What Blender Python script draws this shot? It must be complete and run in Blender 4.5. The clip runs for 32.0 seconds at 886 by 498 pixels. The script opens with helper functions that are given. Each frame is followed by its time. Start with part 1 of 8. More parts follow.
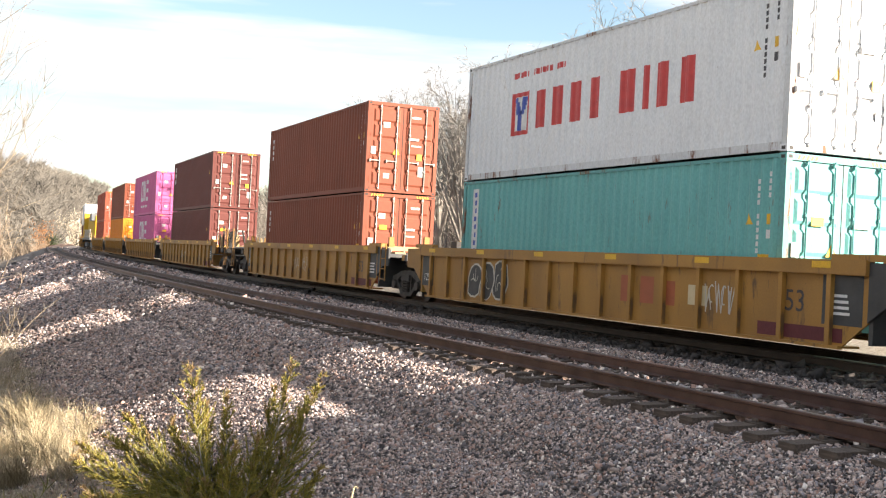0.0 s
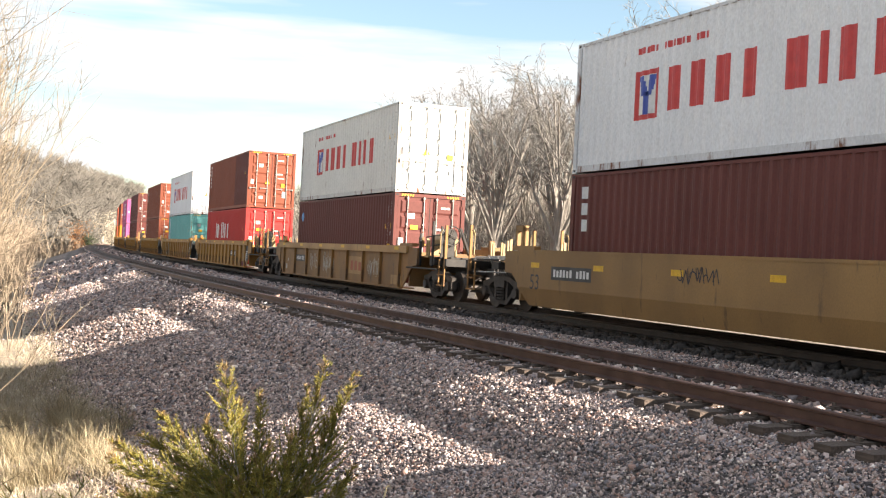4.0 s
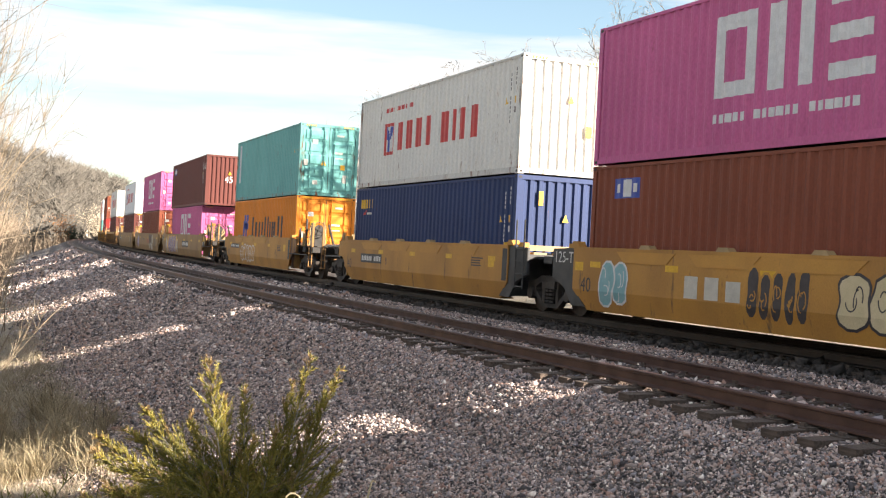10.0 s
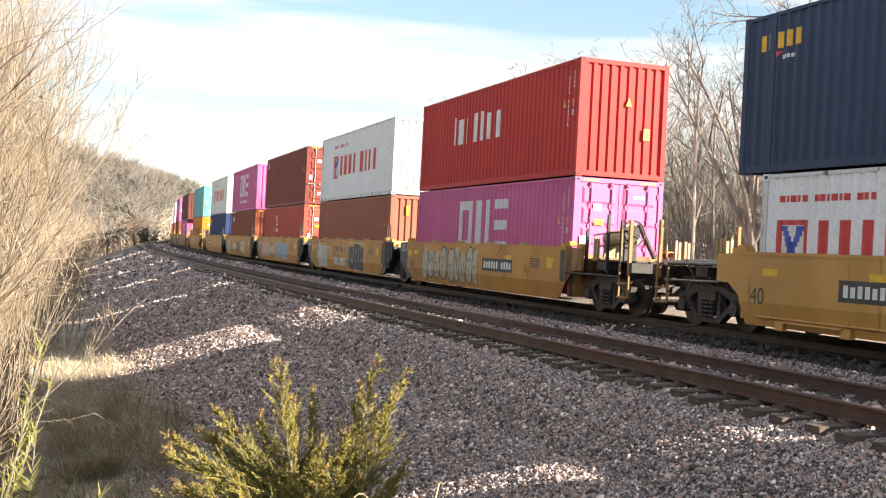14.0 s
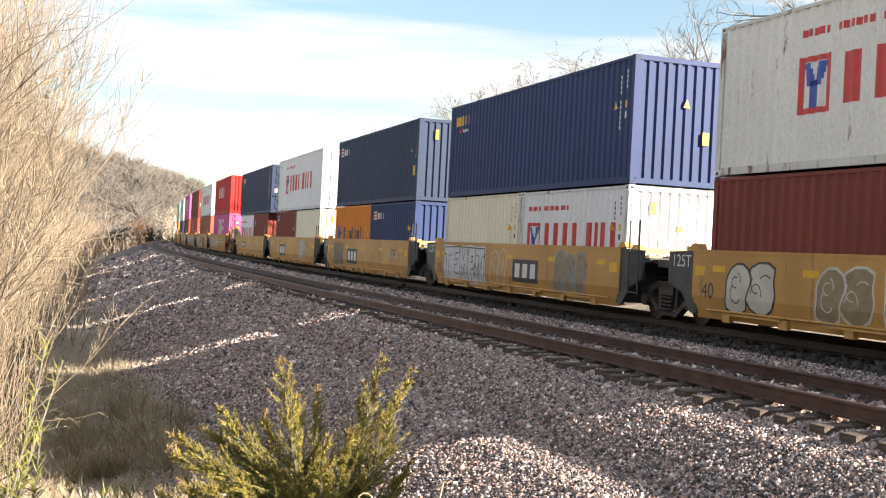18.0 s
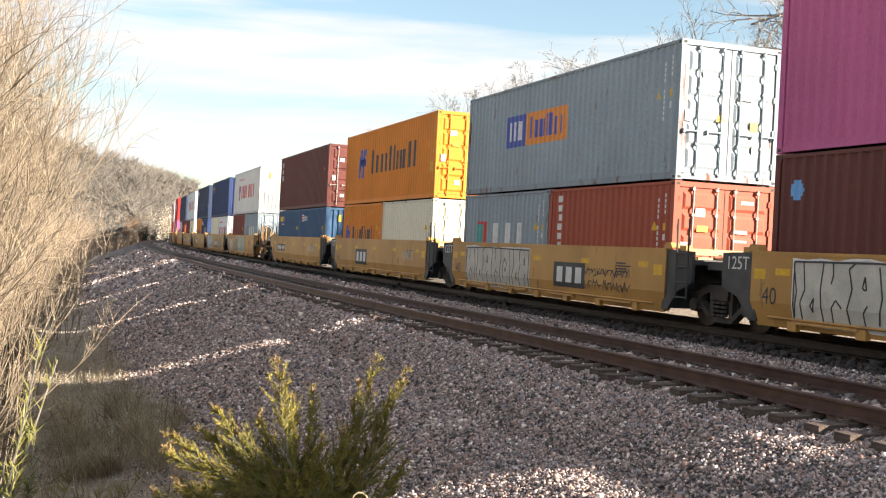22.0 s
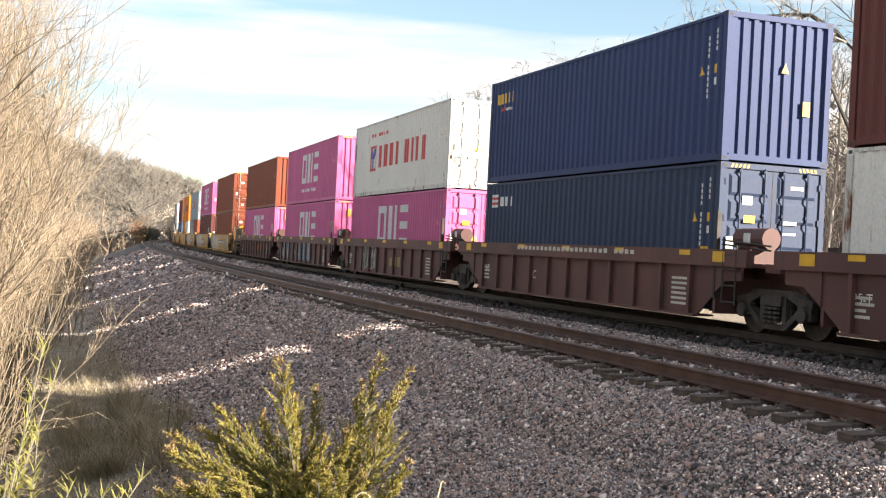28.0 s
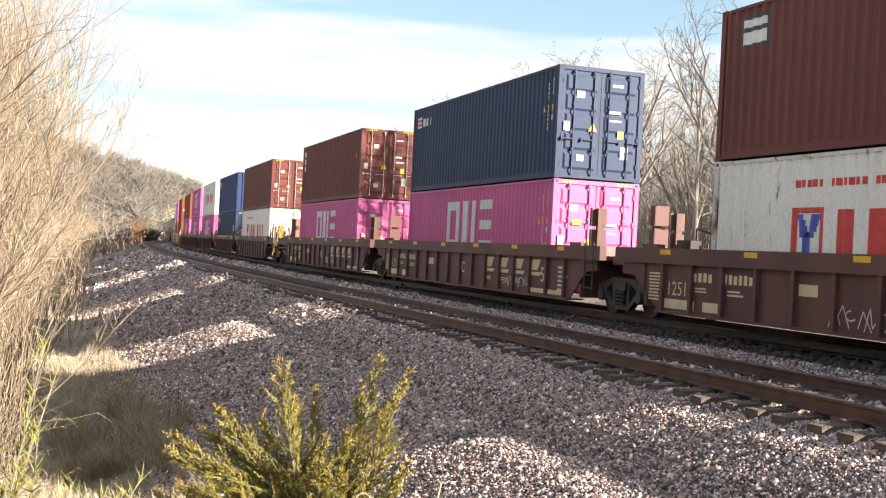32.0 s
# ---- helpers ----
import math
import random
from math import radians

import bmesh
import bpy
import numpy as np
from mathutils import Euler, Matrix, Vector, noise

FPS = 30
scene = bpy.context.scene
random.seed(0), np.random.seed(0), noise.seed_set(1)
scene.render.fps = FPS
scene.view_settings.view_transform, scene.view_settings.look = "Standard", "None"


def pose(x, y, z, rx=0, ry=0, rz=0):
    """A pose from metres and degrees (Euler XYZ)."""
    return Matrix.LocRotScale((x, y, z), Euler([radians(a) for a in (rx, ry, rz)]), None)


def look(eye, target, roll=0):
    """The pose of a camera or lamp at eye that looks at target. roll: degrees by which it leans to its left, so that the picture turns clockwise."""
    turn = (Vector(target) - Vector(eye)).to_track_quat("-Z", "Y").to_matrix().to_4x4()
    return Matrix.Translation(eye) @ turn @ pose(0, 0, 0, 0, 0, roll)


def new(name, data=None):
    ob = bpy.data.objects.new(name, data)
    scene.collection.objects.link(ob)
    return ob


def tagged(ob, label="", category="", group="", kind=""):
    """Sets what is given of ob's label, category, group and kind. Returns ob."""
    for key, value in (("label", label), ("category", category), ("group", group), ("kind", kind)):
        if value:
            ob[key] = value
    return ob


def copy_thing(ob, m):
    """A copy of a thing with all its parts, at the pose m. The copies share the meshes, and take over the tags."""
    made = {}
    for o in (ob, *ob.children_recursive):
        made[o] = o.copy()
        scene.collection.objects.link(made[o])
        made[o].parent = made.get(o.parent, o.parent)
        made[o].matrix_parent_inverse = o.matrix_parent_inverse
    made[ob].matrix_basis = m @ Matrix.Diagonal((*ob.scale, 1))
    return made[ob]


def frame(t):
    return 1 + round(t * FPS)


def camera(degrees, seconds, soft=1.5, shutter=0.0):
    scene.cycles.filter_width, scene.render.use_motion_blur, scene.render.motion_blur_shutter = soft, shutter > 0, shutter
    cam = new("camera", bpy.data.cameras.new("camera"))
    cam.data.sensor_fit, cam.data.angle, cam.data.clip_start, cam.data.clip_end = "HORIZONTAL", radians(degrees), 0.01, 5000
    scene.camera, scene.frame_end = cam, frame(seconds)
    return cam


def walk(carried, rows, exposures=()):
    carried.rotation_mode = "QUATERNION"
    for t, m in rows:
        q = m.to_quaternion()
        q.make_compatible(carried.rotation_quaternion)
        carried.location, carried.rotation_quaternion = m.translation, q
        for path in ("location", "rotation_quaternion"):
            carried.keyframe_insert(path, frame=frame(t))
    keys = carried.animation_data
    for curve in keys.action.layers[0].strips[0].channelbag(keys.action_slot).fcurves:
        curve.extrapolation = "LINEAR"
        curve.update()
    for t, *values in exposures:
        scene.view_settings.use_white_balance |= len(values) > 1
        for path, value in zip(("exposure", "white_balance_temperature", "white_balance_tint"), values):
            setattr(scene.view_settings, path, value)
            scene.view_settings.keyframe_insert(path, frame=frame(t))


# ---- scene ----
EXPO = 2.2
FAR_K = 0.0009
SUNEL = 20.2
SUNPOW = 4.5
CLOUD = 4.7
BLUE = 0.95
SKYPOW = 0.054

# ---- camera: held by hand at one spot, panning a little ----
EYE_Z = 1.483
TURNS = [(0.0, -4.302, 0.057, 1.961), (0.5, -4.314, 0.075, 1.985), (1.0, -4.394, 0.079, 1.986), (1.5, -4.461, 0.081, 1.98),
         (2.0, -4.474, 0.071, 2.004), (2.5, -4.38, 0.052, 1.994), (3.0, -3.95, 0.03, 1.99), (4.0, -2.68, 0.0, 1.98), (4.5, -2.481, -0.013, 1.978),
         (5.0, -2.642, -0.058, 2.013), (5.5, -2.858, -0.115, 2.032), (6.0, -3.048, -0.195, 2.05), (6.5, -3.156, -0.198, 2.04),
         (7.0, -3.277, -0.228, 2.065), (7.5, -3.357, -0.226, 2.066), (8.5, -3.423, -0.222, 2.075), (10.5, -3.423, -0.222, 2.075),
         (11.0, -3.394, -0.205, 2.13), (11.5, -3.395, -0.218, 2.12), (12.0, -3.368, -0.207, 2.1), (12.5, -3.182, -0.21, 2.04),
         (13.0, -2.806, -0.177, 2.0), (13.5, -1.528, -0.238, 2.004), (14.5, 0.75, -0.245, 1.95), (15.5, 0.962, -0.249, 1.925), (16.0, 0.838, -0.225, 1.952),
         (16.5, 0.623, -0.234, 1.995), (17.0, 0.407, -0.251, 2.002), (17.5, 0.245, -0.28, 2.02), (18.0, 0.136, -0.283, 2.014),
         (18.5, 0.039, -0.288, 2.043), (19.0, -0.02, -0.28, 2.1), (20.0, -0.055, -0.265, 2.13), (20.5, -0.065, -0.276, 2.12), (21.0, -0.08, -0.29, 2.025),
         (21.5, -0.117, -0.307, 2.014), (22.5, -0.117, -0.307, 2.014), (23.0, -0.085, -0.309, 2.009), (24.0, -0.055, -0.309, 1.995),
         (25.0, -0.027, -0.311, 2.007), (26.0, 0.0, -0.313, 2.008), (28.5, 0.026, -0.302, 1.977), (29.5, 0.054, -0.302, 1.992),
         (30.5, 0.055, -0.273, 2.02), (31.5, 0.054, -0.295, 2.0), (32.0, 0.03, -0.275, 2.009)]
cam = camera(42.07, 32.0, soft=1.2)
walk(cam, [(t, pose(0, 0, EYE_Z, 90 + p, 0, y) @ pose(0, 0, 0, 0, 0, r)) for t, y, p, r in TURNS], exposures=[(t, EXPO + e, 7050, 13) for t, e in ((0.0, 0.08), (4.0, 0.03), (10.0, 0.0), (13.0, 0.06), (16.0, 0.0), (19.0, -0.03), (21.0, -0.1), (23.0, -0.08), (26.0, 0.0), (32.0, 0.0))])

# ---- the line of the railway: s metres along it (growing away from the camera), off metres to its right ----
STEP, S_MIN, S_MAX = 0.5, -620.0, 900.0
_s = np.arange(S_MIN, S_MAX + 0.1, STEP)
_i0 = int(round(-S_MIN / STEP))
_k = np.interp(_s, [-60, -59, 0, 60, 120, 220, 300], [0.0, 0.00107, 0.00107, 0.000615, 0.000506, FAR_K, FAR_K])
_th = np.cumsum(_k) * STEP
_th = _th - _th[_i0] - 0.365
_x, _y = np.cumsum(np.sin(_th)) * STEP, np.cumsum(np.cos(_th)) * STEP
_x = _x - _x[_i0] + 13.828 * math.cos(-0.365)
_y = _y - _y[_i0] - 13.828 * math.sin(-0.365)
CANT = 0.017
NEAR = -4.99          # centre line of the empty track beside the train


def line(s):
    return np.interp(s, _s, _x), np.interp(s, _s, _y), np.interp(s, _s, _th)


def spot(s, off, z=0.0):
    x, y, th = line(s)
    return Vector((x + off * math.cos(th), y - off * math.sin(th), z))


def rel(x, y):
    """s and off of a place of the plan."""
    i = int(np.argmin((_x - x) ** 2 + (_y - y) ** 2))
    dx, dy, th = x - _x[i], y - _y[i], _th[i]
    return _s[i] + dx * math.sin(th) + dy * math.cos(th), dx * math.cos(th) - dy * math.sin(th)


def on_track(s, half):
    """Pose of a car on the rails: x ahead, y to the camera's side, z up, leaning with the cant."""
    a, b = spot(s - half, 0), spot(s + half, 0)
    f = (b - a).normalized()
    left = Vector((-f.y, f.x, 0))
    m = Matrix.Identity(4)
    up = Vector((0, 0, 1))
    l2 = left * math.cos(CANT) + up * math.sin(CANT)
    u2 = up * math.cos(CANT) - left * math.sin(CANT)
    for i, v in enumerate((f, l2, u2)):
        m[0][i], m[1][i], m[2][i] = v
    m.translation = (a + b) / 2
    return m


# ---- light: low winter sun from behind the train, thin white cloud over blue ----
SUN_AHEAD, SUN_EL = 41.0, SUNEL
_f = Vector((math.sin(-0.33), math.cos(-0.33), 0))
_l = Vector((-_f.y, _f.x, 0))
_way = (_l * math.cos(radians(SUN_AHEAD)) + _f * math.sin(radians(SUN_AHEAD))) * math.cos(radians(SUN_EL)) - Vector((0, 0, math.sin(radians(SUN_EL))))
sun = new("sun", bpy.data.lights.new("sun", "SUN"))
sun.data.energy, sun.data.angle, sun.data.color = SUNPOW, radians(0.55), (1.0, 0.93, 0.83)
sun.matrix_world = look((0, 0, 60), Vector((0, 0, 60)) + _way)
world = bpy.data.worlds.new("sky")
scene.world = world
world.use_nodes = True
nt = world.node_tree
nt.nodes.clear()
out = nt.nodes.new("ShaderNodeOutputWorld")
bg = nt.nodes.new("ShaderNodeBackground")
sky = nt.nodes.new("ShaderNodeTexSky")
sky.sky_type, sky.sun_disc, sky.sun_elevation = "NISHITA", False, radians(SUN_EL)
sky.sun_rotation = math.atan2(-_way.x, -_way.y)
sky.air_density, sky.dust_density, sky.ozone_density = 1.0, 0.6, 1.2
tc = nt.nodes.new("ShaderNodeTexCoord")
mp = nt.nodes.new("ShaderNodeMapping")
mp.inputs["Scale"].default_value = (1.5, 1.5, 14.0)
mp.inputs["Location"].default_value = (8.84, 31.05, 37.91)
ns = nt.nodes.new("ShaderNodeTexNoise")
ns.inputs["Scale"].default_value, ns.inputs["Detail"].default_value, ns.inputs["Roughness"].default_value = 1.3, 6, 0.52
rp = nt.nodes.new("ShaderNodeValToRGB")
rp.color_ramp.elements[0].position, rp.color_ramp.elements[1].position = 0.435, 0.58
rp.color_ramp.elements[0].color = (0.1, 0.1, 0.1, 1)
mx = nt.nodes.new("ShaderNodeMix")
mx.data_type = "RGBA"
mx.inputs["B"].default_value = (CLOUD * 0.93, CLOUD * 0.98, CLOUD * 1.02, 1)
nt.links.new(tc.outputs["Generated"], mp.inputs["Vector"])
nt.links.new(mp.outputs["Vector"], ns.inputs["Vector"])
nt.links.new(ns.outputs["Fac"], rp.inputs["Fac"])
nt.links.new(rp.outputs["Color"], mx.inputs["Factor"])
boost = nt.nodes.new("ShaderNodeVectorMath")
boost.operation = "MULTIPLY"
boost.inputs[1].default_value = (BLUE * 0.86, BLUE, BLUE * 1.04)
nt.links.new(sky.outputs["Color"], boost.inputs[0])
nt.links.new(boost.outputs[0], mx.inputs["A"])
nt.links.new(mx.outputs["Result"], bg.inputs["Color"])
nt.links.new(bg.outputs["Background"], out.inputs["Surface"])
bg.inputs["Strength"].default_value = SKYPOW


# ---- materials ----
def surface(name, c1, c2, rough=0.8, scale=6.0, bump=0.0, metal=0.0, fine=60.0, island=0.0, stretch=(1, 1, 1), rust=0.0, rust_col=(0.16, 0.06, 0.025)):
    """Two colours mixed by coarse and fine noise, with relief; rust: share of rust patches and runs; island: spread of tone from piece to piece."""
    m = bpy.data.materials.new(name)
    m.use_nodes = True
    t = m.node_tree
    b = t.nodes["Principled BSDF"]
    co = t.nodes.new("ShaderNodeTexCoord")
    mpn = t.nodes.new("ShaderNodeMapping")
    mpn.inputs["Scale"].default_value = stretch
    t.links.new(co.outputs["Object"], mpn.inputs["Vector"])
    n1, n2 = t.nodes.new("ShaderNodeTexNoise"), t.nodes.new("ShaderNodeTexNoise")
    n1.inputs["Scale"].default_value, n1.inputs["Detail"].default_value = scale, 5
    n2.inputs["Scale"].default_value, n2.inputs["Detail"].default_value = fine, 3
    for n in (n1, n2):
        t.links.new(mpn.outputs["Vector"], n.inputs["Vector"])
    r1 = t.nodes.new("ShaderNodeValToRGB")
    r1.color_ramp.elements[0].position, r1.color_ramp.elements[1].position = 0.32, 0.68
    r1.color_ramp.elements[0].color, r1.color_ramp.elements[1].color = (*c1, 1), (*c2, 1)
    t.links.new(n1.outputs["Fac"], r1.inputs["Fac"])
    hs = t.nodes.new("ShaderNodeHueSaturation")
    t.links.new(r1.outputs["Color"], hs.inputs["Color"])
    ma = t.nodes.new("ShaderNodeMath")
    ma.operation = "MULTIPLY_ADD"
    ma.inputs[1].default_value, ma.inputs[2].default_value = 0.5, 0.75
    t.links.new(n2.outputs["Fac"], ma.inputs[0])
    val = ma.outputs[0]
    if island:
        g = t.nodes.new("ShaderNodeNewGeometry")
        m2 = t.nodes.new("ShaderNodeMath")
        m2.operation = "MULTIPLY_ADD"
        m2.inputs[1].default_value, m2.inputs[2].default_value = 2 * island, 1 - island
        t.links.new(g.outputs["Random Per Island"], m2.inputs[0])
        m3 = t.nodes.new("ShaderNodeMath")
        m3.operation = "MULTIPLY"
        t.links.new(m2.outputs[0], m3.inputs[0])
        t.links.new(val, m3.inputs[1])
        val = m3.outputs[0]
    t.links.new(val, hs.inputs["Value"])
    col = hs.outputs["Color"]
    if rust:
        mr = t.nodes.new("ShaderNodeMapping")
        mr.inputs["Scale"].default_value = (1.0, 1.0, 0.22)
        t.links.new(co.outputs["Object"], mr.inputs["Vector"])
        nr = t.nodes.new("ShaderNodeTexNoise")
        nr.inputs["Scale"].default_value, nr.inputs["Detail"].default_value, nr.inputs["Roughness"].default_value = 3.5, 6, 0.7
        t.links.new(mr.outputs["Vector"], nr.inputs["Vector"])
        rr = t.nodes.new("ShaderNodeValToRGB")
        e = 0.74 - rust * 0.3
        rr.color_ramp.elements[0].position, rr.color_ramp.elements[1].position = e, e + 0.09
        t.links.new(nr.outputs["Fac"], rr.inputs["Fac"])
        mm = t.nodes.new("ShaderNodeMix")
        mm.data_type = "RGBA"
        mm.inputs["B"].default_value = (*rust_col, 1)
        t.links.new(rr.outputs["Color"], mm.inputs["Factor"])
        t.links.new(col, mm.inputs["A"])
        col = mm.outputs["Result"]
        nc = t.nodes.new("ShaderNodeTexNoise")       # small chips and scrapes
        nc.inputs["Scale"].default_value, nc.inputs["Detail"].default_value, nc.inputs["Roughness"].default_value = 9.0, 5, 0.75
        t.links.new(co.outputs["Object"], nc.inputs["Vector"])
        rc = t.nodes.new("ShaderNodeValToRGB")
        e = 0.72 - rust * 0.12
        rc.color_ramp.elements[0].position, rc.color_ramp.elements[1].position = e, e + 0.05
        rc.color_ramp.elements[1].color = (0.75, 0.75, 0.75, 1)
        t.links.new(nc.outputs["Fac"], rc.inputs["Fac"])
        m4 = t.nodes.new("ShaderNodeMix")
        m4.data_type = "RGBA"
        m4.inputs["B"].default_value = (*tone(rust_col, 0.8), 1)
        t.links.new(rc.outputs["Color"], m4.inputs["Factor"])
        t.links.new(col, m4.inputs["A"])
        col = m4.outputs["Result"]
    t.links.new(col, b.inputs["Base Color"])
    b.inputs["Roughness"].default_value, b.inputs["Metallic"].default_value = rough, metal
    if bump:
        bp = t.nodes.new("ShaderNodeBump")
        bp.inputs["Strength"].default_value, bp.inputs["Distance"].default_value = 0.6, bump
        t.links.new(n2.outputs["Fac"], bp.inputs["Height"])
        t.links.new(bp.outputs["Normal"], b.inputs["Normal"])
    return m


def tone(c, k):
    return tuple(min(1.0, v * k) for v in c)


PAINT = {}


def paint(name, col, rough=0.5, rust=0.25):
    if name not in PAINT:
        spread = 0.05 if min(col) > 0.4 else 0.1
        PAINT[name] = surface("paint_" + name, tone(col, 1 - spread), tone(col, 1 + spread), rough + 0.12, 0.8, 0.0015, 0.0, 25.0, rust=rust, stretch=(1, 1, 0.6))
        PAINT[name].node_tree.nodes["Principled BSDF"].inputs["Specular IOR Level"].default_value = 0.28
    return PAINT[name]


BOX = {"magenta": (0.475, 0.108, 0.25), "brown": (0.2, 0.054, 0.029), "maroon": (0.122, 0.036, 0.03), "red": (0.42, 0.028, 0.025),
       "white": (0.69, 0.7, 0.715), "dirty_white": (0.67, 0.66, 0.625), "teal": (0.135, 0.38, 0.37), "orange": (0.66, 0.215, 0.022),
       "navy": (0.026, 0.043, 0.088), "blue": (0.022, 0.042, 0.12), "bright_blue": (0.035, 0.09, 0.175), "cream": (0.74, 0.7, 0.555),
       "grey": (0.27, 0.325, 0.36), "rust_red": (0.18, 0.038, 0.028), "brick": (0.34, 0.075, 0.042), "faded_brown": (0.29, 0.095, 0.06), "dull_red": (0.4, 0.07, 0.048)}
for _n in ("white", "dirty_white", "cream", "teal", "grey"):
    paint(_n + "_frame", tone(BOX[_n], 0.8), rust=0.62)
for _n, _c in BOX.items():
    paint(_n, _c, rust=0.42 if _n in ("dirty_white", "teal", "grey") else 0.28)
YELLOW = surface("car_yellow", (0.35, 0.165, 0.034), (0.5, 0.245, 0.043), 0.6, 0.9, 0.002, rust=0.5, rust_col=(0.16, 0.085, 0.035), stretch=(1, 1, 0.5))
OLIVE = surface("car_olive", (0.21, 0.117, 0.042), (0.295, 0.165, 0.055), 0.6, 0.9, 0.002, rust=0.5, rust_col=(0.14, 0.08, 0.035), stretch=(1, 1, 0.5))
RIBGOLD = surface("car_ochre", (0.26, 0.128, 0.028), (0.38, 0.19, 0.037), 0.6, 0.9, 0.002, rust=0.56, rust_col=(0.13, 0.07, 0.03), stretch=(1, 1, 0.5))
RIBBROWN = surface("car_brown_yellow", (0.17, 0.085, 0.026), (0.27, 0.135, 0.036), 0.6, 0.9, 0.002, rust=0.6, rust_col=(0.1, 0.055, 0.03), stretch=(1, 1, 0.5))
RIBTAN = surface("worn_tan_chord", (0.3, 0.165, 0.06), (0.42, 0.25, 0.095), 0.6, 0.9, 0.002, rust=0.5, rust_col=(0.13, 0.07, 0.035), stretch=(1, 1, 0.5))
GOLD = surface("car_gold", (0.4, 0.205, 0.05), (0.52, 0.28, 0.075), 0.55, 0.9, 0.002, rust=0.52, rust_col=(0.24, 0.12, 0.05), stretch=(1, 1, 0.5))
MINERAL = surface("car_brown", (0.075, 0.03, 0.027), (0.122, 0.049, 0.042), 0.65, 0.9, 0.002, rust=0.5, rust_col=(0.05, 0.035, 0.03), stretch=(1, 1, 0.5))
DARK = surface("black_steel", (0.018, 0.016, 0.015), (0.045, 0.038, 0.033), 0.7, 4, 0.003)
SOOT = surface("dark_grey_paint", (0.03, 0.032, 0.034), (0.06, 0.06, 0.06), 0.6, 3, 0.002)
TRUCKIRON = surface("grimy_truck_iron", (0.028, 0.023, 0.02), (0.062, 0.05, 0.042), 0.7, 5, 0.003)
WHEEL = surface("wheel_steel", (0.03, 0.025, 0.022), (0.07, 0.055, 0.045), 0.55, 6, 0.002, metal=0.4)
GALV = surface("galvanised_steel", (0.5, 0.5, 0.49), (0.65, 0.65, 0.63), 0.45, 8, 0.0, metal=0.5)
BARSTEEL = surface("locking_bar_steel", (0.27, 0.255, 0.24), (0.4, 0.385, 0.36), 0.55, 8, 0.0, metal=0.2)
RAILTOP = surface("rail_steel", (0.06, 0.031, 0.026), (0.11, 0.06, 0.048), 0.5, 3, 0.001, metal=0.3)
TIE = surface("tie_wood", (0.05, 0.036, 0.028), (0.12, 0.088, 0.07), 0.9, 5, 0.006, stretch=(1, 8, 8))


def stone_material(name, k):
    """Crushed rock: every stone its own grey, brown, pink or dark tone, with mineral grain."""
    m = surface(name, (0.75, 0.75, 0.75), (1.0, 1.0, 1.0), 0.88, 45.0, 0.003, fine=170.0)
    t = m.node_tree
    bs = t.nodes["Principled BSDF"]
    g = t.nodes.new("ShaderNodeNewGeometry")
    r = t.nodes.new("ShaderNodeValToRGB")
    r.color_ramp.interpolation = "CONSTANT"
    tones = ((0.0, (0.05, 0.044, 0.044)), (0.16, (0.25, 0.205, 0.18)), (0.3, (0.36, 0.285, 0.245)), (0.45, (0.13, 0.112, 0.108)), (0.62, (0.45, 0.37, 0.33)), (0.72, (0.29, 0.19, 0.15)), (0.84, (0.23, 0.215, 0.22)), (0.95, (0.66, 0.6, 0.53)))
    for i, (p, c) in enumerate(tones):
        e = r.color_ramp.elements[i] if i < 2 else r.color_ramp.elements.new(p)
        e.position, e.color = p, (c[0] * k * 1.02, c[1] * k * 0.985, c[2] * k * 1.01, 1)
    t.links.new(g.outputs["Random Per Island"], r.inputs["Fac"])
    mu = t.nodes.new("ShaderNodeMix")
    mu.data_type, mu.blend_type = "RGBA", "MULTIPLY"
    mu.inputs["Factor"].default_value = 1.0
    t.links.new(bs.inputs["Base Color"].links[0].from_socket, mu.inputs["A"])
    t.links.new(r.outputs["Color"], mu.inputs["B"])
    t.links.new(mu.outputs["Result"], bs.inputs["Base Color"])
    return m


STONE = stone_material("ballast_stone", 1.6)
# near-black: oil grime, and the shade under the cars put into the colour
OILSHADESTONE = surface("oily_shaded_ballast", (0.025, 0.02, 0.018), (0.06, 0.05, 0.045), 0.85, 30.0, 0.004, fine=120.0, island=0.5)
DIMSTONE = stone_material("dim_ballast", 1.5)
# darker than the other rails: grime plus painted-in shade of the train
OILSHADERAIL = surface("oily_shaded_rail", (0.03, 0.024, 0.021), (0.055, 0.043, 0.037), 0.5, 3, 0.001, metal=0.3)
W_MARK = surface("white_marking", (0.55, 0.55, 0.54), (0.68, 0.68, 0.67), 0.55, 6)
LABEL = surface("scuffed_white_label", (0.36, 0.35, 0.33), (0.55, 0.54, 0.51), 0.6, 14)
G_MARK = surface("pale_grey_marking", (0.5, 0.51, 0.52), (0.6, 0.61, 0.62), 0.55, 6)
R_MARK = surface("red_marking", (0.45, 0.03, 0.03), (0.55, 0.045, 0.04), 0.5, 6)
B_MARK = surface("blue_marking", (0.03, 0.06, 0.3), (0.045, 0.085, 0.38), 0.5, 6)
K_MARK = surface("dark_marking", (0.03, 0.025, 0.03), (0.05, 0.045, 0.05), 0.55, 6)
Y_MARK = surface("yellow_marking", (0.6, 0.33, 0.015), (0.72, 0.42, 0.02), 0.5, 6)
O_MARK = surface("orange_marking", (0.65, 0.2, 0.02), (0.75, 0.26, 0.03), 0.5, 6)
C_MARK = surface("sky_blue_marking", (0.1, 0.3, 0.6), (0.14, 0.38, 0.7), 0.5, 6)
P_MARK = surface("violet_marking", (0.08, 0.06, 0.25), (0.14, 0.1, 0.35), 0.55, 4)
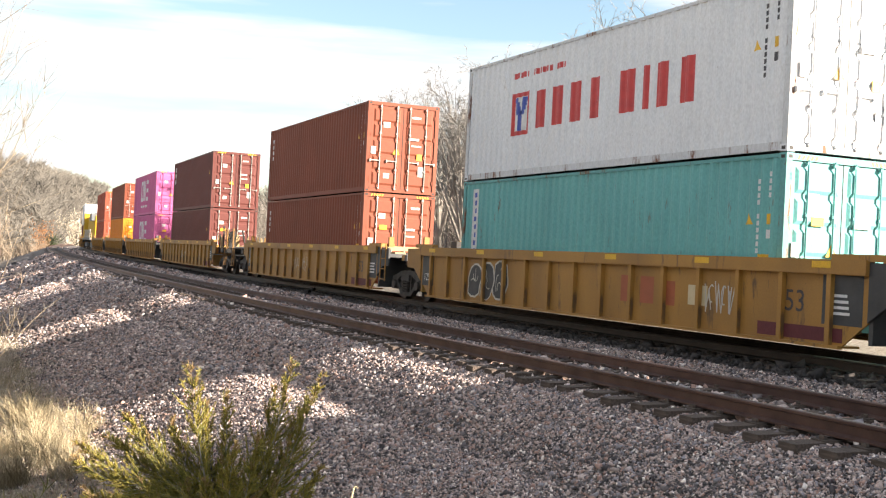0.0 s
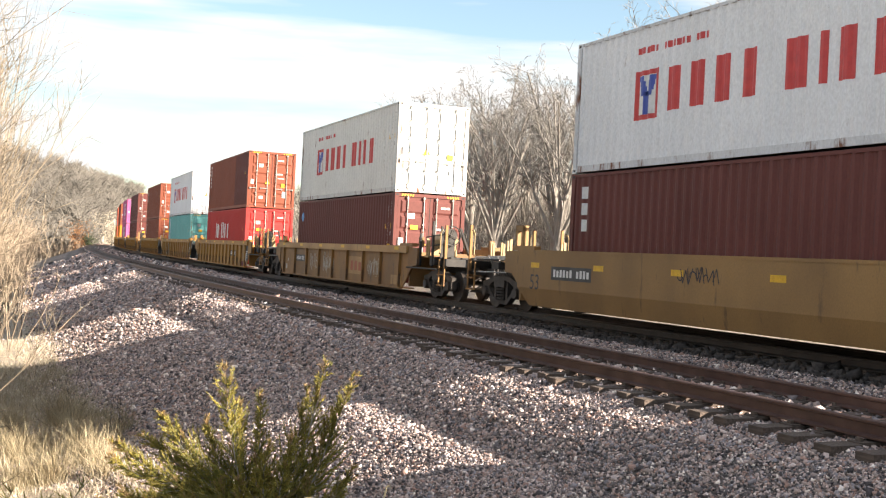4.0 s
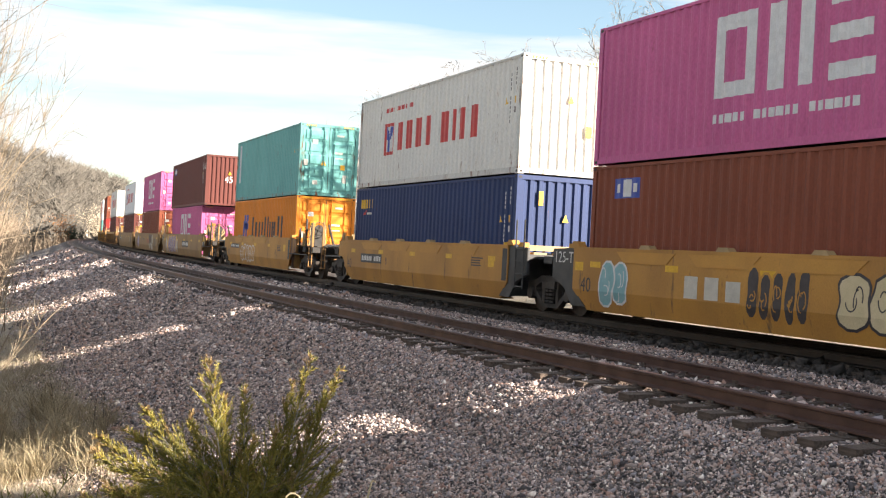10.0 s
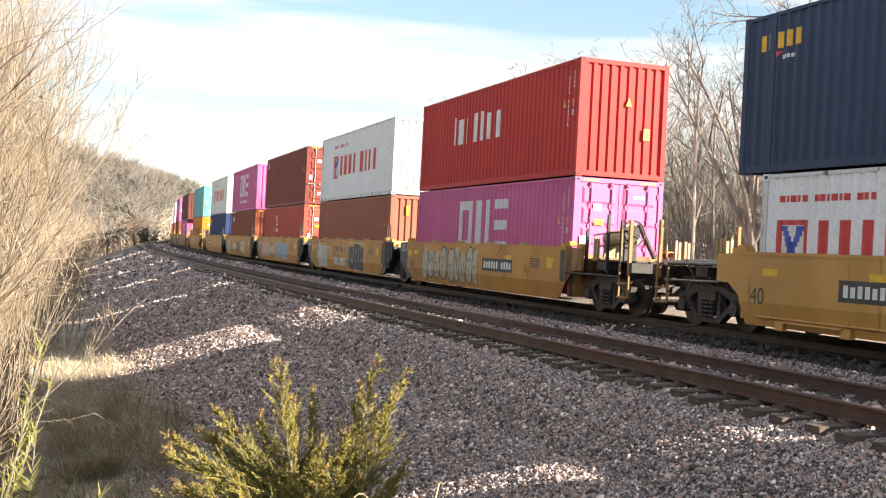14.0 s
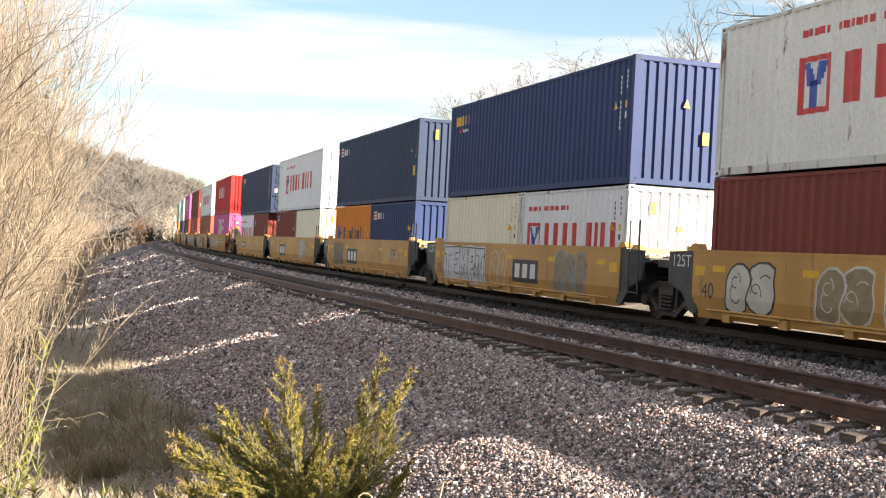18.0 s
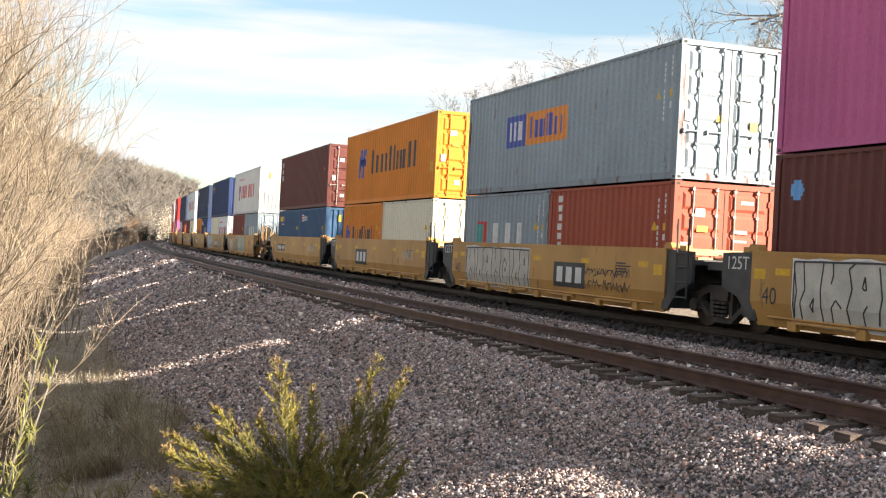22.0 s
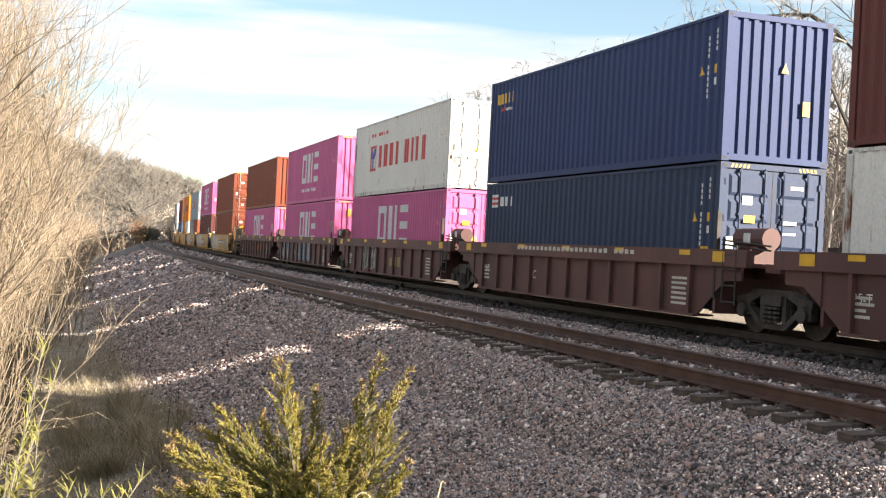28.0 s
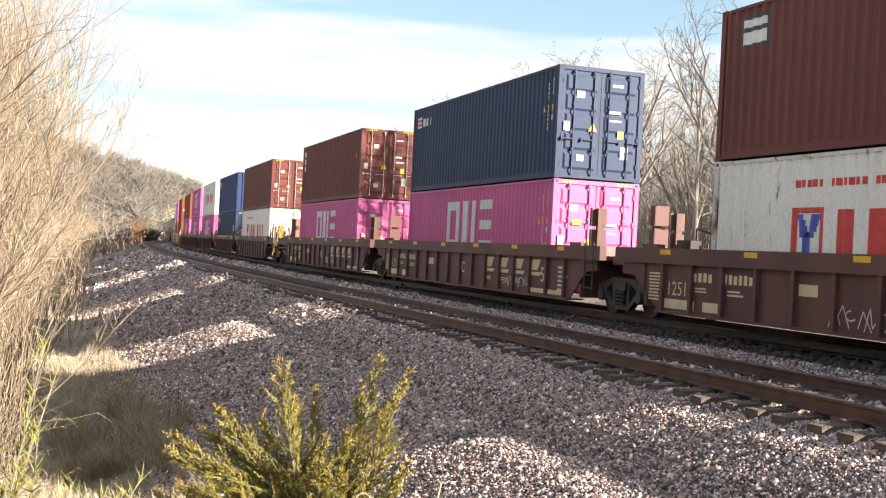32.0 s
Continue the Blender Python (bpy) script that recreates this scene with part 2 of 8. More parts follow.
T_MARK = surface("blue_grey_marking", (0.13, 0.22, 0.3), (0.2, 0.31, 0.4), 0.55, 4)


def ground_material():
    """Ballast that gives way to soil with a ragged edge, after the share of ballast stored in the mesh."""
    m = bpy.data.materials.new("ground_mix")
    m.use_nodes = True
    t = m.node_tree
    b = t.nodes["Principled BSDF"]
    co = t.nodes.new("ShaderNodeTexCoord")
    cols = []
    for c1, c2, sc in (((0.075, 0.064, 0.06), (0.19, 0.165, 0.152), 32.0), ((0.25, 0.21, 0.165), (0.45, 0.39, 0.31), 7.0)):
        n = t.nodes.new("ShaderNodeTexNoise")
        n.inputs["Scale"].default_value, n.inputs["Detail"].default_value, n.inputs["Roughness"].default_value = sc, 8, 0.7
        t.links.new(co.outputs["Object"], n.inputs["Vector"])
        r = t.nodes.new("ShaderNodeValToRGB")
        r.color_ramp.elements[0].position, r.color_ramp.elements[1].position = 0.35, 0.65
        r.color_ramp.elements[0].color, r.color_ramp.elements[1].color = (*c1, 1), (*c2, 1)
        t.links.new(n.outputs["Fac"], r.inputs["Fac"])
        cols.append((r, n))
    at = t.nodes.new("ShaderNodeAttribute")
    at.attribute_name = "bed"
    nz = t.nodes.new("ShaderNodeTexNoise")
    nz.inputs["Scale"].default_value, nz.inputs["Detail"].default_value = 1.6, 6
    t.links.new(co.outputs["Object"], nz.inputs["Vector"])
    ad = t.nodes.new("ShaderNodeMath")
    ad.operation = "ADD"
    t.links.new(at.outputs["Fac"], ad.inputs[0])
    t.links.new(nz.outputs["Fac"], ad.inputs[1])
    rm = t.nodes.new("ShaderNodeValToRGB")
    rm.color_ramp.elements[0].position, rm.color_ramp.elements[1].position = 0.85, 1.0
    t.links.new(ad.outputs[0], rm.inputs["Fac"])
    mixn = t.nodes.new("ShaderNodeMix")
    mixn.data_type = "RGBA"
    t.links.new(rm.outputs["Color"], mixn.inputs["Factor"])
    t.links.new(cols[1][0].outputs["Color"], mixn.inputs["A"])
    t.links.new(cols[0][0].outputs["Color"], mixn.inputs["B"])
    t.links.new(mixn.outputs["Result"], b.inputs["Base Color"])
    b.inputs["Roughness"].default_value = 0.92
    bp = t.nodes.new("ShaderNodeBump")
    bp.inputs["Strength"].default_value, bp.inputs["Distance"].default_value = 1.0, 0.06
    t.links.new(cols[0][1].outputs["Fac"], bp.inputs["Height"])
    t.links.new(bp.outputs["Normal"], b.inputs["Normal"])
    return m


GROUND = ground_material()


# ---- mesh helpers ----
def box(bm, x0, x1, y0, y1, z0, z1):
    v = [bm.verts.new((x, y, z)) for x in (x0, x1) for y in (y0, y1) for z in (z0, z1)]
    for f in ((0, 1, 3, 2), (4, 6, 7, 5), (0, 4, 5, 1), (2, 3, 7, 6), (0, 2, 6, 4), (1, 5, 7, 3)):
        bm.faces.new([v[i] for i in f])


def tube(bm, p, q, r0, r1=None, n=8, caps=True):
    r1 = r0 if r1 is None else r1
    p, q = Vector(p), Vector(q)
    d = (q - p).normalized()
    a = d.orthogonal().normalized()
    b = d.cross(a)
    rings = []
    for c, r in ((p, r0), (q, r1)):
        rings.append([bm.verts.new(c + (a * math.cos(2 * math.pi * i / n) + b * math.sin(2 * math.pi * i / n)) * r) for i in range(n)])
    for i in range(n):
        bm.faces.new((rings[0][i], rings[0][(i + 1) % n], rings[1][(i + 1) % n], rings[1][i]))
    if caps:
        bm.faces.new(rings[0][::-1])
        bm.faces.new(rings[1])


def extrude_poly(bm, pts, y0, y1):
    """A plate with the outline pts in x, z, from y0 to y1."""
    a = [bm.verts.new((x, y0, z)) for x, z in pts]
    b = [bm.verts.new((x, y1, z)) for x, z in pts]
    n = len(pts)
    bm.faces.new(a)
    bm.faces.new(b[::-1])
    for i in range(n):
        bm.faces.new((a[i], b[i], b[(i + 1) % n], a[(i + 1) % n]))


def mesh_of(name, bm, material=None, smooth=False):
    bmesh.ops.recalc_face_normals(bm, faces=bm.faces[:])
    me = bpy.data.meshes.new(name)
    bm.to_mesh(me)
    bm.free()
    if material:
        me.materials.append(material)
    if smooth:
        me.shade_smooth()
    return me


def part(name, bm, material, parent, label="", at=None, smooth=False):
    """Links a bmesh, or a mesh made before, as one part under a thing or a part."""
    me = bm if isinstance(bm, bpy.types.Mesh) else mesh_of(name, bm, None, smooth)
    if not me.materials:
        me.materials.append(material)
    ob = new(name, me)
    if me.materials[0] != material:
        ob.material_slots[0].link = "OBJECT"
        ob.material_slots[0].material = material
    ob.parent = parent
    if at is not None:
        ob.matrix_basis = at
    if label:
        ob["label"] = label
    return ob


CACHE = {}


def cached(key, build):
    if key not in CACHE:
        bm = bmesh.new()
        build(bm)
        two = any(f.material_index for f in bm.faces)
        CACHE[key] = mesh_of(str(key[0]), bm)
        if two:
            CACHE[key].materials.append(DARK)
            CACHE[key].materials.append(DARK)
    return CACHE[key]


def thing(name, label, category, group="", kind=""):
    ob = new(name)
    ob.empty_display_size = 0.2
    return tagged(ob, label, category, group, kind)

# ---- ground ----
def fade(v, a, b):
    t = min(1.0, max(0.0, (v - a) / (b - a)))
    return t * t * (3 - 2 * t)


_PO = [-400, -120, -70, -40, -24, -17, -13, -12, -11, -10.1, -9.1, -8.3, -7.75, -7.35, -6.7, -6.1, -5.6, -4.3, -3.4, -2.5, -1.6, 0, 1.6, 2.4, 4.6, 6, 9, 14, 30, 80, 400]
_PZ = [9, 8, 6.5, 3.2, -0.4, -1.95, -2.38, -2.3, -2.02, -1.68, -1.28, -1.0, -0.9, -0.66, -0.38, -0.24, -0.23, -0.23, -0.3, -0.3, -0.24, -0.25, -0.24, -0.3, -1.2, -1.3, -0.6, 0.3, 1.0, 2.5, 6]


def height(s, off, x, y):
    z = float(np.interp(off, _PO, _PZ))
    if off < -17:                                   # the bank on the outside of the curve is low beside the camera
        z = z + (-2.0 - z) * (1 - fade(s, 25, 110)) * 0.8
    if y > 120:                                     # the wooded hill where the line bends away
        z += 6 * fade(y, 150, 260) * math.exp(-((x + 82) / 48) ** 2) * fade(-off, 7, 34)
        z += 8.5 * fade(s, 262, 330) * fade(-off, 8, 19) * (1 - fade(-off, 60, 120))
        z += 9 * fade(y, 160, 300) * fade(off, 10, 50)
    r = math.hypot(x, y)
    bank = math.exp(-(r / 5.0) ** 2)
    z = z + (-0.1 - z) * bank
    if off < -6.8 or off > 3:
        w = min(1.0, max(abs(off + 2) - 5, 0) / 5) * (1.0 if off > 0 else 0.15 + 0.85 * fade(-off, 10.6, 13.0))
        z += 0.10 * w * noise.noise(Vector((x * 0.45, y * 0.45, 0))) + 0.5 * w * fade(abs(off), 14, 60) * noise.noise(Vector((x * 0.06, y * 0.06, 3)))
    else:
        z += 0.02 * noise.noise(Vector((x * 1.1, y * 1.1, 7)))
    return z


def ground_at(x, y):
    s, off = rel(x, y)
    return height(s, off, x, y)


def build_ground():
    ss = sorted(set([-300, -200, -120, -70, -40] + [float(v) for v in np.arange(-25, 70, 1.0)] + [float(v) for v in np.arange(70, 200, 3.0)]
                    + [float(v) for v in np.arange(200, 420, 10.0)] + [450, 500, 600, 700, 850]))
    oo = sorted(set([-900, -500, -300, -200, -140, -100, -80, -65, -50, -40, -32] + [float(v) for v in np.arange(-27, -16, 1.4)] + [float(v) for v in np.arange(-16, -9.5, 0.45)] + [float(v) for v in np.arange(-9.4, -6.0, 0.15)] + [float(v) for v in np.arange(-6.0, 8, 0.45)]
                    + [8, 9, 10, 12, 14, 17, 20, 25, 30, 40, 55, 80, 120, 200, 350, 600, 900]))
    verts, kinds = [], []
    for s in ss:
        for o in oo:
            p = spot(s, o)
            verts.append((p.x, p.y, height(s, o, p.x, p.y)))
            kinds.append(fade(o, -12.2, -9.8) * (1 - fade(o, 3.4, 5.0)))
    faces = []
    n = len(oo)
    for i in range(len(ss) - 1):
        for j in range(n - 1):
            faces.append((i * n + j, (i + 1) * n + j, (i + 1) * n + j + 1, i * n + j + 1))
    me = bpy.data.meshes.new("ground")
    me.from_pydata(verts, [], faces)
    bed = me.attributes.new("bed", "FLOAT", "POINT")
    bed.data.foreach_set("value", kinds)
    me.materials.append(GROUND)
    me.shade_smooth()
    return tagged(new("ground", me), "grey ballast bank falling to a brown weedy ditch", "ground", kind="structure")


build_ground()


def stones(name, label, s0, s1, o0, o1, per_m2, size, seed, mat=None, lift=0.0, spread=0.0):
    """Broken stones lying on the ground between two lines, all one piece."""
    rng = np.random.default_rng(seed)
    n = int((s1 - s0) * (o1 - o0) * per_m2)
    s, o = rng.uniform(s0, s1, n), rng.uniform(o0, o1, n)
    if spread:                                      # thinning out towards the ditch
        o = np.where(rng.random(n) < 0.12, o0 - np.abs(rng.normal(0, spread, n)), o)
    lx, ly, lt = line(s)
    px, py = lx + o * np.cos(lt), ly - o * np.sin(lt)
    pz = np.array([height(a, b, c, d) for a, b, c, d in zip(s, o, px, py)]) + lift
    base = np.array(((1, 0.35, 0), (-0.3, 1, 0), (-1, -0.3, 0), (0.4, -1, 0), (0.25, 0.2, 1), (-0.2, -0.15, -1)), float) * 0.62
    sz = size * np.exp(rng.normal(0, 0.33, (n, 1, 1))) * rng.uniform(0.6, 1.25, (n, 1, 3)) * np.array((1.2, 1.05, 0.95))
    v = (base[None] + rng.uniform(-0.3, 0.3, (n, 6, 3))) * sz
    a = np.stack([rng.uniform(0, 2 * np.pi, n), rng.normal(0, 0.6, n), rng.normal(0, 0.6, n)])
    for k, (i, j) in enumerate(((0, 1), (1, 2), (0, 2))):
        c, q = np.cos(a[k])[:, None], np.sin(a[k])[:, None]
        vi, vj = v[..., i] * c - v[..., j] * q, v[..., i] * q + v[..., j] * c
        v[..., i], v[..., j] = vi, vj
    v += np.stack([px, py, pz + 0.2 * sz[:, 0, :].mean(1)], -1)[:, None, :]
    tri = np.array(((0, 1, 4), (1, 2, 4), (2, 3, 4), (3, 0, 4), (1, 0, 5), (2, 1, 5), (3, 2, 5), (0, 3, 5)))
    loops = (tri[None] + 6 * np.arange(n)[:, None, None]).reshape(-1).astype(np.int32)
    me = bpy.data.meshes.new(name)
    me.vertices.add(6 * n)
    me.vertices.foreach_set("co", v.reshape(-1).astype(np.float32))
    me.loops.add(len(loops))
    me.loops.foreach_set("vertex_index", loops)
    me.polygons.add(8 * n)
    me.polygons.foreach_set("loop_start", np.arange(0, 24 * n, 3, dtype=np.int32))
    me.update(calc_edges=True)
    me.materials.append(mat or STONE)
    return tagged(new(name, me), label, "gravel", kind="stuff")


stones("ballast_stones", "crushed grey and pinkish track ballast on the shoulder", 5.5, 9.5, -8.5, -5.7, 2600, 0.022, 1, spread=0.35)
stones("ballast_stones", "crushed grey and pinkish ballast beside the track", 9.5, 12.5, -9.8, -5.7, 2500, 0.022, 12, spread=0.5)
stones("ballast_stones", "crushed grey and pinkish ballast below the track", 12.5, 20, -10.9, -5.7, 1900, 0.025, 11, spread=0.7)
stones("ballast_stones", "crushed grey track ballast along the shoulder", 20, 34, -10.6, -5.7, 900, 0.034, 2, spread=0.7)
stones("ballast_stones", "crushed grey track ballast farther along", 34, 62, -10.6, -5.7, 190, 0.05, 6, spread=0.6)
stones("ballast_stones", "grey track ballast along the far shoulder", 62, 120, -10.6, -5.7, 40, 0.1, 7, spread=0.6)
stones("ballast_stones", "pale-flecked ballast between the two tracks", 3, 34, -3.75, -1.75, 760, 0.028, 3, DIMSTONE)
stones("ballast_stones", "pale-flecked ballast between the tracks farther along", 34, 62, -3.75, -1.75, 240, 0.06, 31, DIMSTONE)
stones("ballast_stones", "grey ballast between the tracks towards the bend", 62, 190, -3.75, -1.75, 36, 0.13, 32, DIMSTONE)
# these stones carry the shade beneath the train in their colour
stones("ballast_stones", "oily ballast under the train, its shade put into the colour", 3, 70, -1.8, 1.6, 80, 0.07, 8, OILSHADESTONE)
stones("ballast_stones", "dark ballast between the rails of the empty track", 3, 36, -5.7, -3.75, 260, 0.045, 4, DIMSTONE)
stones("ballast_stones", "pale ballast beyond the train", 4, 40, 1.5, 4.2, 50, 0.06, 5)

# ---- tracks ----
RAIL = [(-0.07, 0), (0.07, 0), (0.07, 0.018), (0.012, 0.04), (0.012, 0.13), (0.036, 0.14), (0.036, 0.165), (0.026, 0.175), (-0.026, 0.175), (-0.036, 0.165), (-0.036, 0.14), (-0.012, 0.13), (-0.012, 0.04), (-0.07, 0.018)]


def rail_mesh(off, lift):
    bm = bmesh.new()
    rings = []
    for s in [float(v) for v in np.arange(-60, 120, 2.0)] + [float(v) for v in np.arange(120, 420, 5.0)]:
        x, y, th = line(s)
        ring = []
        for a, z in RAIL:
            o = off + a
            ring.append(bm.verts.new((x + o * math.cos(th), y - o * math.sin(th), lift - 0.175 + z)))
        rings.append(ring)
    n = len(RAIL)
    for a, b in zip(rings, rings[1:]):
        for i in range(n):
            bm.faces.new((a[i], a[(i + 1) % n], b[(i + 1) % n], b[i]))
    return bm


def tie_build(bm):
    box(bm, -0.115, 0.115, -1.3, 1.3, -0.18, 0.0)
    for y in (-0.753, 0.753):
        box(bm, -0.1, 0.1, y - 0.17, y + 0.17, 0.0, 0.014)
        for dy in (-0.11, 0.11):
            box(bm, -0.03, 0.03, y + dy - 0.02, y + dy + 0.02, 0.014, 0.05)


def build_track(name, centre, label, first, count):
    tr = thing(name, label, "railway track", kind="structure")
    for y in (-0.753, 0.753):
        # rails under the train get the colour with its shade painted in
        part("rail", rail_mesh(centre + y, -y * CANT), RAILTOP if centre < -1 else OILSHADERAIL, tr, "rust-brown steel rail")
    rng = random.Random(int(abs(centre) * 10))
    rest = bmesh.new()
    me = cached(("tie",), tie_build)
    for i in range(count + 500):
        s = first + i * 0.52 + rng.uniform(-0.04, 0.04)
        if s > 330:
            break
        x, y, th = line(s)
        o = centre + rng.uniform(-0.06, 0.06)
        m = Matrix.LocRotScale((x + o * math.cos(th), y - o * math.sin(th), -0.19 + rng.uniform(-0.012, 0.004)), Euler((0, 0, -th + math.pi / 2 + rng.uniform(-0.02, 0.02))), None)
        if i < count:
            part("tie", me, TIE, tr, at=m)
        else:
            k = [rest.verts.new(m @ Vector(c)) for c in ((-0.11, -1.3, 0), (0.11, -1.3, 0), (0.11, 1.3, 0), (-0.11, 1.3, 0))]
            rest.faces.new(k)
    far = part("far_ties", rest, TIE, tr)
    far["kind"] = "stuff"
    return tr


build_track("empty_track", NEAR, "empty railway track on weathered wooden ties in grey ballast", 1.0, 170)
build_track("train_track", 0.0, "railway track that carries the train, on wooden ties", 1.0, 90)
# ---- containers ----
WID = 2.438
COR = 0.278          # pitch of the corrugation
DEP = 0.036


def wave(x):
    """Depth of the corrugated side at x, 0 on the crest."""
    u = (x / COR) % 1.0
    if u < 0.26:
        return 0.0
    if u < 0.5:
        return DEP * (u - 0.26) / 0.24
    if u < 0.76:
        return DEP
    return DEP * (1 - (u - 0.76) / 0.24)


def breaks(x0, x1):
    xs = [x0, x1]
    k = math.floor(x0 / COR) - 1
    while k * COR < x1:
        xs += [v for v in (k * COR, (k + 0.26) * COR, (k + 0.5) * COR, (k + 0.76) * COR) if x0 < v < x1]
        k += 1
    return sorted(xs)


def side_build(length, h):
    def build(bm):
        xs = breaks(-length / 2 + 0.1, length / 2 - 0.1)
        lo, hi = [], []
        for x in xs:
            y = WID / 2 - 0.012 - wave(x)
            lo.append(bm.verts.new((x, y, 0.14)))
            hi.append(bm.verts.new((x, y, h - 0.07)))
        for i in range(len(xs) - 1):
            bm.faces.new((lo[i], lo[i + 1], hi[i + 1], hi[i]))
    return build


def end_build(length, h):
    def build(bm):
        n, w = 9, WID - 0.24
        pts = []
        for i in range(n):
            y0 = -w / 2 + i * w / n
            for f, d in ((0.0, 0), (0.42, 0), (0.56, 1), (0.86, 1)):
                pts.append((y0 + f * w / n, d * 0.045))
        pts.append((w / 2, 0))
        x = length / 2 - 0.02
        lo = [bm.verts.new((x - d, y, 0.14)) for y, d in pts]
        hi = [bm.verts.new((x - d, y, h - 0.1)) for y, d in pts]
        for i in range(len(pts) - 1):
            bm.faces.new((lo[i], lo[i + 1], hi[i + 1], hi[i]))
    return build


def frame_build(length, h):
    def build(bm):
        l, w = length / 2, WID / 2
        for sx in (-1, 1):
            for sy in (-1, 1):
                box(bm, *sorted((sx * l, sx * (l - 0.14))), *sorted((sy * w, sy * (w - 0.12))), 0.118, h - 0.118)
            box(bm, *sorted((sx * l, sx * (l - 0.12))), -w + 0.16, w - 0.16, 0.02, 0.14)
            box(bm, *sorted((sx * l, sx * (l - 0.1))), -w + 0.16, w - 0.16, h - 0.12, h - 0.01)
        for sy in (-1, 1):
            box(bm, -l + 0.178, l - 0.178, *sorted((sy * (w - 0.004), sy * (w - 0.06))), 0.02, 0.16)
            box(bm, -l + 0.178, l - 0.178, *sorted((sy * (w - 0.004), sy * (w - 0.06))), h - 0.075, h - 0.012)
        if length > 13:                              # posts of the longer box where the shorter ones carry it
            for sx in (-1, 1):
                for sy in (-1, 1):
                    box(bm, *sorted((sx * 6.09, sx * 5.92)), *sorted((sy * (w - 0.002), sy * (w - 0.1))), 0.16, h - 0.075)
    return build


def roof_build(length, h):
    def build(bm):
        l, w = length / 2 - 0.1, WID / 2 - 0.06
        n = int(2 * l / 0.5)
        for sy in (0,):
            rows = []
            for i in range(n * 2 + 1):
                x = -l + 2 * l * i / (n * 2)
                z = h - 0.03 - 0.018 * (i % 2)
                rows.append((bm.verts.new((x, -w, z)), bm.verts.new((x, w, z))))
            for a, b in zip(rows, rows[1:]):
                bm.faces.new((a[0], b[0], b[1], a[1]))
    return build


def floor_build(length, h):
    def build(bm):
        l, w = length / 2 - 0.12, WID / 2 - 0.06
        box(bm, -l, l, -w, w, 0.1, 0.16)
        k = int(2 * l / 1.2)
        for i in range(k):
            x = -l + 0.5 + i * 1.2
            box(bm, x, x + 0.06, -w, w, 0.02, 0.1)
    return build


def door_build(length, h):
    def build(bm):
        w = WID / 2 - 0.135
        x = -length / 2 + 0.03
        z0, z1 = 0.15, h - 0.13
        box(bm, x, x + 0.05, 0.01, w, z0, z1)
        n = len(bm.faces)
        for y0, y1, za, zb in ((-0.006, 0.008, z0, z1), (w + 0.002, w + 0.014, z0, z1), (0.0, w, z0 - 0.018, z0 - 0.002), (0.0, w, z1 + 0.002, z1 + 0.014)):
            box(bm, x - 0.004, x + 0.03, y0, y1, za, zb)
        bm.faces.ensure_lookup_table()
        for f in bm.faces[n:]:                       # black rubber seal round the leaf
            f.material_index = 1
    return build


def panel_build(length, h):
    """One pressed panel of a door, the lowest of five."""
    def build(bm):
        w = WID / 2 - 0.135
        x = -length / 2 + 0.03
        z0, z1 = 0.15, h - 0.13
        hh = (z1 - z0 - 0.1) / 5
        for i in range(1):
            za, zb = z0 + 0.09 + i * hh, z0 + 0.01 + (i + 1) * hh
            a = [bm.verts.new(p) for p in ((x - 0.002, 0.1, za), (x - 0.002, w - 0.08, za), (x - 0.002, w - 0.08, zb), (x - 0.002, 0.1, zb))]
            b = [bm.verts.new(p) for p in ((x - 0.032, 0.15, za + 0.06), (x - 0.032, w - 0.13, za + 0.06), (x - 0.032, w - 0.13, zb - 0.06), (x - 0.032, 0.15, zb - 0.06))]
            bm.faces.new(b)
            for k in range(4):
                bm.faces.new((a[k], a[(k + 1) % 4], b[(k + 1) % 4], b[k]))
    return build


def hinge_build(length, h):
    def build(bm):
        w, x = WID / 2 - 0.135, -length / 2 + 0.03
        box(bm, x - 0.03, x + 0.02, w - 0.02, w + 0.05, 0.34, 0.46)
    return build


def bar_build(length, h):
    def build(bm):
        x = -length / 2 - 0.028
        tube(bm, (x, 0, 0.1), (x, 0, h - 0.1), 0.0175, n=6)
        for z in (0.14, 0.75, 1.9, h - 0.16):
            box(bm, x - 0.012, x + 0.045, -0.032, 0.032, z - 0.025, z + 0.025)
        box(bm, x - 0.03, x - 0.014, -0.02, 0.32, 1.0, 1.028)
        box(bm, x - 0.03, x + 0.03, 0.3, 0.34, 0.96, 1.05)
    return build


def casting_build(bm):
    box(bm, -0.089, 0.089, -0.081, 0.081, 0, 0.118)
    n = len(bm.faces)
    box(bm, -0.045, 0.045, 0.0805, 0.0835, 0.03, 0.085)
    box(bm, -0.092, -0.0885, -0.04, 0.04, 0.03, 0.085)
    bm.faces.ensure_lookup_table()
    for f in bm.faces[n:]:                           # the twistlock holes
        f.material_index = 1


def patch(bm, x0, x1, zl0, zl1, zh0, zh1, flat=False):
    """A painted shape on the corrugated side: x from the middle, growing to the front; lower and upper edge at both ends."""
    xs = [x0, x1] if flat else breaks(x0, x1)
    lo, hi = [], []
    for x in xs:
        f = (x - x0) / (x1 - x0)
        y = WID / 2 - (0.0 if flat else 0.009 + wave(x))
        lo.append(bm.verts.new((x, y, zl0 + (zl1 - zl0) * f)))
        hi.append(bm.verts.new((x, y, zh0 + (zh1 - zh0) * f)))
    for i in range(len(xs) - 1):
        bm.faces.new((lo[i], lo[i + 1], hi[i + 1], hi[i]))


def rect(bm, front, d0, d1, z0, z1):
    """Painted rectangle d0 to d1 metres behind the box's front end."""
    patch(bm, front - d1, front - d0, z0, z0, z1, z1)


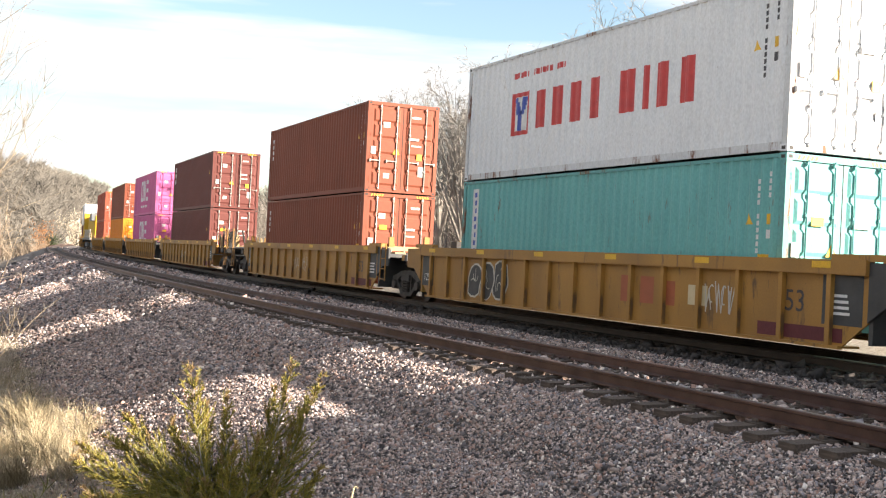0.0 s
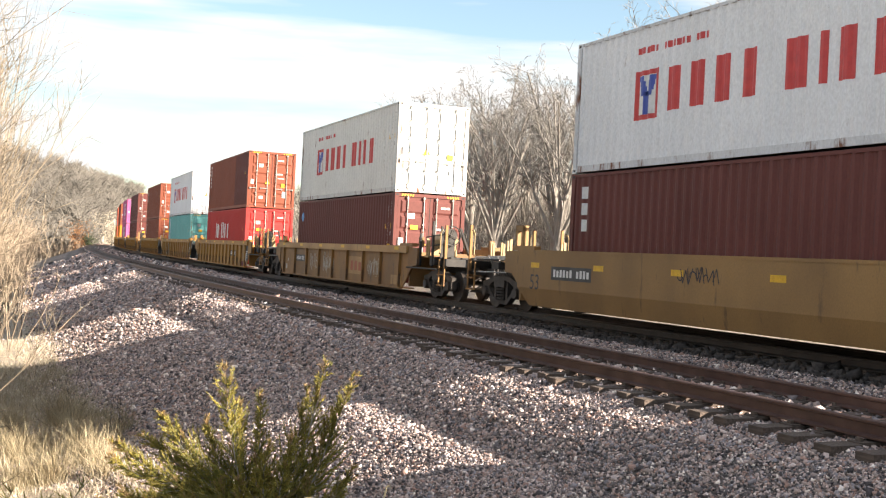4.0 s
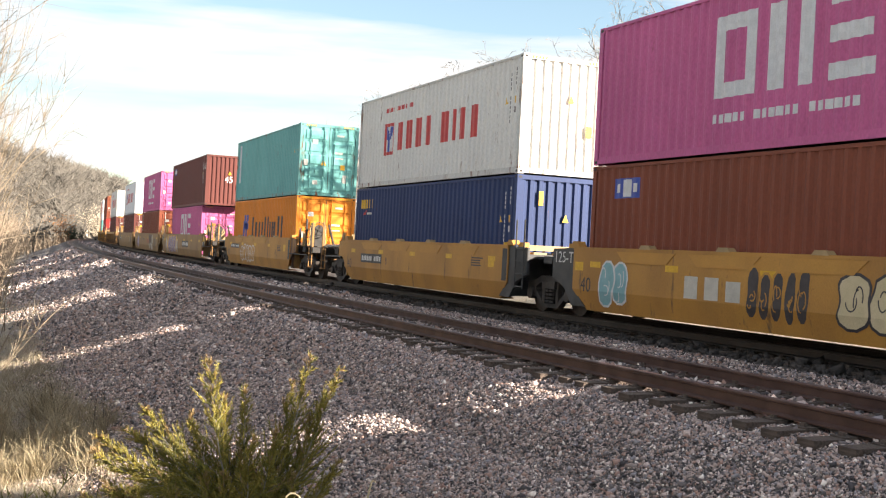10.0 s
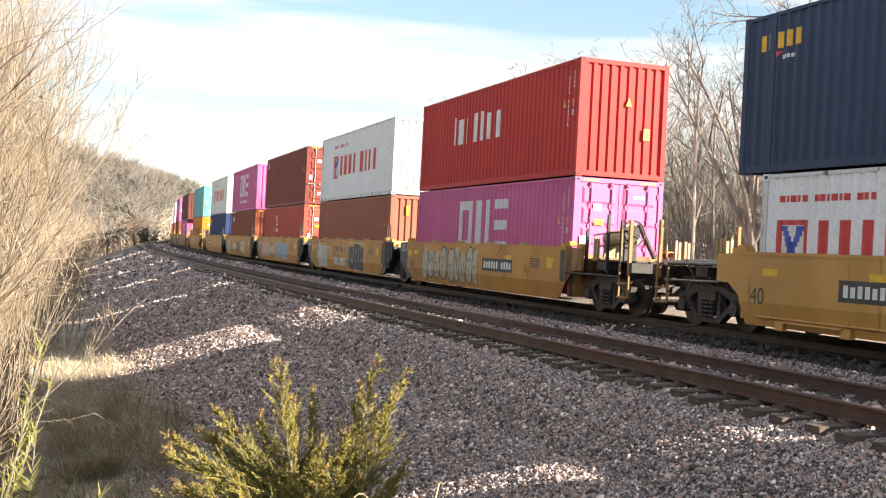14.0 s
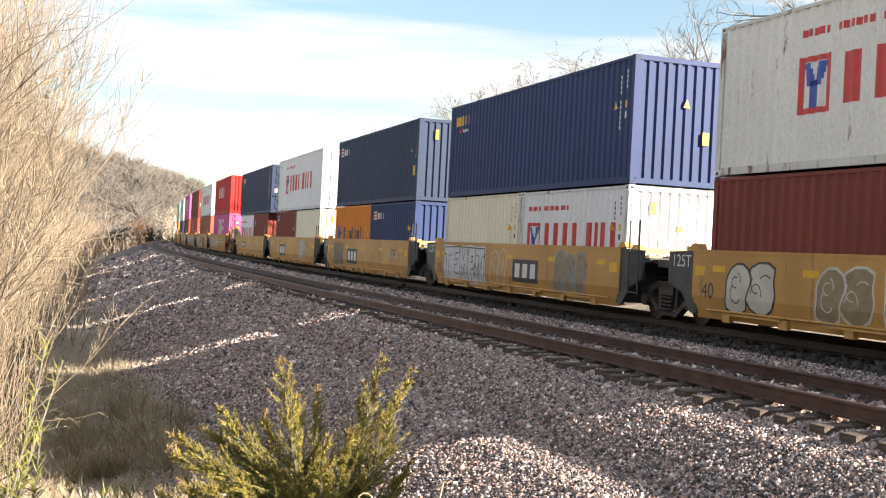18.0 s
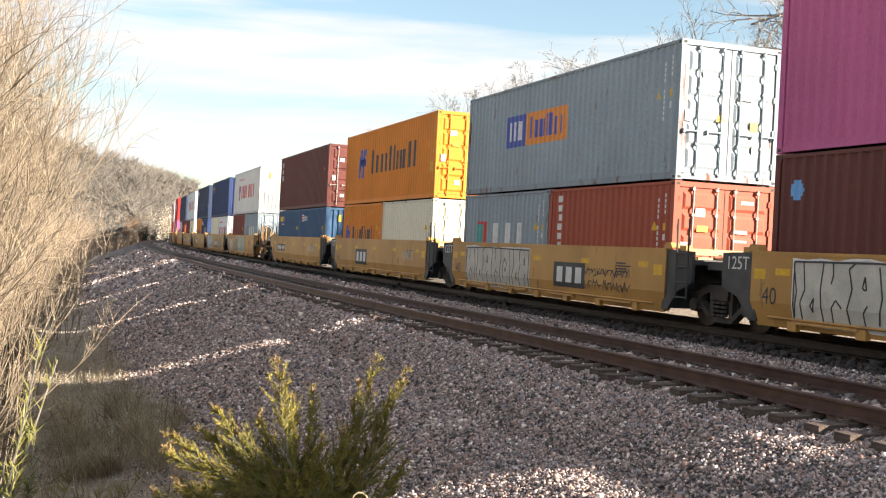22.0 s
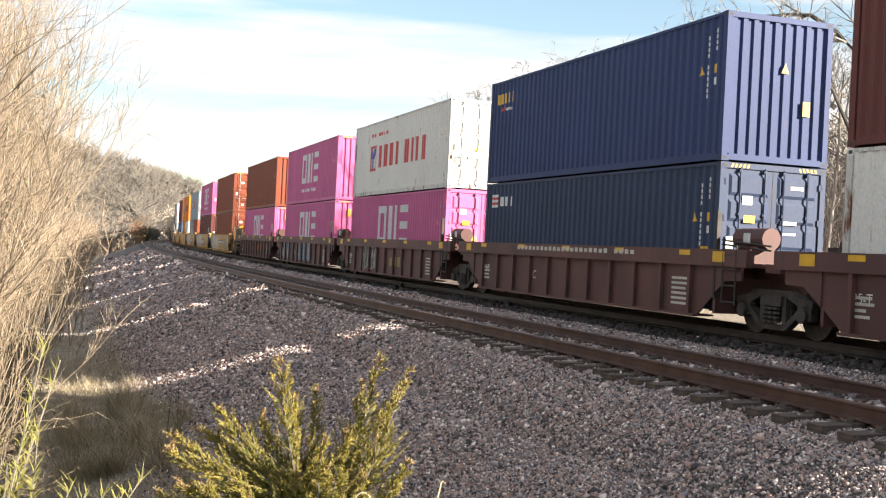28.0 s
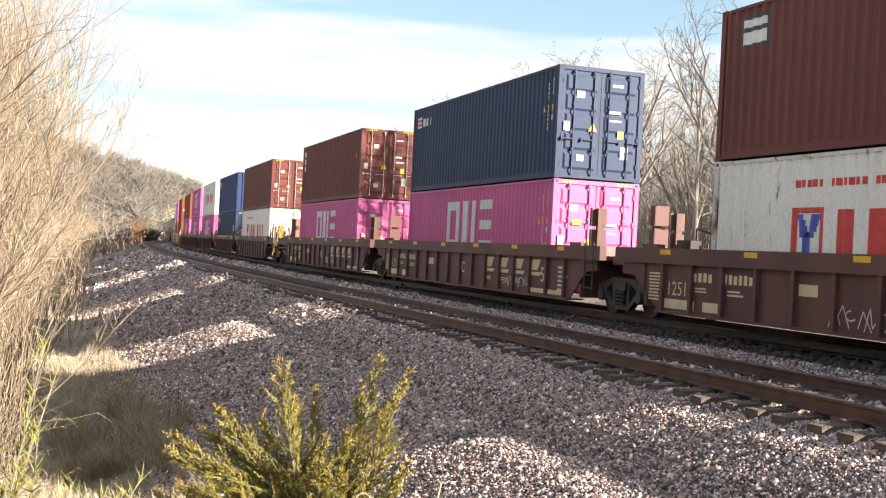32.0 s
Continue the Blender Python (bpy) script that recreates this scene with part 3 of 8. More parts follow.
def slant(bm, front, d0, d1, z0, z1, w):
    """Painted slanting stroke, from low at d0 to high at d1, w wide."""
    n = 4
    for i in range(n):
        a, b = d0 + (d1 - d0) * i / n, d0 + (d1 - d0) * (i + 1) / n
        za, zb = z0 + (z1 - z0) * i / n, z0 + (z1 - z0) * (i + 1) / n
        lo, hi = min(a, b), max(a, b)
        patch(bm, front - hi - w / 2, front - lo + w / 2, za, za, zb, zb)


def pieces(key, build):
    """The loose pieces of a drawing, each a mesh of its own."""
    if key not in CACHE:
        bm = bmesh.new()
        build(bm)
        seen, made = set(), []
        for f0 in bm.faces:
            if f0 in seen:
                continue
            todo, island = [f0], []
            seen.add(f0)
            while todo:
                f = todo.pop()
                island.append(f)
                for v in f.verts:
                    for g in v.link_faces:
                        if g not in seen:
                            seen.add(g)
                            todo.append(g)
            vs = {}
            for f in island:
                for v in f.verts:
                    vs.setdefault(v, len(vs))
            me = bpy.data.meshes.new(str(key[0]))
            me.from_pydata([v.co[:] for v in vs], [], [[vs[v] for v in f.verts] for f in island])
            made.append(me)
        bm.free()
        CACHE[key] = made
    return CACHE[key]


def mark(name, parent, flip, material, draw, key):
    def build(bm):
        draw(bm)
    if name in ("wordmark", "emblem", "emblem_bars"):
        for me in pieces(("letter_block" if name == "wordmark" else "emblem_piece", name, *key), build):
            part("letter_block" if name == "wordmark" else "emblem_piece", me, material, parent)
        return None
    me = cached((name, *key), build)
    made = part(name, me, material, parent, at=pose(0, 0, 0, 0, 0, 180) if flip else None)
    if name in ("number_column", "small_lettering", "yellow_label", "column_lettering"):
        made["kind"] = "stuff"
    return made


def wordmark_blocks(fr, h):
    """Big pale plain shapes: a hollow square, two uprights, three level bars."""
    def draw(bm):
        z0, z1 = h * 0.345, h * 0.85
        w = 0.27
        zm = (z0 + z1) / 2
        for d0, d1, a, b in ((4.0, 4.0 + w, z0, z1), (5.15 - w, 5.15, z0, z1), (4.0 + w, 5.15 - w, z1 - w, z1), (4.0 + w, 5.15 - w, z0, z0 + w),
                             (5.5, 5.5 + w * 1.4, z0, z1), (6.6 - w * 1.4, 6.6, z0, z1), (6.95, 7.95, z1 - w, z1), (6.95, 7.85, zm - w / 2, zm + w / 2), (6.95, 7.95, z0, z0 + w)):
            rect(bm, fr, d0, d1, a, b)
    return draw


def small_row(fr, d0, d1, z0, z1, n):
    def draw(bm):
        w = (d1 - d0) / n
        for i in range(n):
            if i % 7 != 5:
                rect(bm, fr, d0 + i * w, d0 + (i + 0.78) * w, z0, z1)
    return draw


def word(fr, d0, z0, z1, widths, gap, thick, lead=0):
    """A word as a row of plain solid bars, one a letter; a width below nought is a space."""
    def draw(bm):
        x = d0
        for i, w in enumerate(widths):
            if w > 0:
                e = min(w, max(thick, 0.6 * w))
                rect(bm, fr, x + (w - e) / 2, x + (w + e) / 2, z0, z0 + (z1 - z0) * (1 - lead) if lead and i % 5 in (1, 2, 3) else z1)
            x += abs(w) + gap
    return draw


def red_words(fr, h):
    return word(fr, 3.65, h * 0.37, h * 0.665, (0.64, 0.66, 0.66, 0.64, -0.22, 0.86, 0.17, 0.66, 0.66), 0.13, 0.17)


def blue_lion(fr, d, z0, k):
    def draw(bm):
        slant(bm, fr, d, d + 0.25 * k, z0, z0 + 1.1 * k, 0.3 * k)
        slant(bm, fr, d + 0.45 * k, d + 0.75 * k, z0, z0 + 1.1 * k, 0.26 * k)
        rect(bm, fr, d + 0.1 * k, d + 1.0 * k, z0 + 0.45 * k, z0 + 0.72 * k)
    return draw


def down_column(fr, d, z1, n, w, hgt, gap):
    """Letters one under another, as plain blocks."""
    def draw(bm):
        for i in range(n):
            z = z1 - i * (hgt + gap)
            rect(bm, fr, d + w * 0.1 * (i % 3), d + w, z - hgt, z)
    return draw


def triangle(fr, d, z, k):
    def draw(bm):
        patch(bm, fr - d - k, fr - d - k / 2, z, z, z, z + 0.87 * k)
        patch(bm, fr - d - k / 2, fr - d, z, z, z + 0.87 * k, z)
    return draw


NAMES = {"magenta": "magenta", "brown": "brown", "maroon": "maroon", "red": "bright red", "white": "white", "dirty_white": "rust-streaked off-white",
         "teal": "faded teal", "orange": "orange", "navy": "dark navy", "blue": "deep blue", "bright_blue": "weathered blue", "cream": "cream",
         "grey": "weathered grey", "rust_red": "rust-red", "brick": "brick-red", "faded_brown": "faded brown", "dull_red": "worn red"}
MOVERS = []
_count = [0]


def container(colour, length, h, doors, logo, rests):
    """A shipping container, its base's middle at the origin, front ahead along x, seen side towards y."""
    _count[0] += 1
    feet = 20 if length < 8 else 45 if length > 13 else 40
    ob = thing("shipping_container", "%s corrugated %d foot container %s" % (NAMES[colour], feet, rests), "shipping container", "containers on the train")
    m = PAINT[colour]
    k = (round(length, 2), round(h, 2))
    flip = not doors
    body = pose(0, 0, 0, 0, 0, 180) if flip else Matrix.Identity(4)
    part("frame", cached(("frame", *k), frame_build(*k)), PAINT.get(colour + "_frame", m), ob, at=body)
    side = cached(("side_wall", *k), side_build(*k))
    part("side_wall", side, m, ob)
    part("side_wall", side, m, ob, at=pose(0, 0, 0, 0, 0, 180))
    part("roof", cached(("roof", *k), roof_build(*k)), m, ob, at=body)
    part("floor", cached(("floor", *k), floor_build(*k)), DARK, ob, at=body)
    part("end_wall", cached(("end_wall", *k), end_build(*k)), m, ob, at=body)
    dm = cached(("door", *k), door_build(*k))
    for sgn in (1, -1):
        d = part("door", dm, m, ob, at=body if sgn > 0 else body @ Matrix.Diagonal((1, -1, 1, 1)))
        if doors:
            for i in range(5):
                part("panel", cached(("panel", *k), panel_build(*k)), m, d, at=Matrix.Translation((0, 0, i * (h - 0.38) / 5)))
            for i in range(4):
                part("hinge", cached(("hinge", *k), hinge_build(*k)), m, d, at=Matrix.Translation((0, 0, i * (h - 0.78) / 3)))
        for y in (0.22, 0.78):
            part("locking_bar", cached(("locking_bar", *k), bar_build(*k)), BARSTEEL if colour in ("brown", "maroon", "red", "brick", "rust_red", "faded_brown", "dull_red") else m, d, at=Matrix.Translation((0, y, 0)))
    cm = cached(("corner_casting",), casting_build)
    for sx in (-1, 1):
        for sy in (-1, 1):
            for z in (0, h - 0.118):
                part("corner_casting", cm, m, ob, at=Matrix.Translation((sx * (length / 2 - 0.088), sy * (WID / 2 - 0.08), z)) @ Matrix.Diagonal((-sx, sy, 1, 1)))
    fr = length / 2
    em = length - 0.55 if feet == 45 else length      # behind the lifting posts of a long one
    # small markings near the rear end of the seen side
    wide = length > 8
    vm = W_MARK if colour not in ("white", "dirty_white", "cream") else K_MARK
    rnd = _count[0]

    def column(bm):
        r = random.Random(rnd % 5)
        for i in range(11):
            if i != 4:
                rect(bm, fr, em - 0.72, em - 0.62, h * 0.86 - i * 0.115 - 0.08, h * 0.86 - i * 0.115)
        for i in range(4):
            rect(bm, fr, em - 0.44, em - 0.36, h * 0.9 - i * 0.115 - 0.08, h * 0.9 - i * 0.115)
        rect(bm, fr, em - 0.47, em - 0.33, h * 0.52, h * 0.57)
    mark("number_column", ob, False, vm, column, (*k, rnd % 5, colour in ("white", "dirty_white", "cream")))
    mark("warning_triangle", ob, False, Y_MARK, triangle(fr, em - (1.0 if wide else 0.9), h * 0.6, 0.22), (*k,))
    mark("yellow_label", ob, False, Y_MARK, lambda bm: (rect(bm, fr, em - 0.47, em - 0.34, h * 0.6, h * 0.66), rect(bm, fr, em - 0.62, em - 0.36, h * 0.31, h * 0.43) if rnd % 2 else None), (*k, rnd % 2))

    def hazard(bm):
        for i in range(5):
            y = WID / 2 - 0.22 - i * 0.09
            for sg in (1, -1):
                v = [bm.verts.new((-length / 2 - 0.003, sg * yy, zz)) for yy, zz in ((y, h - 0.1), (y - 0.045, h - 0.1), (y - 0.075, h - 0.03), (y - 0.03, h - 0.03))]
                bm.faces.new(v)
    if wide and rnd % 3 != 1:
        part("hazard_stripes", cached(("hazard_stripes", *k), hazard), Y_MARK, ob)
    if doors:                                        # labels on the doors
        def labels(bm):
            r = random.Random(rnd % 4)
            x = -length / 2 - 0.006
            for y0, z0, w, hh in ((0.5, h * 0.84, 0.4, 0.09), (0.42, h * 0.6, 0.5, 0.09), (0.42, h * 0.53, 0.45, 0.06), (-0.62, h * 0.72, 0.3, 0.22), (-0.95, h * 0.42, 0.22, 0.3), (0.7, h * 0.2, 0.28, 0.4), (-0.5, h * 0.16, 0.26, 0.2)):
                y0 = -y0 + r.uniform(-0.06, 0.06)
                box(bm, x, x + 0.012, y0 - w * 0.38, y0 + w * 0.38, z0, z0 + hh * 0.8)
        for me in pieces(("door_label", *k, rnd % 4), labels):
            part("door_label", me, LABEL if colour not in ("white", "cream", "dirty_white") else G_MARK, ob)

        def ylabels(bm):
            x = -length / 2 - 0.008
            box(bm, x, x + 0.012, 0.4, 0.66, h * 0.6, h * 0.65) if rnd % 2 else box(bm, x, x + 0.012, -0.68, -0.5, h * 0.38, h * 0.45)
            v = [bm.verts.new((x - 0.004, y, z)) for y, z in ((0.1, h * 0.43), (0.34, h * 0.43), (0.22, h * 0.51))]
            bm.faces.new(v)
        for me in pieces(("yellow_door_label", *k, rnd % 2), ylabels):
            part("yellow_door_label", me, Y_MARK, ob)
    else:
        def endlabels(bm):
            x = -length / 2 - 0.003
            v = [bm.verts.new((x, y, z)) for y, z in ((-0.05, h * 0.62), (-0.22, h * 0.62), (-0.135, h * 0.69))]
            bm.faces.new(v)
            if rnd % 2:
                box(bm, x - 0.003, x, 0.5, 0.62, h * 0.75, h * 0.87)
            else:
                box(bm, x - 0.003, x, -0.75, -0.58, h * 0.34, h * 0.44)
        part("yellow_end_label", cached(("yellow_end_label", *k, rnd % 2), endlabels), Y_MARK, ob)
    draw_logo(ob, logo, fr, length, h, k)
    return ob


def draw_logo(ob, logo, fr, length, h, k):
    if logo == "one":
        mark("wordmark", ob, False, G_MARK, wordmark_blocks(fr, h), k)
        mark("small_lettering", ob, False, G_MARK, small_row(fr, 4.0, 7.9, h * 0.19, h * 0.245, 20), k)
    elif logo == "ym":
        o = -0.15 if length > 8 else -1.9
        mark("wordmark", ob, False, R_MARK, red_words(fr - o, h), (*k, "ym")) if length > 8 else mark("wordmark", ob, False, R_MARK, word(fr, 1.5, 0.95, 1.75, (0.42, 0.42, 0.42, 0.42, -0.15, 0.5, 0.11, 0.42, 0.42), 0.1, 0.12), (*k, "ym"))
        d = 2.45 if length > 8 else 0.45
        mark("emblem", ob, False, R_MARK, lambda bm: rect(bm, fr, d, d + 0.85, h * 0.335, h * 0.68), (*k, "ym"))
        e = part("emblem_field", cached(("emblem_field", *k), lambda bm: rect(bm, fr, d + 0.13, d + 0.72, h * 0.37, h * 0.645)), W_MARK, ob, at=Matrix.Translation((0, 0.003, 0)))
        part("emblem_fork", cached(("emblem_fork", *k), lambda bm: (rect(bm, fr, d + 0.32, d + 0.53, h * 0.37, h * 0.53), slant(bm, fr, d + 0.36, d + 0.2, h * 0.5, h * 0.64, 0.16), slant(bm, fr, d + 0.49, d + 0.65, h * 0.5, h * 0.64, 0.16))), B_MARK, ob, at=Matrix.Translation((0, 0.006, 0)))
        mark("small_lettering", ob, False, R_MARK, small_row(fr, d + 0.05, d + 2.5, h * 0.8, h * 0.845, 16), (*k, "ym"))
    elif logo == "hapag":
        if length > 8:
            mark("emblem", ob, False, B_MARK, blue_lion(fr, 2.2, h * 0.36, 1.05), (*k, "h"))
            mark("wordmark", ob, False, K_MARK, word(fr, 3.9, h * 0.4, h * 0.72, (0.62, 0.5, 0.5, 0.5, 0.5, 0.3, 0.45, 0.15, 0.5, 0.5, 0.52), 0.1, 0.15, 0.25), (*k, "h"))
        else:
            mark("emblem", ob, False, B_MARK, blue_lion(fr, 0.5, 1.05, 0.62), (*k, "h"))
            mark("wordmark", ob, False, K_MARK, word(fr, 1.5, 1.15, 1.7, (0.34, 0.28, 0.28, 0.28, 0.28, 0.18, 0.25, 0.09, 0.28, 0.28, 0.28), 0.07, 0.09, 0.25), (*k, "h"))
    elif logo == "kline":
        mark("wordmark", ob, False, W_MARK, word(fr, 3.2, h * 0.46, h * 0.76, (0.14, 0.62, 0.14, -0.2, 0.5, 0.2, 0.62, 0.5), 0.14, 0.19, 0.1), (*k, "kl"))
    elif logo == "triton":
        mark("column_lettering", ob, False, W_MARK, down_column(fr, 0.5, h * 0.93, 6, 0.2, 0.16, 0.07), (*k, "tr"))
    elif logo == "tex":
        mark("column_lettering", ob, False, W_MARK, down_column(fr, 0.45, h * 0.9, 3, 0.24, 0.26, 0.1), (*k, "tx"))
    elif logo == "seaco":
        mark("wordmark", ob, False, Y_MARK, word(fr, 0.45, h * 0.77, h * 0.87, (0.21, 0.21, 0.21, 0.21, 0.21), 0.04, 0.06), (*k, "se"))
        mark("emblem", ob, False, R_MARK, lambda bm: slant(bm, fr, 0.8, 1.05, h * 0.7, h * 0.75, 0.1), (*k, "se"))
        mark("small_lettering", ob, False, W_MARK, small_row(fr, 1.1, 1.6, h * 0.7, h * 0.725, 6), (*k, "se"))
    elif logo == "nyk":
        mark("emblem", ob, False, W_MARK, lambda bm: [rect(bm, fr, 0.35, 0.85, h * z, h * (z + 0.025)) for z in (0.76, 0.81, 0.86)], (*k, "ny"))
        mark("emblem_bars", ob, False, R_MARK, lambda bm: [rect(bm, fr, 0.35, 0.85, h * z, h * (z + 0.025)) for z in (0.785, 0.835)], (*k, "ny"))
        mark("wordmark", ob, False, W_MARK, word(fr, 1.0, h * 0.77, h * 0.86, (0.28, 0.28, 0.3), 0.05, 0.085), (*k, "ny"))
    elif logo == "mol":
        if length > 8:
            mark("emblem", ob, False, B_MARK, lambda bm: rect(bm, fr, 0.85, 1.75, h * 0.76, h * 0.9), (*k, "mo"))
            part("emblem_field", cached(("emblem_field", "mo", *k), lambda bm: (rect(bm, fr, 1.15, 1.45, h * 0.77, h * 0.89), rect(bm, fr, 0.92, 1.08, h * 0.8, h * 0.86), rect(bm, fr, 1.52, 1.68, h * 0.8, h * 0.86))), W_MARK, ob, at=Matrix.Translation((0, 0.003, 0)))
        else:
            mark("wordmark", ob, False, W_MARK, word(fr, 2.1, 1.0, 1.75, (0.75, 0.7, 0.5), 0.18, 0.15), (*k, "mo"))
            mark("emblem", ob, False, R_MARK, lambda bm: rect(bm, fr, 1.1, 1.75, 1.0, 1.8), (*k, "mo"))
            part("emblem_field", cached(("emblem_field", "mo", *k), lambda bm: rect(bm, fr, 1.0, 1.5, 1.05, 1.72)), surface("green_marking", (0.05, 0.28, 0.25), (0.08, 0.34, 0.3), 0.5, 5), ob, at=Matrix.Translation((0, 0.003, 0)))
    elif logo == "po":
        mark("emblem", ob, False, B_MARK, lambda bm: rect(bm, fr, 3.0, 4.25, h * 0.42, h * 0.72), (*k, "po"))
        mark("emblem_field", ob, False, O_MARK, lambda bm: rect(bm, fr, 4.26, 6.9, h * 0.42, h * 0.72), (*k, "po"))
        part("wordmark", cached(("wordmark", "po", *k), word(fr, 3.1, h * 0.48, h * 0.66, (0.3, 0.2, 0.36), 0.07, 0.1)), W_MARK, ob, at=Matrix.Translation((0, 0.003, 0)))
        part("wordmark", cached(("wordmark", "po2", *k), word(fr, 4.45, h * 0.48, h * 0.68, (0.34, 0.26, 0.26, 0.09, 0.09, 0.28, 0.26, 0.26), 0.05, 0.09, 0.2)), B_MARK, ob, at=Matrix.Translation((0, 0.003, 0)))
    elif logo == "dong":
        mark("name_board", ob, False, W_MARK, lambda bm: rect(bm, fr, 0.55, 0.85, h * 0.3, h * 0.93), (*k, "do"))
        part("column_lettering", cached(("column_lettering", "do", *k), down_column(fr, 0.6, h * 0.9, 8, 0.2, 0.12, 0.08)), B_MARK, ob, at=Matrix.Translation((0, 0.003, 0)))
    elif logo == "magellan":
        mark("emblem", ob, False, W_MARK, lambda bm: (slant(bm, fr, 4.0, 4.2, h * 0.66, h * 0.84, 0.1), slant(bm, fr, 4.4, 4.2, h * 0.66, h * 0.84, 0.1), rect(bm, fr, 3.95, 4.45, h * 0.64, h * 0.67)), (*k, "ma"))
        mark("small_lettering", ob, False, W_MARK, word(fr, 3.4, h * 0.52, h * 0.59, (0.22, 0.18, 0.18, 0.18, 0.06, 0.06, 0.18, 0.18), 0.04, 0.055), (*k, "ma"))
    elif logo == "bluesky":
        mark("emblem", ob, False, C_MARK, lambda bm: [rect(bm, fr, 0.62 - w, 0.62 + w, h * 0.72 + i * 0.07, h * 0.72 + i * 0.07 + 0.07) for i, w in enumerate((0.09, 0.16, 0.2, 0.16, 0.09))], (*k, "bs"))
    elif logo == "beacon":
        mark("emblem", ob, False, K_MARK, lambda bm: rect(bm, fr, 0.6, 1.5, h * 0.72, h * 0.92), (*k, "be"))
        part("emblem_field", cached(("emblem_field", "be", *k), lambda bm: (rect(bm, fr, 0.68, 1.42, h * 0.85, h * 0.9), rect(bm, fr, 0.68, 1.42, h * 0.74, h * 0.82))), W_MARK, ob, at=Matrix.Translation((0, 0.003, 0)))
    elif logo == "cai":
        mark("column_lettering", ob, False, W_MARK, down_column(fr, 0.4, h * 0.86, 4, 0.16, 0.15, 0.08), (*k, "ca"))
    elif logo == "flag":
        mark("emblem", ob, False, W_MARK, lambda bm: rect(bm, fr, 0.35, 0.6, h * 0.8, h * 0.92), (*k, "fl"))
        part("emblem_field", cached(("emblem_field", "fl", *k), lambda bm: slant(bm, fr, 0.4, 0.55, h * 0.82, h * 0.9, 0.08)), B_MARK, ob, at=Matrix.Translation((0, 0.003, 0)))


# ---- well cars ----
GUIDE = surface("guide_brown", (0.2, 0.085, 0.06), (0.3, 0.13, 0.09), 0.6, 2, 0.001, rust=0.3)
ENDRUST = surface("rusty_end_paint", (0.2, 0.1, 0.035), (0.36, 0.18, 0.05), 0.7, 1.5, 0.002, rust=0.85, rust_col=(0.1, 0.05, 0.03))
PIPE = surface("pale_pipe_steel", (0.14, 0.13, 0.118), (0.27, 0.255, 0.23), 0.5, 6, 0.001, rust=0.3)
TANKTAN = surface("tan_tank_paint", (0.3, 0.2, 0.09), (0.4, 0.28, 0.14), 0.55, 2, 0.001, rust=0.4)
def well_kind(k):
    return {"rib53": (8.2, 9.85, 12.0, RIBGOLD, True), "rib48": (8.2, 9.9, 11.7, RIBBROWN, True), "smooth53": (8.1, 9.75, 11.8, OLIVE, False), "smooth40": (6.3, 7.82, 9.9, YELLOW, False),
            "lip40": (6.3, 7.8, 9.9, GOLD, False), "brown40": (6.3, 7.8, 9.8, MINERAL, True), "brown53": (8.2, 9.75, 11.9, MINERAL, True)}[k]


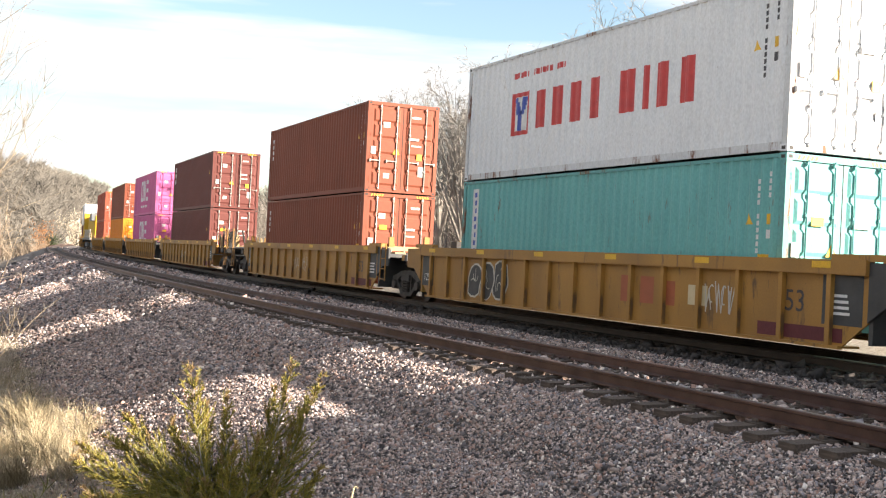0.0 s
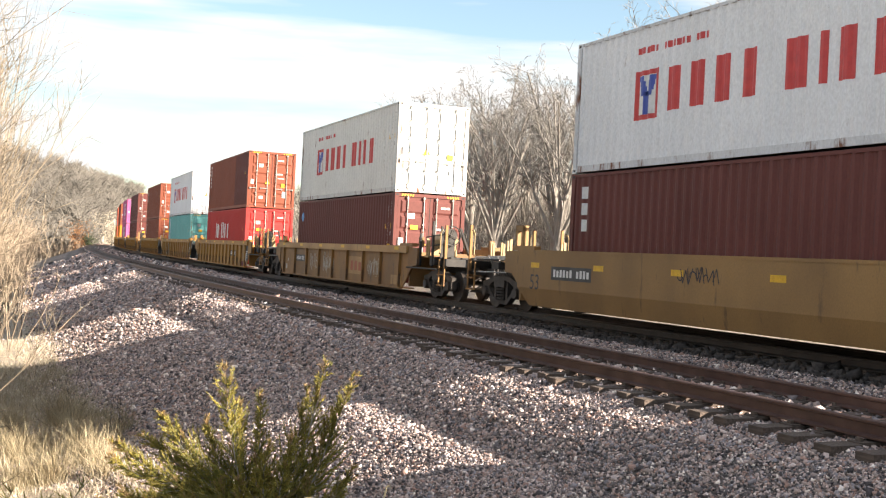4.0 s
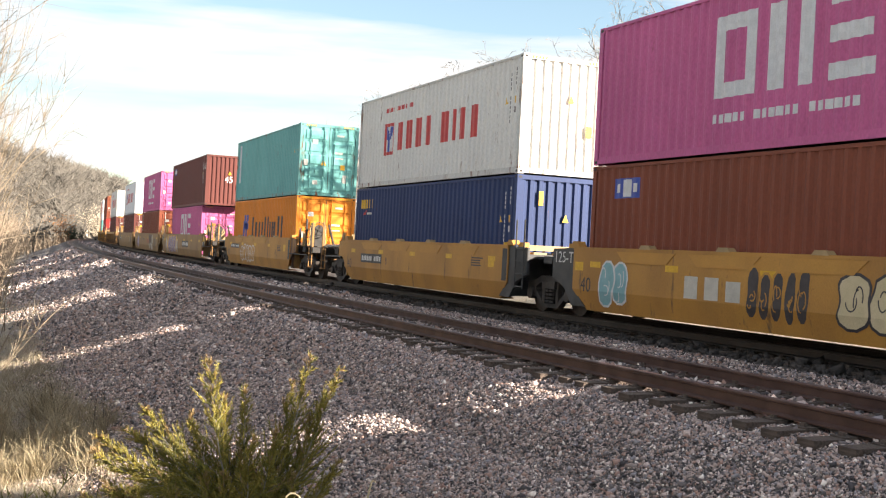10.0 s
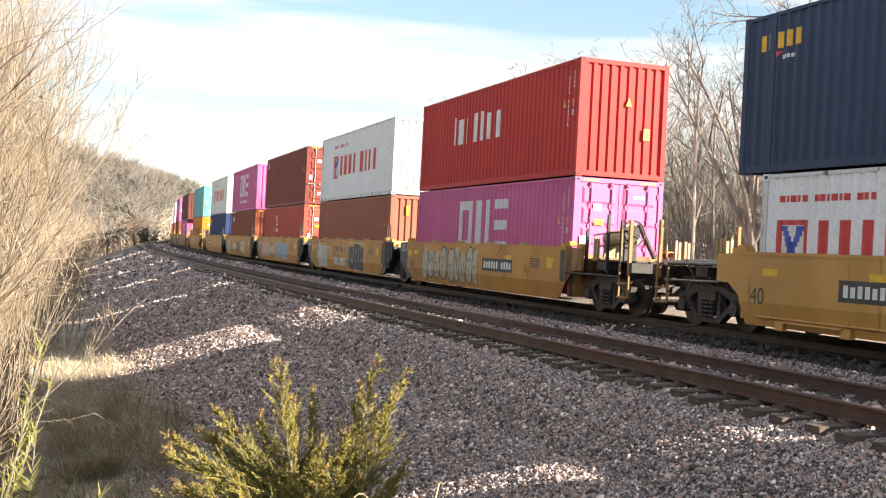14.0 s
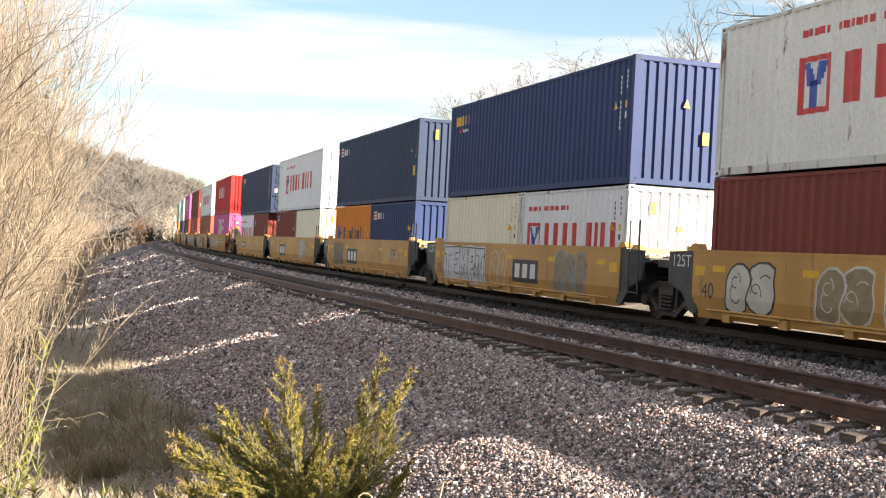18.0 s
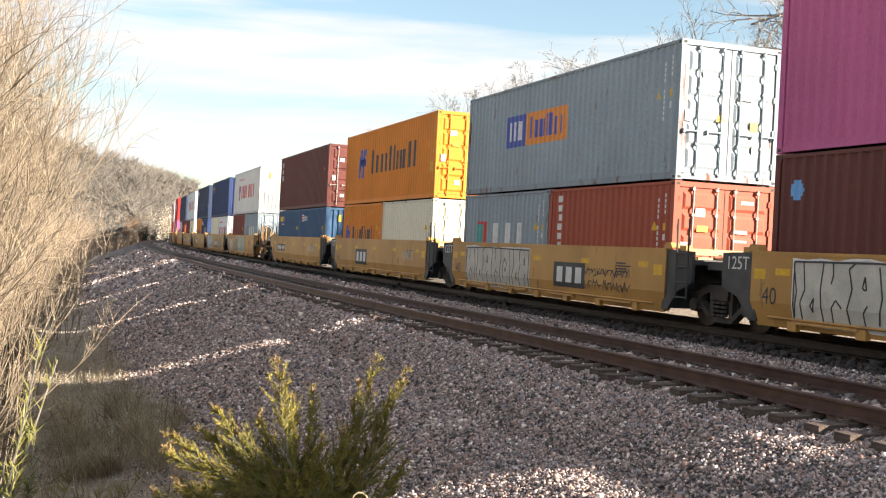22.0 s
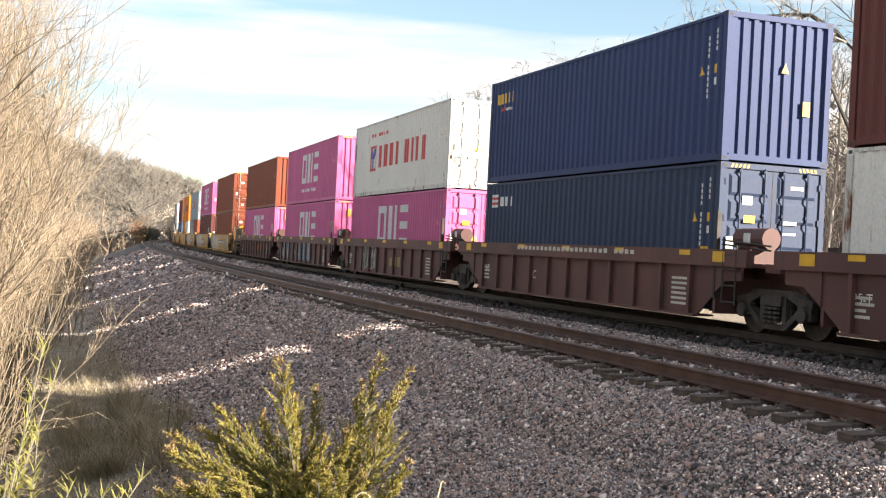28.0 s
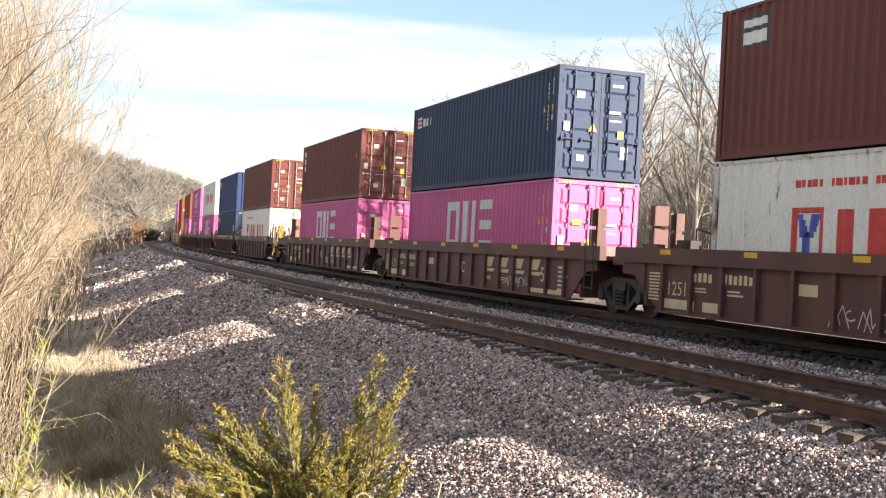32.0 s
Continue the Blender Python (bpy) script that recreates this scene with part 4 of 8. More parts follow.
def well_car(kind, artic_front, artic_rear, label):
    half, truck_x, end_x, col, ribbed = well_kind(kind)
    ob = thing("well_car", label, "rail car", "well cars of the train")
    w = 1.47
    brown = kind.startswith("brown")
    # sides
    def side(bm):
        if ribbed:
            extrude_poly(bm, [(-half, 0.62), (-half + 0.55, 0.21), (half - 0.55, 0.21), (half, 0.62), (half, 1.34), (-half, 1.34)], w - 0.1, w - 0.07)
        else:
            rows = []
            for dy in (0.0, -0.03):
                rows.append([[bm.verts.new((sx * (half - cut), w + dy + y, z)) for sx in (-1, 1)] for y, z, cut in ((0, 1.47, 0), (0, 0.62, 0), (-0.09, 0.205, 0.12 if kind == "lip40" else 0.5))])
            for k in (0, 1):
                for i2 in (0, 1):
                    a, b2 = rows[k][i2], rows[k][i2 + 1]
                    bm.faces.new((a[0], a[1], b2[1], b2[0]))
            o, n2 = rows
            rim_o = [o[0][0], o[0][1], o[1][1], o[2][1], o[2][0], o[1][0]]
            rim_n = [n2[0][0], n2[0][1], n2[1][1], n2[2][1], n2[2][0], n2[1][0]]
            for k in range(6):
                bm.faces.new((rim_o[k], rim_o[(k + 1) % 6], rim_n[(k + 1) % 6], rim_n[k]))

    def lower(bm):
        box(bm, -half + 0.6, half - 0.6, w - 0.5, w - 0.115, 0.205, 0.24)
    lme0 = cached(("side_sill", kind), lower)

    def lip(bm):
        box(bm, -half, half, w - 0.16, w + 0.012, 1.45, 1.51)
    if not ribbed:
        for m in (Matrix.Identity(4), Matrix.Diagonal((1, -1, 1, 1))):
            part("top_rail", cached(("top_rail", kind), lip), col, ob, at=m)
    if kind == "lip40":
        for k in range(4):
            part("flange", cached(("flange", kind), lambda bm: box(bm, -0.75, 0.75, w - 0.1, w + 0.03, 0.3, 0.34)), col, ob, at=Matrix.Translation((-4.2 + k * 2.8, 0, 0)))
        part("side_pipe", cached(("side_pipe", kind), lambda bm: tube(bm, (-half + 0.5, w - 0.03, 0.37), (half - 0.5, w - 0.03, 0.37), 0.022, n=6)), col, ob)
        foot = cached(("foot", kind), lambda bm: box(bm, -0.11, 0.11, w - 0.1, w - 0.0, 0.17, 0.33))
        for k in range(7):
            part("foot", foot, col, ob, at=Matrix.Translation((-5.1 + k * 1.7, 0, 0)))
    for m in (Matrix.Identity(4), Matrix.Diagonal((1, -1, 1, 1))):
        part("side_sill", lme0, col, ob, at=m)
    me = cached(("side", kind), side)
    for m in (Matrix.Identity(4), Matrix.Diagonal((1, -1, 1, 1))):
        part("side", me, col, ob, at=m)
    if ribbed:
        def chord(bm):
            box(bm, -half - (1.2 if brown else 0), half + (1.2 if brown else 0), w - 0.14, w + 0.03, 1.2 if brown else 1.3, 1.52)
        fme = cached(("bottom_chord", kind), lambda bm: box(bm, -half + 0.5, half - 0.5, w - 0.068, w + 0.02, 0.2, 0.25))
        part("bottom_chord", fme, col, ob)
        cme = cached(("top_chord", kind), chord)
        for m in (Matrix.Identity(4), Matrix.Diagonal((1, -1, 1, 1))):
            part("top_chord", cme, RIBTAN if kind == "rib48" else col, ob, at=m)
        rib = cached(("rib", kind), lambda bm: box(bm, -0.045, 0.045, w - 0.07, w + 0.012, 0.22, 1.3))
        n = 9 if kind == "rib48" else 15 if half > 7 else 11
        for i in range(n):
            x = -half + 0.75 + i * (2 * half - 1.5) / (n - 1)
            part("rib", rib, col, ob, at=Matrix.Translation((x, 0, 0)))
        part("far_ribs", cached(("far_ribs", kind), lambda bm: [box(bm, x - 0.045, x + 0.045, -w - 0.012, -w + 0.07, 0.27, 1.3) for x in [-half + 0.75 + i * (2 * half - 1.5) / (n - 1) for i in range(n)]]), col, ob)["kind"] = "stuff"
    # bulkheads, decks over the trucks
    for sx, art in ((1, artic_front), (-1, artic_rear)):
        reach = truck_x + 0.25 if art else end_x - 0.45
        dark = SOOT if (kind in ("smooth40", "lip40") or (kind == "rib53" and sx < 0)) else col

        def deck(bm):
            l0 = half
            far = l0 + 0.95 if art else end_x - 0.75 if brown else l0 + 0.78
            low = 1.1 if brown and not art else 0.95
            l0 = half if ribbed else half - 0.06
            out = w - (0.04 if ribbed else 0.032)
            for y0, y1 in ((w - 0.1, out), (-out, -w + 0.1)):
                if art and kind in ("lip40", "smooth40", "smooth53"):
                    extrude_poly(bm, [(l0 - (0.1 if kind == "lip40" else 0.4), 0.27), (l0 + 0.14, 0.27), (l0 + 0.5, 0.66), (far, 0.84), (far, 1.46), (l0, 1.49), (l0, 0.62)], y0, y1)
                else:
                    extrude_poly(bm, [(l0, 0.62), (l0 + 0.45, low - 0.02), (far, low), (far, 1.46), (l0, 1.49)], y0, y1)
            l0 = half
            box(bm, l0 - 0.02, l0 + 0.06, -w + 0.1, w - 0.1, 0.3, 1.35)
            if art:
                box(bm, l0 + 0.06, reach, -0.55, 0.55, 0.98, 1.2)
                box(bm, l0 + 0.06, l0 + 0.95, -w + 0.1, w - 0.1, 1.2, 1.3)
                box(bm, reach - 0.35, reach, -w + 0.25, w - 0.25, 1.12, 1.28)
        for me in pieces(("deck_plate", kind, art, sx), deck):
            part("deck_plate", me, dark if art else ENDRUST if kind in ("lip40", "smooth40") and sx < 0 else col, ob, at=Matrix.Identity(4) if sx > 0 else pose(0, 0, 0, 0, 0, 180))
        if not art:
            def coupler(bm):
                box(bm, end_x - 0.75, end_x - 0.12, -0.12, 0.12, 0.72, 0.96)
                box(bm, end_x - 0.2, end_x + 0.08, -0.17, 0.17, 0.68, 1.0)
                tube(bm, (end_x - 0.5, 0.35, 0.75), (end_x + 0.02, 0.25, 0.55), 0.025, n=6)
            part("coupler", cached(("coupler", kind), coupler), DARK, ob, at=Matrix.Identity(4) if sx > 0 else pose(0, 0, 0, 0, 0, 180))

            turn = Matrix.Identity(4) if sx > 0 else pose(0, 0, 0, 0, 0, 180)

            def sill(bm):
                box(bm, half + 0.06, end_x - 0.55, -0.33, 0.33, 0.78, 1.12)
            part("centre_sill", cached(("centre_sill", kind), sill), DARK, ob, at=turn)

            def walk_deck(bm):
                for k in range(7):
                    y = -1.2 + k * 0.345
                    box(bm, half + 0.08, end_x - 0.6, y, y + 0.29, 1.2, 1.235)
            part("deck_grating", cached(("deck_grating", kind), walk_deck), DARK, ob, "dark open grating deck", at=turn)
            part("end_beam", cached(("end_beam", kind), lambda bm: box(bm, end_x - 0.55, end_x - 0.43, -1.4, 1.4, 0.98, 1.19)), DARK, ob, at=turn)
            part("cross_bearer", cached(("cross_bearer", kind), lambda bm: box(bm, truck_x - 0.2, truck_x + 0.2, -1.3, 1.3, 1.0, 1.18)), DARK, ob, at=turn)
            post = cached(("post", kind), lambda bm: box(bm, -0.035, 0.035, -0.035, 0.035, 0.92, 2.12))
            stub = cached(("stub", kind), lambda bm: (box(bm, -0.03, 0.03, -0.03, 0.03, 1.2, 1.76), box(bm, 0.12, 0.18, -0.03, 0.03, 1.2, 1.72), box(bm, -0.06, 0.21, -0.05, 0.05, 1.2, 1.26)))

            def loop(bm):
                pts = ((0.1, 0, 1.35), (0.1, 0, 1.9), (0.16, 0, 1.98), (0.28, 0, 1.98))
                for a, b in zip(pts, pts[1:]):
                    tube(bm, a, b, 0.017, n=6)
                tube(bm, (0.1, 0, 1.35), (0.02, 0, 1.32), 0.017, n=6)
            loop_me = cached(("hand_loop",), loop)

            def steps(bm):
                for dx in (-0.21, 0.21):
                    box(bm, dx - 0.025, dx + 0.025, -0.03, 0.0, 0.42, 1.16)
                for z in (0.42, 0.72):
                    box(bm, -0.19, 0.19, -0.05, 0.05, z, z + 0.035)
            step_me = cached(("end_steps",), steps)

            def runs(bm):
                for k, (y, z, r) in enumerate(((1.36, 1.27, 0.022), (1.22, 1.3, 0.03), (0.9, 1.34, 0.025), (1.38, 0.93, 0.02), (0.55, 1.29, 0.035))):
                    tube(bm, (half + 0.5 + 0.1 * k, y, z), (end_x - 0.45 - 0.12 * k, y - 0.05, z - 0.03), r, n=6)
                for k in range(3):
                    x = half + 0.95 + 0.55 * k
                    tube(bm, (x, 1.3, 1.3), (x + 0.25, 0.8, 0.7), 0.02, n=5)
                tube(bm, (end_x - 0.5, 0.5, 0.9), (end_x - 0.1, 0.42, 0.5), 0.022, n=6)
                tube(bm, (end_x - 0.1, 0.42, 0.5), (end_x + 0.12, 0.2, 0.62), 0.02, n=6)
            part("pipe_run", cached(("pipe_run", kind), runs), PIPE, ob, "pale air pipes along the platform", at=turn)
            for sy in (1, -1):
                flip_y = Matrix.Diagonal((1, sy, 1, 1))
                part("grab_post", post, ENDRUST if not brown else MINERAL, ob, at=turn @ flip_y @ Matrix.Translation((end_x - 0.62, 1.36, 0)))
                part("hand_loop", loop_me, TANKTAN, ob, at=turn @ flip_y @ Matrix.Translation((end_x - 1.04, 1.4, 0)))
                part("stub_post", stub, TANKTAN, ob, at=turn @ flip_y @ Matrix.Translation((half + 1.0, 1.2, 0)))
                part("stub_post", stub, TANKTAN, ob, at=turn @ flip_y @ Matrix.Translation((half + 1.55, 0.62, 0)))
                part("end_steps", step_me, ENDRUST, ob, "worn tan steps hanging by the wheel", at=turn @ flip_y @ Matrix.Translation((end_x - 0.8, 1.4, 0)))
            if sx < 0:
                def wheelb(bm):
                    c = Vector((-end_x + 1.25, 0.95, 1.85))
                    k = 16
                    for i in range(k):
                        a, b = 2 * math.pi * i / k, 2 * math.pi * (i + 1) / k
                        tube(bm, c + Vector((0, math.cos(a), math.sin(a))) * 0.28, c + Vector((0, math.cos(b), math.sin(b))) * 0.28, 0.018, n=5, caps=False)
                    for i in range(4):
                        a = math.pi * i / 2 + 0.4
                        tube(bm, c, c + Vector((0, math.cos(a), math.sin(a))) * 0.28, 0.012, n=5)
                part("handbrake_wheel", cached(("handbrake_wheel", kind), wheelb), DARK, ob)

                def housing(bm):
                    tube(bm, (-end_x + 1.3, 0.95, 1.85), (-end_x + 1.55, 0.95, 1.85), 0.2, 0.16, n=12)
                    box(bm, -end_x + 1.35, -end_x + 1.5, 0.8, 1.1, 1.2, 1.7)
                part("handbrake_housing", cached(("handbrake_housing", kind), housing), O_MARK if kind == "brown40" else DARK, ob)

                def tank(bm):
                    tube(bm, (-end_x + 1.7, 0.75, 1.72), (-end_x + 2.75, 0.75, 1.72), 0.2, n=16)
                    for x in (1.9, 2.5):
                        box(bm, -end_x + x, -end_x + x + 0.08, 0.5, 1.0, 1.28, 1.6)
                part("air_tank", cached(("air_tank", kind), tank), MINERAL if brown else TANKTAN, ob)

                def gear(bm):
                    for x, y, z in ((1.2, 1.25, 2.1), (1.75, 1.3, 2.25), (2.9, 1.25, 1.9)):
                        box(bm, -end_x + x, -end_x + x + 0.07, y - 0.03, y + 0.03, 0.95, z)
                    extrude_poly(bm, [(-end_x + 1.3, 1.3), (-end_x + 1.42, 1.3), (-end_x + 2.2, 2.05), (-end_x + 2.08, 2.1)], 0.3, 0.36)
                    for z in (1.62, 1.9):
                        tube(bm, (-end_x + 1.0, 1.2, z), (-end_x + 2.9, 1.1, z - 0.1), 0.018, n=5)
                    tube(bm, (-end_x + 0.9, 1.46, 0.88), (-half, 1.46, 0.88), 0.025, n=6)
                part("brake_gear", cached(("brake_gear", kind), gear), DARK, ob, "dark brake levers and pipes")
        if art:
            beam = cached(("bulkhead_beam", kind), lambda bm: (box(bm, half + 0.07, half + 0.2, -1.25, 1.25, 1.4, 1.53), [box(bm, half + 0.2, half + 0.62, y, y + 0.34, 1.31, 1.36) for y in (-1.1, -0.4, 0.3, 0.85)]))
            part("bulkhead_beam", beam, GUIDE if brown else TANKTAN, ob, at=Matrix.Identity(4) if sx > 0 else pose(0, 0, 0, 0, 0, 180))
        if art and sx < 0:
            def knuckle(bm):
                tube(bm, (truck_x, 0, 0.55), (truck_x, 0, 1.35), 0.32, 0.26, n=14)
                for y in (0.5, -0.2, 0.9):
                    tube(bm, (truck_x - 0.7, y, 1.42), (truck_x + 0.75, y * 0.8, 1.36), 0.025, n=6)
                box(bm, truck_x - 0.3, truck_x + 0.3, -0.9, 0.9, 1.3, 1.42)
                for dx, y, z in ((-0.55, 1.2, 1.75), (-0.2, 0.9, 2.05), (0.3, 1.1, 1.9), (0.6, 0.7, 1.7)):
                    tube(bm, (truck_x + dx, y, 1.2), (truck_x + dx, y, z), 0.03, n=6)
                tube(bm, (truck_x - 0.2, 0.9, 2.05), (truck_x + 0.3, 1.1, 1.9), 0.022, n=5)
                box(bm, truck_x - 0.75, truck_x - 0.45, 0.6, 1.15, 1.42, 1.66)
                box(bm, truck_x + 0.1, truck_x + 0.5, 0.2, 0.6, 1.42, 1.75)
                for k in range(4):
                    tube(bm, (truck_x - 0.6, 1.25 - 0.3 * k, 1.3), (truck_x + 0.1, 1.2 - 0.25 * k, 1.02), 0.02, n=5)
                    tube(bm, (truck_x + 0.1, 1.2 - 0.25 * k, 1.02), (truck_x + 0.7, 1.25 - 0.3 * k, 1.3), 0.02, n=5)
            part("joint", cached(("joint", kind), knuckle), DARK, ob, at=pose(0, 0, 0, 0, 0, 180))

            def lad(bm):
                y = w + 0.02
                x = half + 0.45
                for dx in (0, 0.42):
                    tube(bm, (x + dx, y, 0.5), (x + dx, y, 2.1 if kind in ("smooth40", "lip40") else 1.6), 0.02, n=6)
                for z in (0.55, 0.85, 1.15, 1.42):
                    tube(bm, (x, y, z), (x + 0.42, y, z), 0.016, n=5)
            part("ladder", cached(("ladder", kind, "a"), lad), SOOT if kind in ("smooth40", "lip40") else DARK if brown else col, ob, at=pose(0, 0, 0, 0, 0, 180) @ Matrix.Diagonal((1, -1, 1, 1)))
    # guides for longer boxes at the ends of the 53 foot wells
    if half > 7:
        def guide(bm):
            box(bm, half - 0.75, half + 0.35, w - 0.2, w - 0.02, 1.5, 1.6)
            if brown:                                 # plate across the car, braced behind
                box(bm, half - 0.16, half - 0.08, w - 1.12, w - 0.2, 1.5, 2.46)
                box(bm, half - 0.19, half - 0.02, w - 1.14, w - 0.18, 2.46, 2.5)
                for y in (w - 1.08, w - 0.3):
                    extrude_poly(bm, [(half - 0.08, 1.5), (half + 0.5, 1.5), (half - 0.08, 2.3)], y, y + 0.05)
            elif kind == "smooth53":
                for x in (half + 0.2, half + 0.5):
                    box(bm, x, x + 0.1, w - 0.35, w - 0.2, 1.5, 2.05)
                box(bm, half + 0.2, half + 0.6, w - 0.35, w - 0.2, 1.97, 2.1)
            else:
                box(bm, half + 0.3, half + 0.4, w - 0.4, w - 0.25, 1.5, 1.8)
        gme = cached(("container_guide", kind), guide)
        for sx in (1, -1):
            for sy in (1, -1):
                if brown and (artic_front if sx > 0 else artic_rear):
                    def bracket(bm):                  # narrow dark bracket beside the joint
                        for z in (1.5, 2.0):
                            box(bm, half + 0.1, half + 0.2, w - 0.62, w - 0.22, z, z + 0.42)
                        box(bm, half + 0.2, half + 0.3, w - 0.5, w - 0.34, 1.45, 2.42)
                        box(bm, half - 0.5, half + 0.1, w - 0.2, w - 0.02, 1.52, 1.6)
                    part("container_guide", cached(("dark_bracket", kind), bracket), MINERAL, ob, at=Matrix.Diagonal((sx, sy, 1, 1)))
                    continue
                g = part("container_guide", gme, GUIDE if brown else col, ob, at=Matrix.Diagonal((sx, sy, 1, 1)))
                if brown:
                    hole = cached(("round_hole", kind), lambda bm: tube(bm, (half - 0.164, 0, 2.02), (half - 0.161, 0, 2.02), 0.13, n=16))
                    for y in (w - 0.48, w - 0.84):
                        part("round_hole", hole, DARK, g, at=Matrix.Translation((0, y, 0)))
    else:
        def lug(bm):
            x = half - 0.16
            extrude_poly(bm, [(x, 1.51), (x + 0.36, 1.51), (x + 0.27, 1.63), (x + 0.09, 1.63)], w - 0.22, w - 0.03)
            box(bm, x + 0.42, x + 0.66, w - 0.3, w - 0.16, 1.3, 1.58)
        if kind != "brown40":
            lme = cached(("lug", kind), lug)
            for sx in (1, -1):
                part("container_guide", lme, col, ob, at=Matrix.Diagonal((sx, 1, 1, 1)))
        elif artic_rear:
            def res(bm):
                tube(bm, (-half - 1.15, 0.95, 1.74), (-half - 0.2, 0.95, 1.74), 0.2, n=16)
                for x in (-half - 0.95, -half - 0.45):
                    box(bm, x, x + 0.07, 0.72, 1.18, 1.3, 1.6)
            tk = part("air_tank", cached(("air_tank", kind, "a"), res), MINERAL, ob)
            part("tank_label", cached(("tank_label", kind), lambda bm: box(bm, -half - 0.78, -half - 0.56, 1.15, 1.152, 1.64, 1.84)), W_MARK, tk)

            def post(bm):
                box(bm, -half - 0.12, -half - 0.05, 1.36, 1.44, 0.6, 2.25)
                for z in (1.62, 1.7):
                    tube(bm, (-half - 1.5, 1.2, z - 0.1), (-half - 0.1, 1.3, z), 0.018, n=5)
            part("brake_post", cached(("brake_post", kind), post), DARK, ob)
    if kind == "smooth40":                            # pressed stiffeners with stacking lugs over them
        stiff = cached(("stiffener", kind), lambda bm: extrude_poly(bm, [(-1.0, 1.44), (-0.72, 1.22), (0.72, 1.22), (1.0, 1.44)], w - 0.01, w + 0.012))
        top_lug = cached(("top_lug", kind), lambda bm: extrude_poly(bm, [(-0.2, 1.5), (0.2, 1.5), (0.12, 1.58), (-0.12, 1.58)], w - 0.14, w + 0.02))
        for x in (3.6, 1.2, -1.2, -3.6):
            part("stiffener", stiff, col, ob, at=Matrix.Translation((x, 0, 0)))
            part("top_lug", top_lug, TANKTAN, ob, at=Matrix.Translation((x, 0, 0)))
    # yellow reflectors, dark number board
    n = 6 if half > 7 else 5
    rme = cached(("reflector", ribbed), lambda bm: box(bm, -0.2, 0.2, w + (0.031 if ribbed else 0.001), w + (0.035 if ribbed else 0.005), 1.39 if ribbed else 1.1, 1.49 if ribbed else 1.22))
    for i in range(n):
        part("reflector", rme, Y_MARK, ob, at=Matrix.Translation((-half + 0.9 + i * (2 * half - 1.8) / (n - 1), 0, 0)))
    # trucks
    for sx, art in ((1, artic_front), (-1, artic_rear)):
        if sx > 0 and art:
            continue                                  # carried by the unit ahead
        truck(ob, sx * truck_x)
    return ob


def wheelset_build(bm):
    for y in (-0.755, 0.755):
        tube(bm, (0, y - 0.065, 0), (0, y + 0.065, 0), 0.42, n=28)
        g = 1 if y < 0 else -1
        tube(bm, (0, y + g * 0.065, 0), (0, y + g * 0.095, 0), 0.445, n=28)
        tube(bm, (0, y - 0.09, 0), (0, y + 0.09, 0), 0.15, n=14)
    tube(bm, (0, -1.08, 0), (0, 1.08, 0), 0.075, n=10)


def frame_truck(bm):
    for sy in (1, -1):
        y0, y1 = sorted((sy * 0.95, sy * 1.1))
        extrude_poly(bm, [(-1.1, 0.54), (-0.7, 0.58), (-0.4, 0.7), (0.4, 0.7), (0.7, 0.58), (1.1, 0.54), (1.12, 0.66), (0.78, 0.72), (0.45, 0.83), (-0.45, 0.83), (-0.78, 0.72), (-1.12, 0.66)], y0, y1)
        extrude_poly(bm, [(-0.36, 0.12), (0.36, 0.12), (0.36, 0.22), (-0.36, 0.22)], y0, y1)
        for sx in (-1, 1):
            extrude_poly(bm, [(sx * 0.36, 0.12), (sx * 0.75, 0.4), (sx * 0.72, 0.52), (sx * 0.36, 0.24)], y0, y1)
            extrude_poly(bm, [(sx * 0.27, 0.2), (sx * 0.38, 0.2), (sx * 0.38, 0.74), (sx * 0.27, 0.74)], y0, y1)
            box(bm, *sorted((sx * 0.7, sx * 1.08)), y0, y1, 0.34, 0.58)
        y2 = sy * 1.09
        for x in (-0.89, 0.89):
            tube(bm, (x, sy * 0.9, 0.42), (x, sy * 1.17, 0.42), 0.15, 0.13, n=12)
        for x in (-0.16, 0.0, 0.16):
            for z in (0.24, 0.32, 0.4, 0.48):
                tube(bm, (x, sy * 1.12, z), (x, sy * 1.12, z + 0.05), 0.075, n=8)
        box(bm, -0.3, 0.3, *sorted((sy * 1.06, sy * 1.16)), 0.55, 0.72)
    box(bm, -0.22, 0.22, -1.0, 1.0, 0.5, 0.72)
    for x in (-0.42, 0.3):                            # brake beams between the wheels
        box(bm, x, x + 0.12, -1.0, 1.0, 0.26, 0.5)


def truck(car, x):
    tr = part("truck", cached(("truck",), frame_truck), TRUCKIRON, car, "black three-piece truck with springs", at=Matrix.Translation((x, 0, 0)))
    for dx in (-0.89, 0.89):
        ws = part("wheelset", cached(("wheelset",), wheelset_build), WHEEL, tr, at=Matrix.Translation((dx, 0, 0.42)))
        SPIN.append((ws, car, x + dx, dx))


SPIN = []
# ---- markings of the well cars ----
def text_mesh(body, size):
    key = ("text", body, size)
    if key not in CACHE:
        cu = bpy.data.curves.new("lettering", "FONT")
        cu.body, cu.size, cu.align_x, cu.align_y, cu.fill_mode = body, size, "CENTER", "CENTER", "FRONT"
        ob = bpy.data.objects.new("lettering", cu)
        scene.collection.objects.link(ob)
        me = bpy.data.meshes.new_from_object(ob.evaluated_get(bpy.context.evaluated_depsgraph_get()))
        bpy.data.objects.remove(ob)
        CACHE[key] = me
    return CACHE[key]


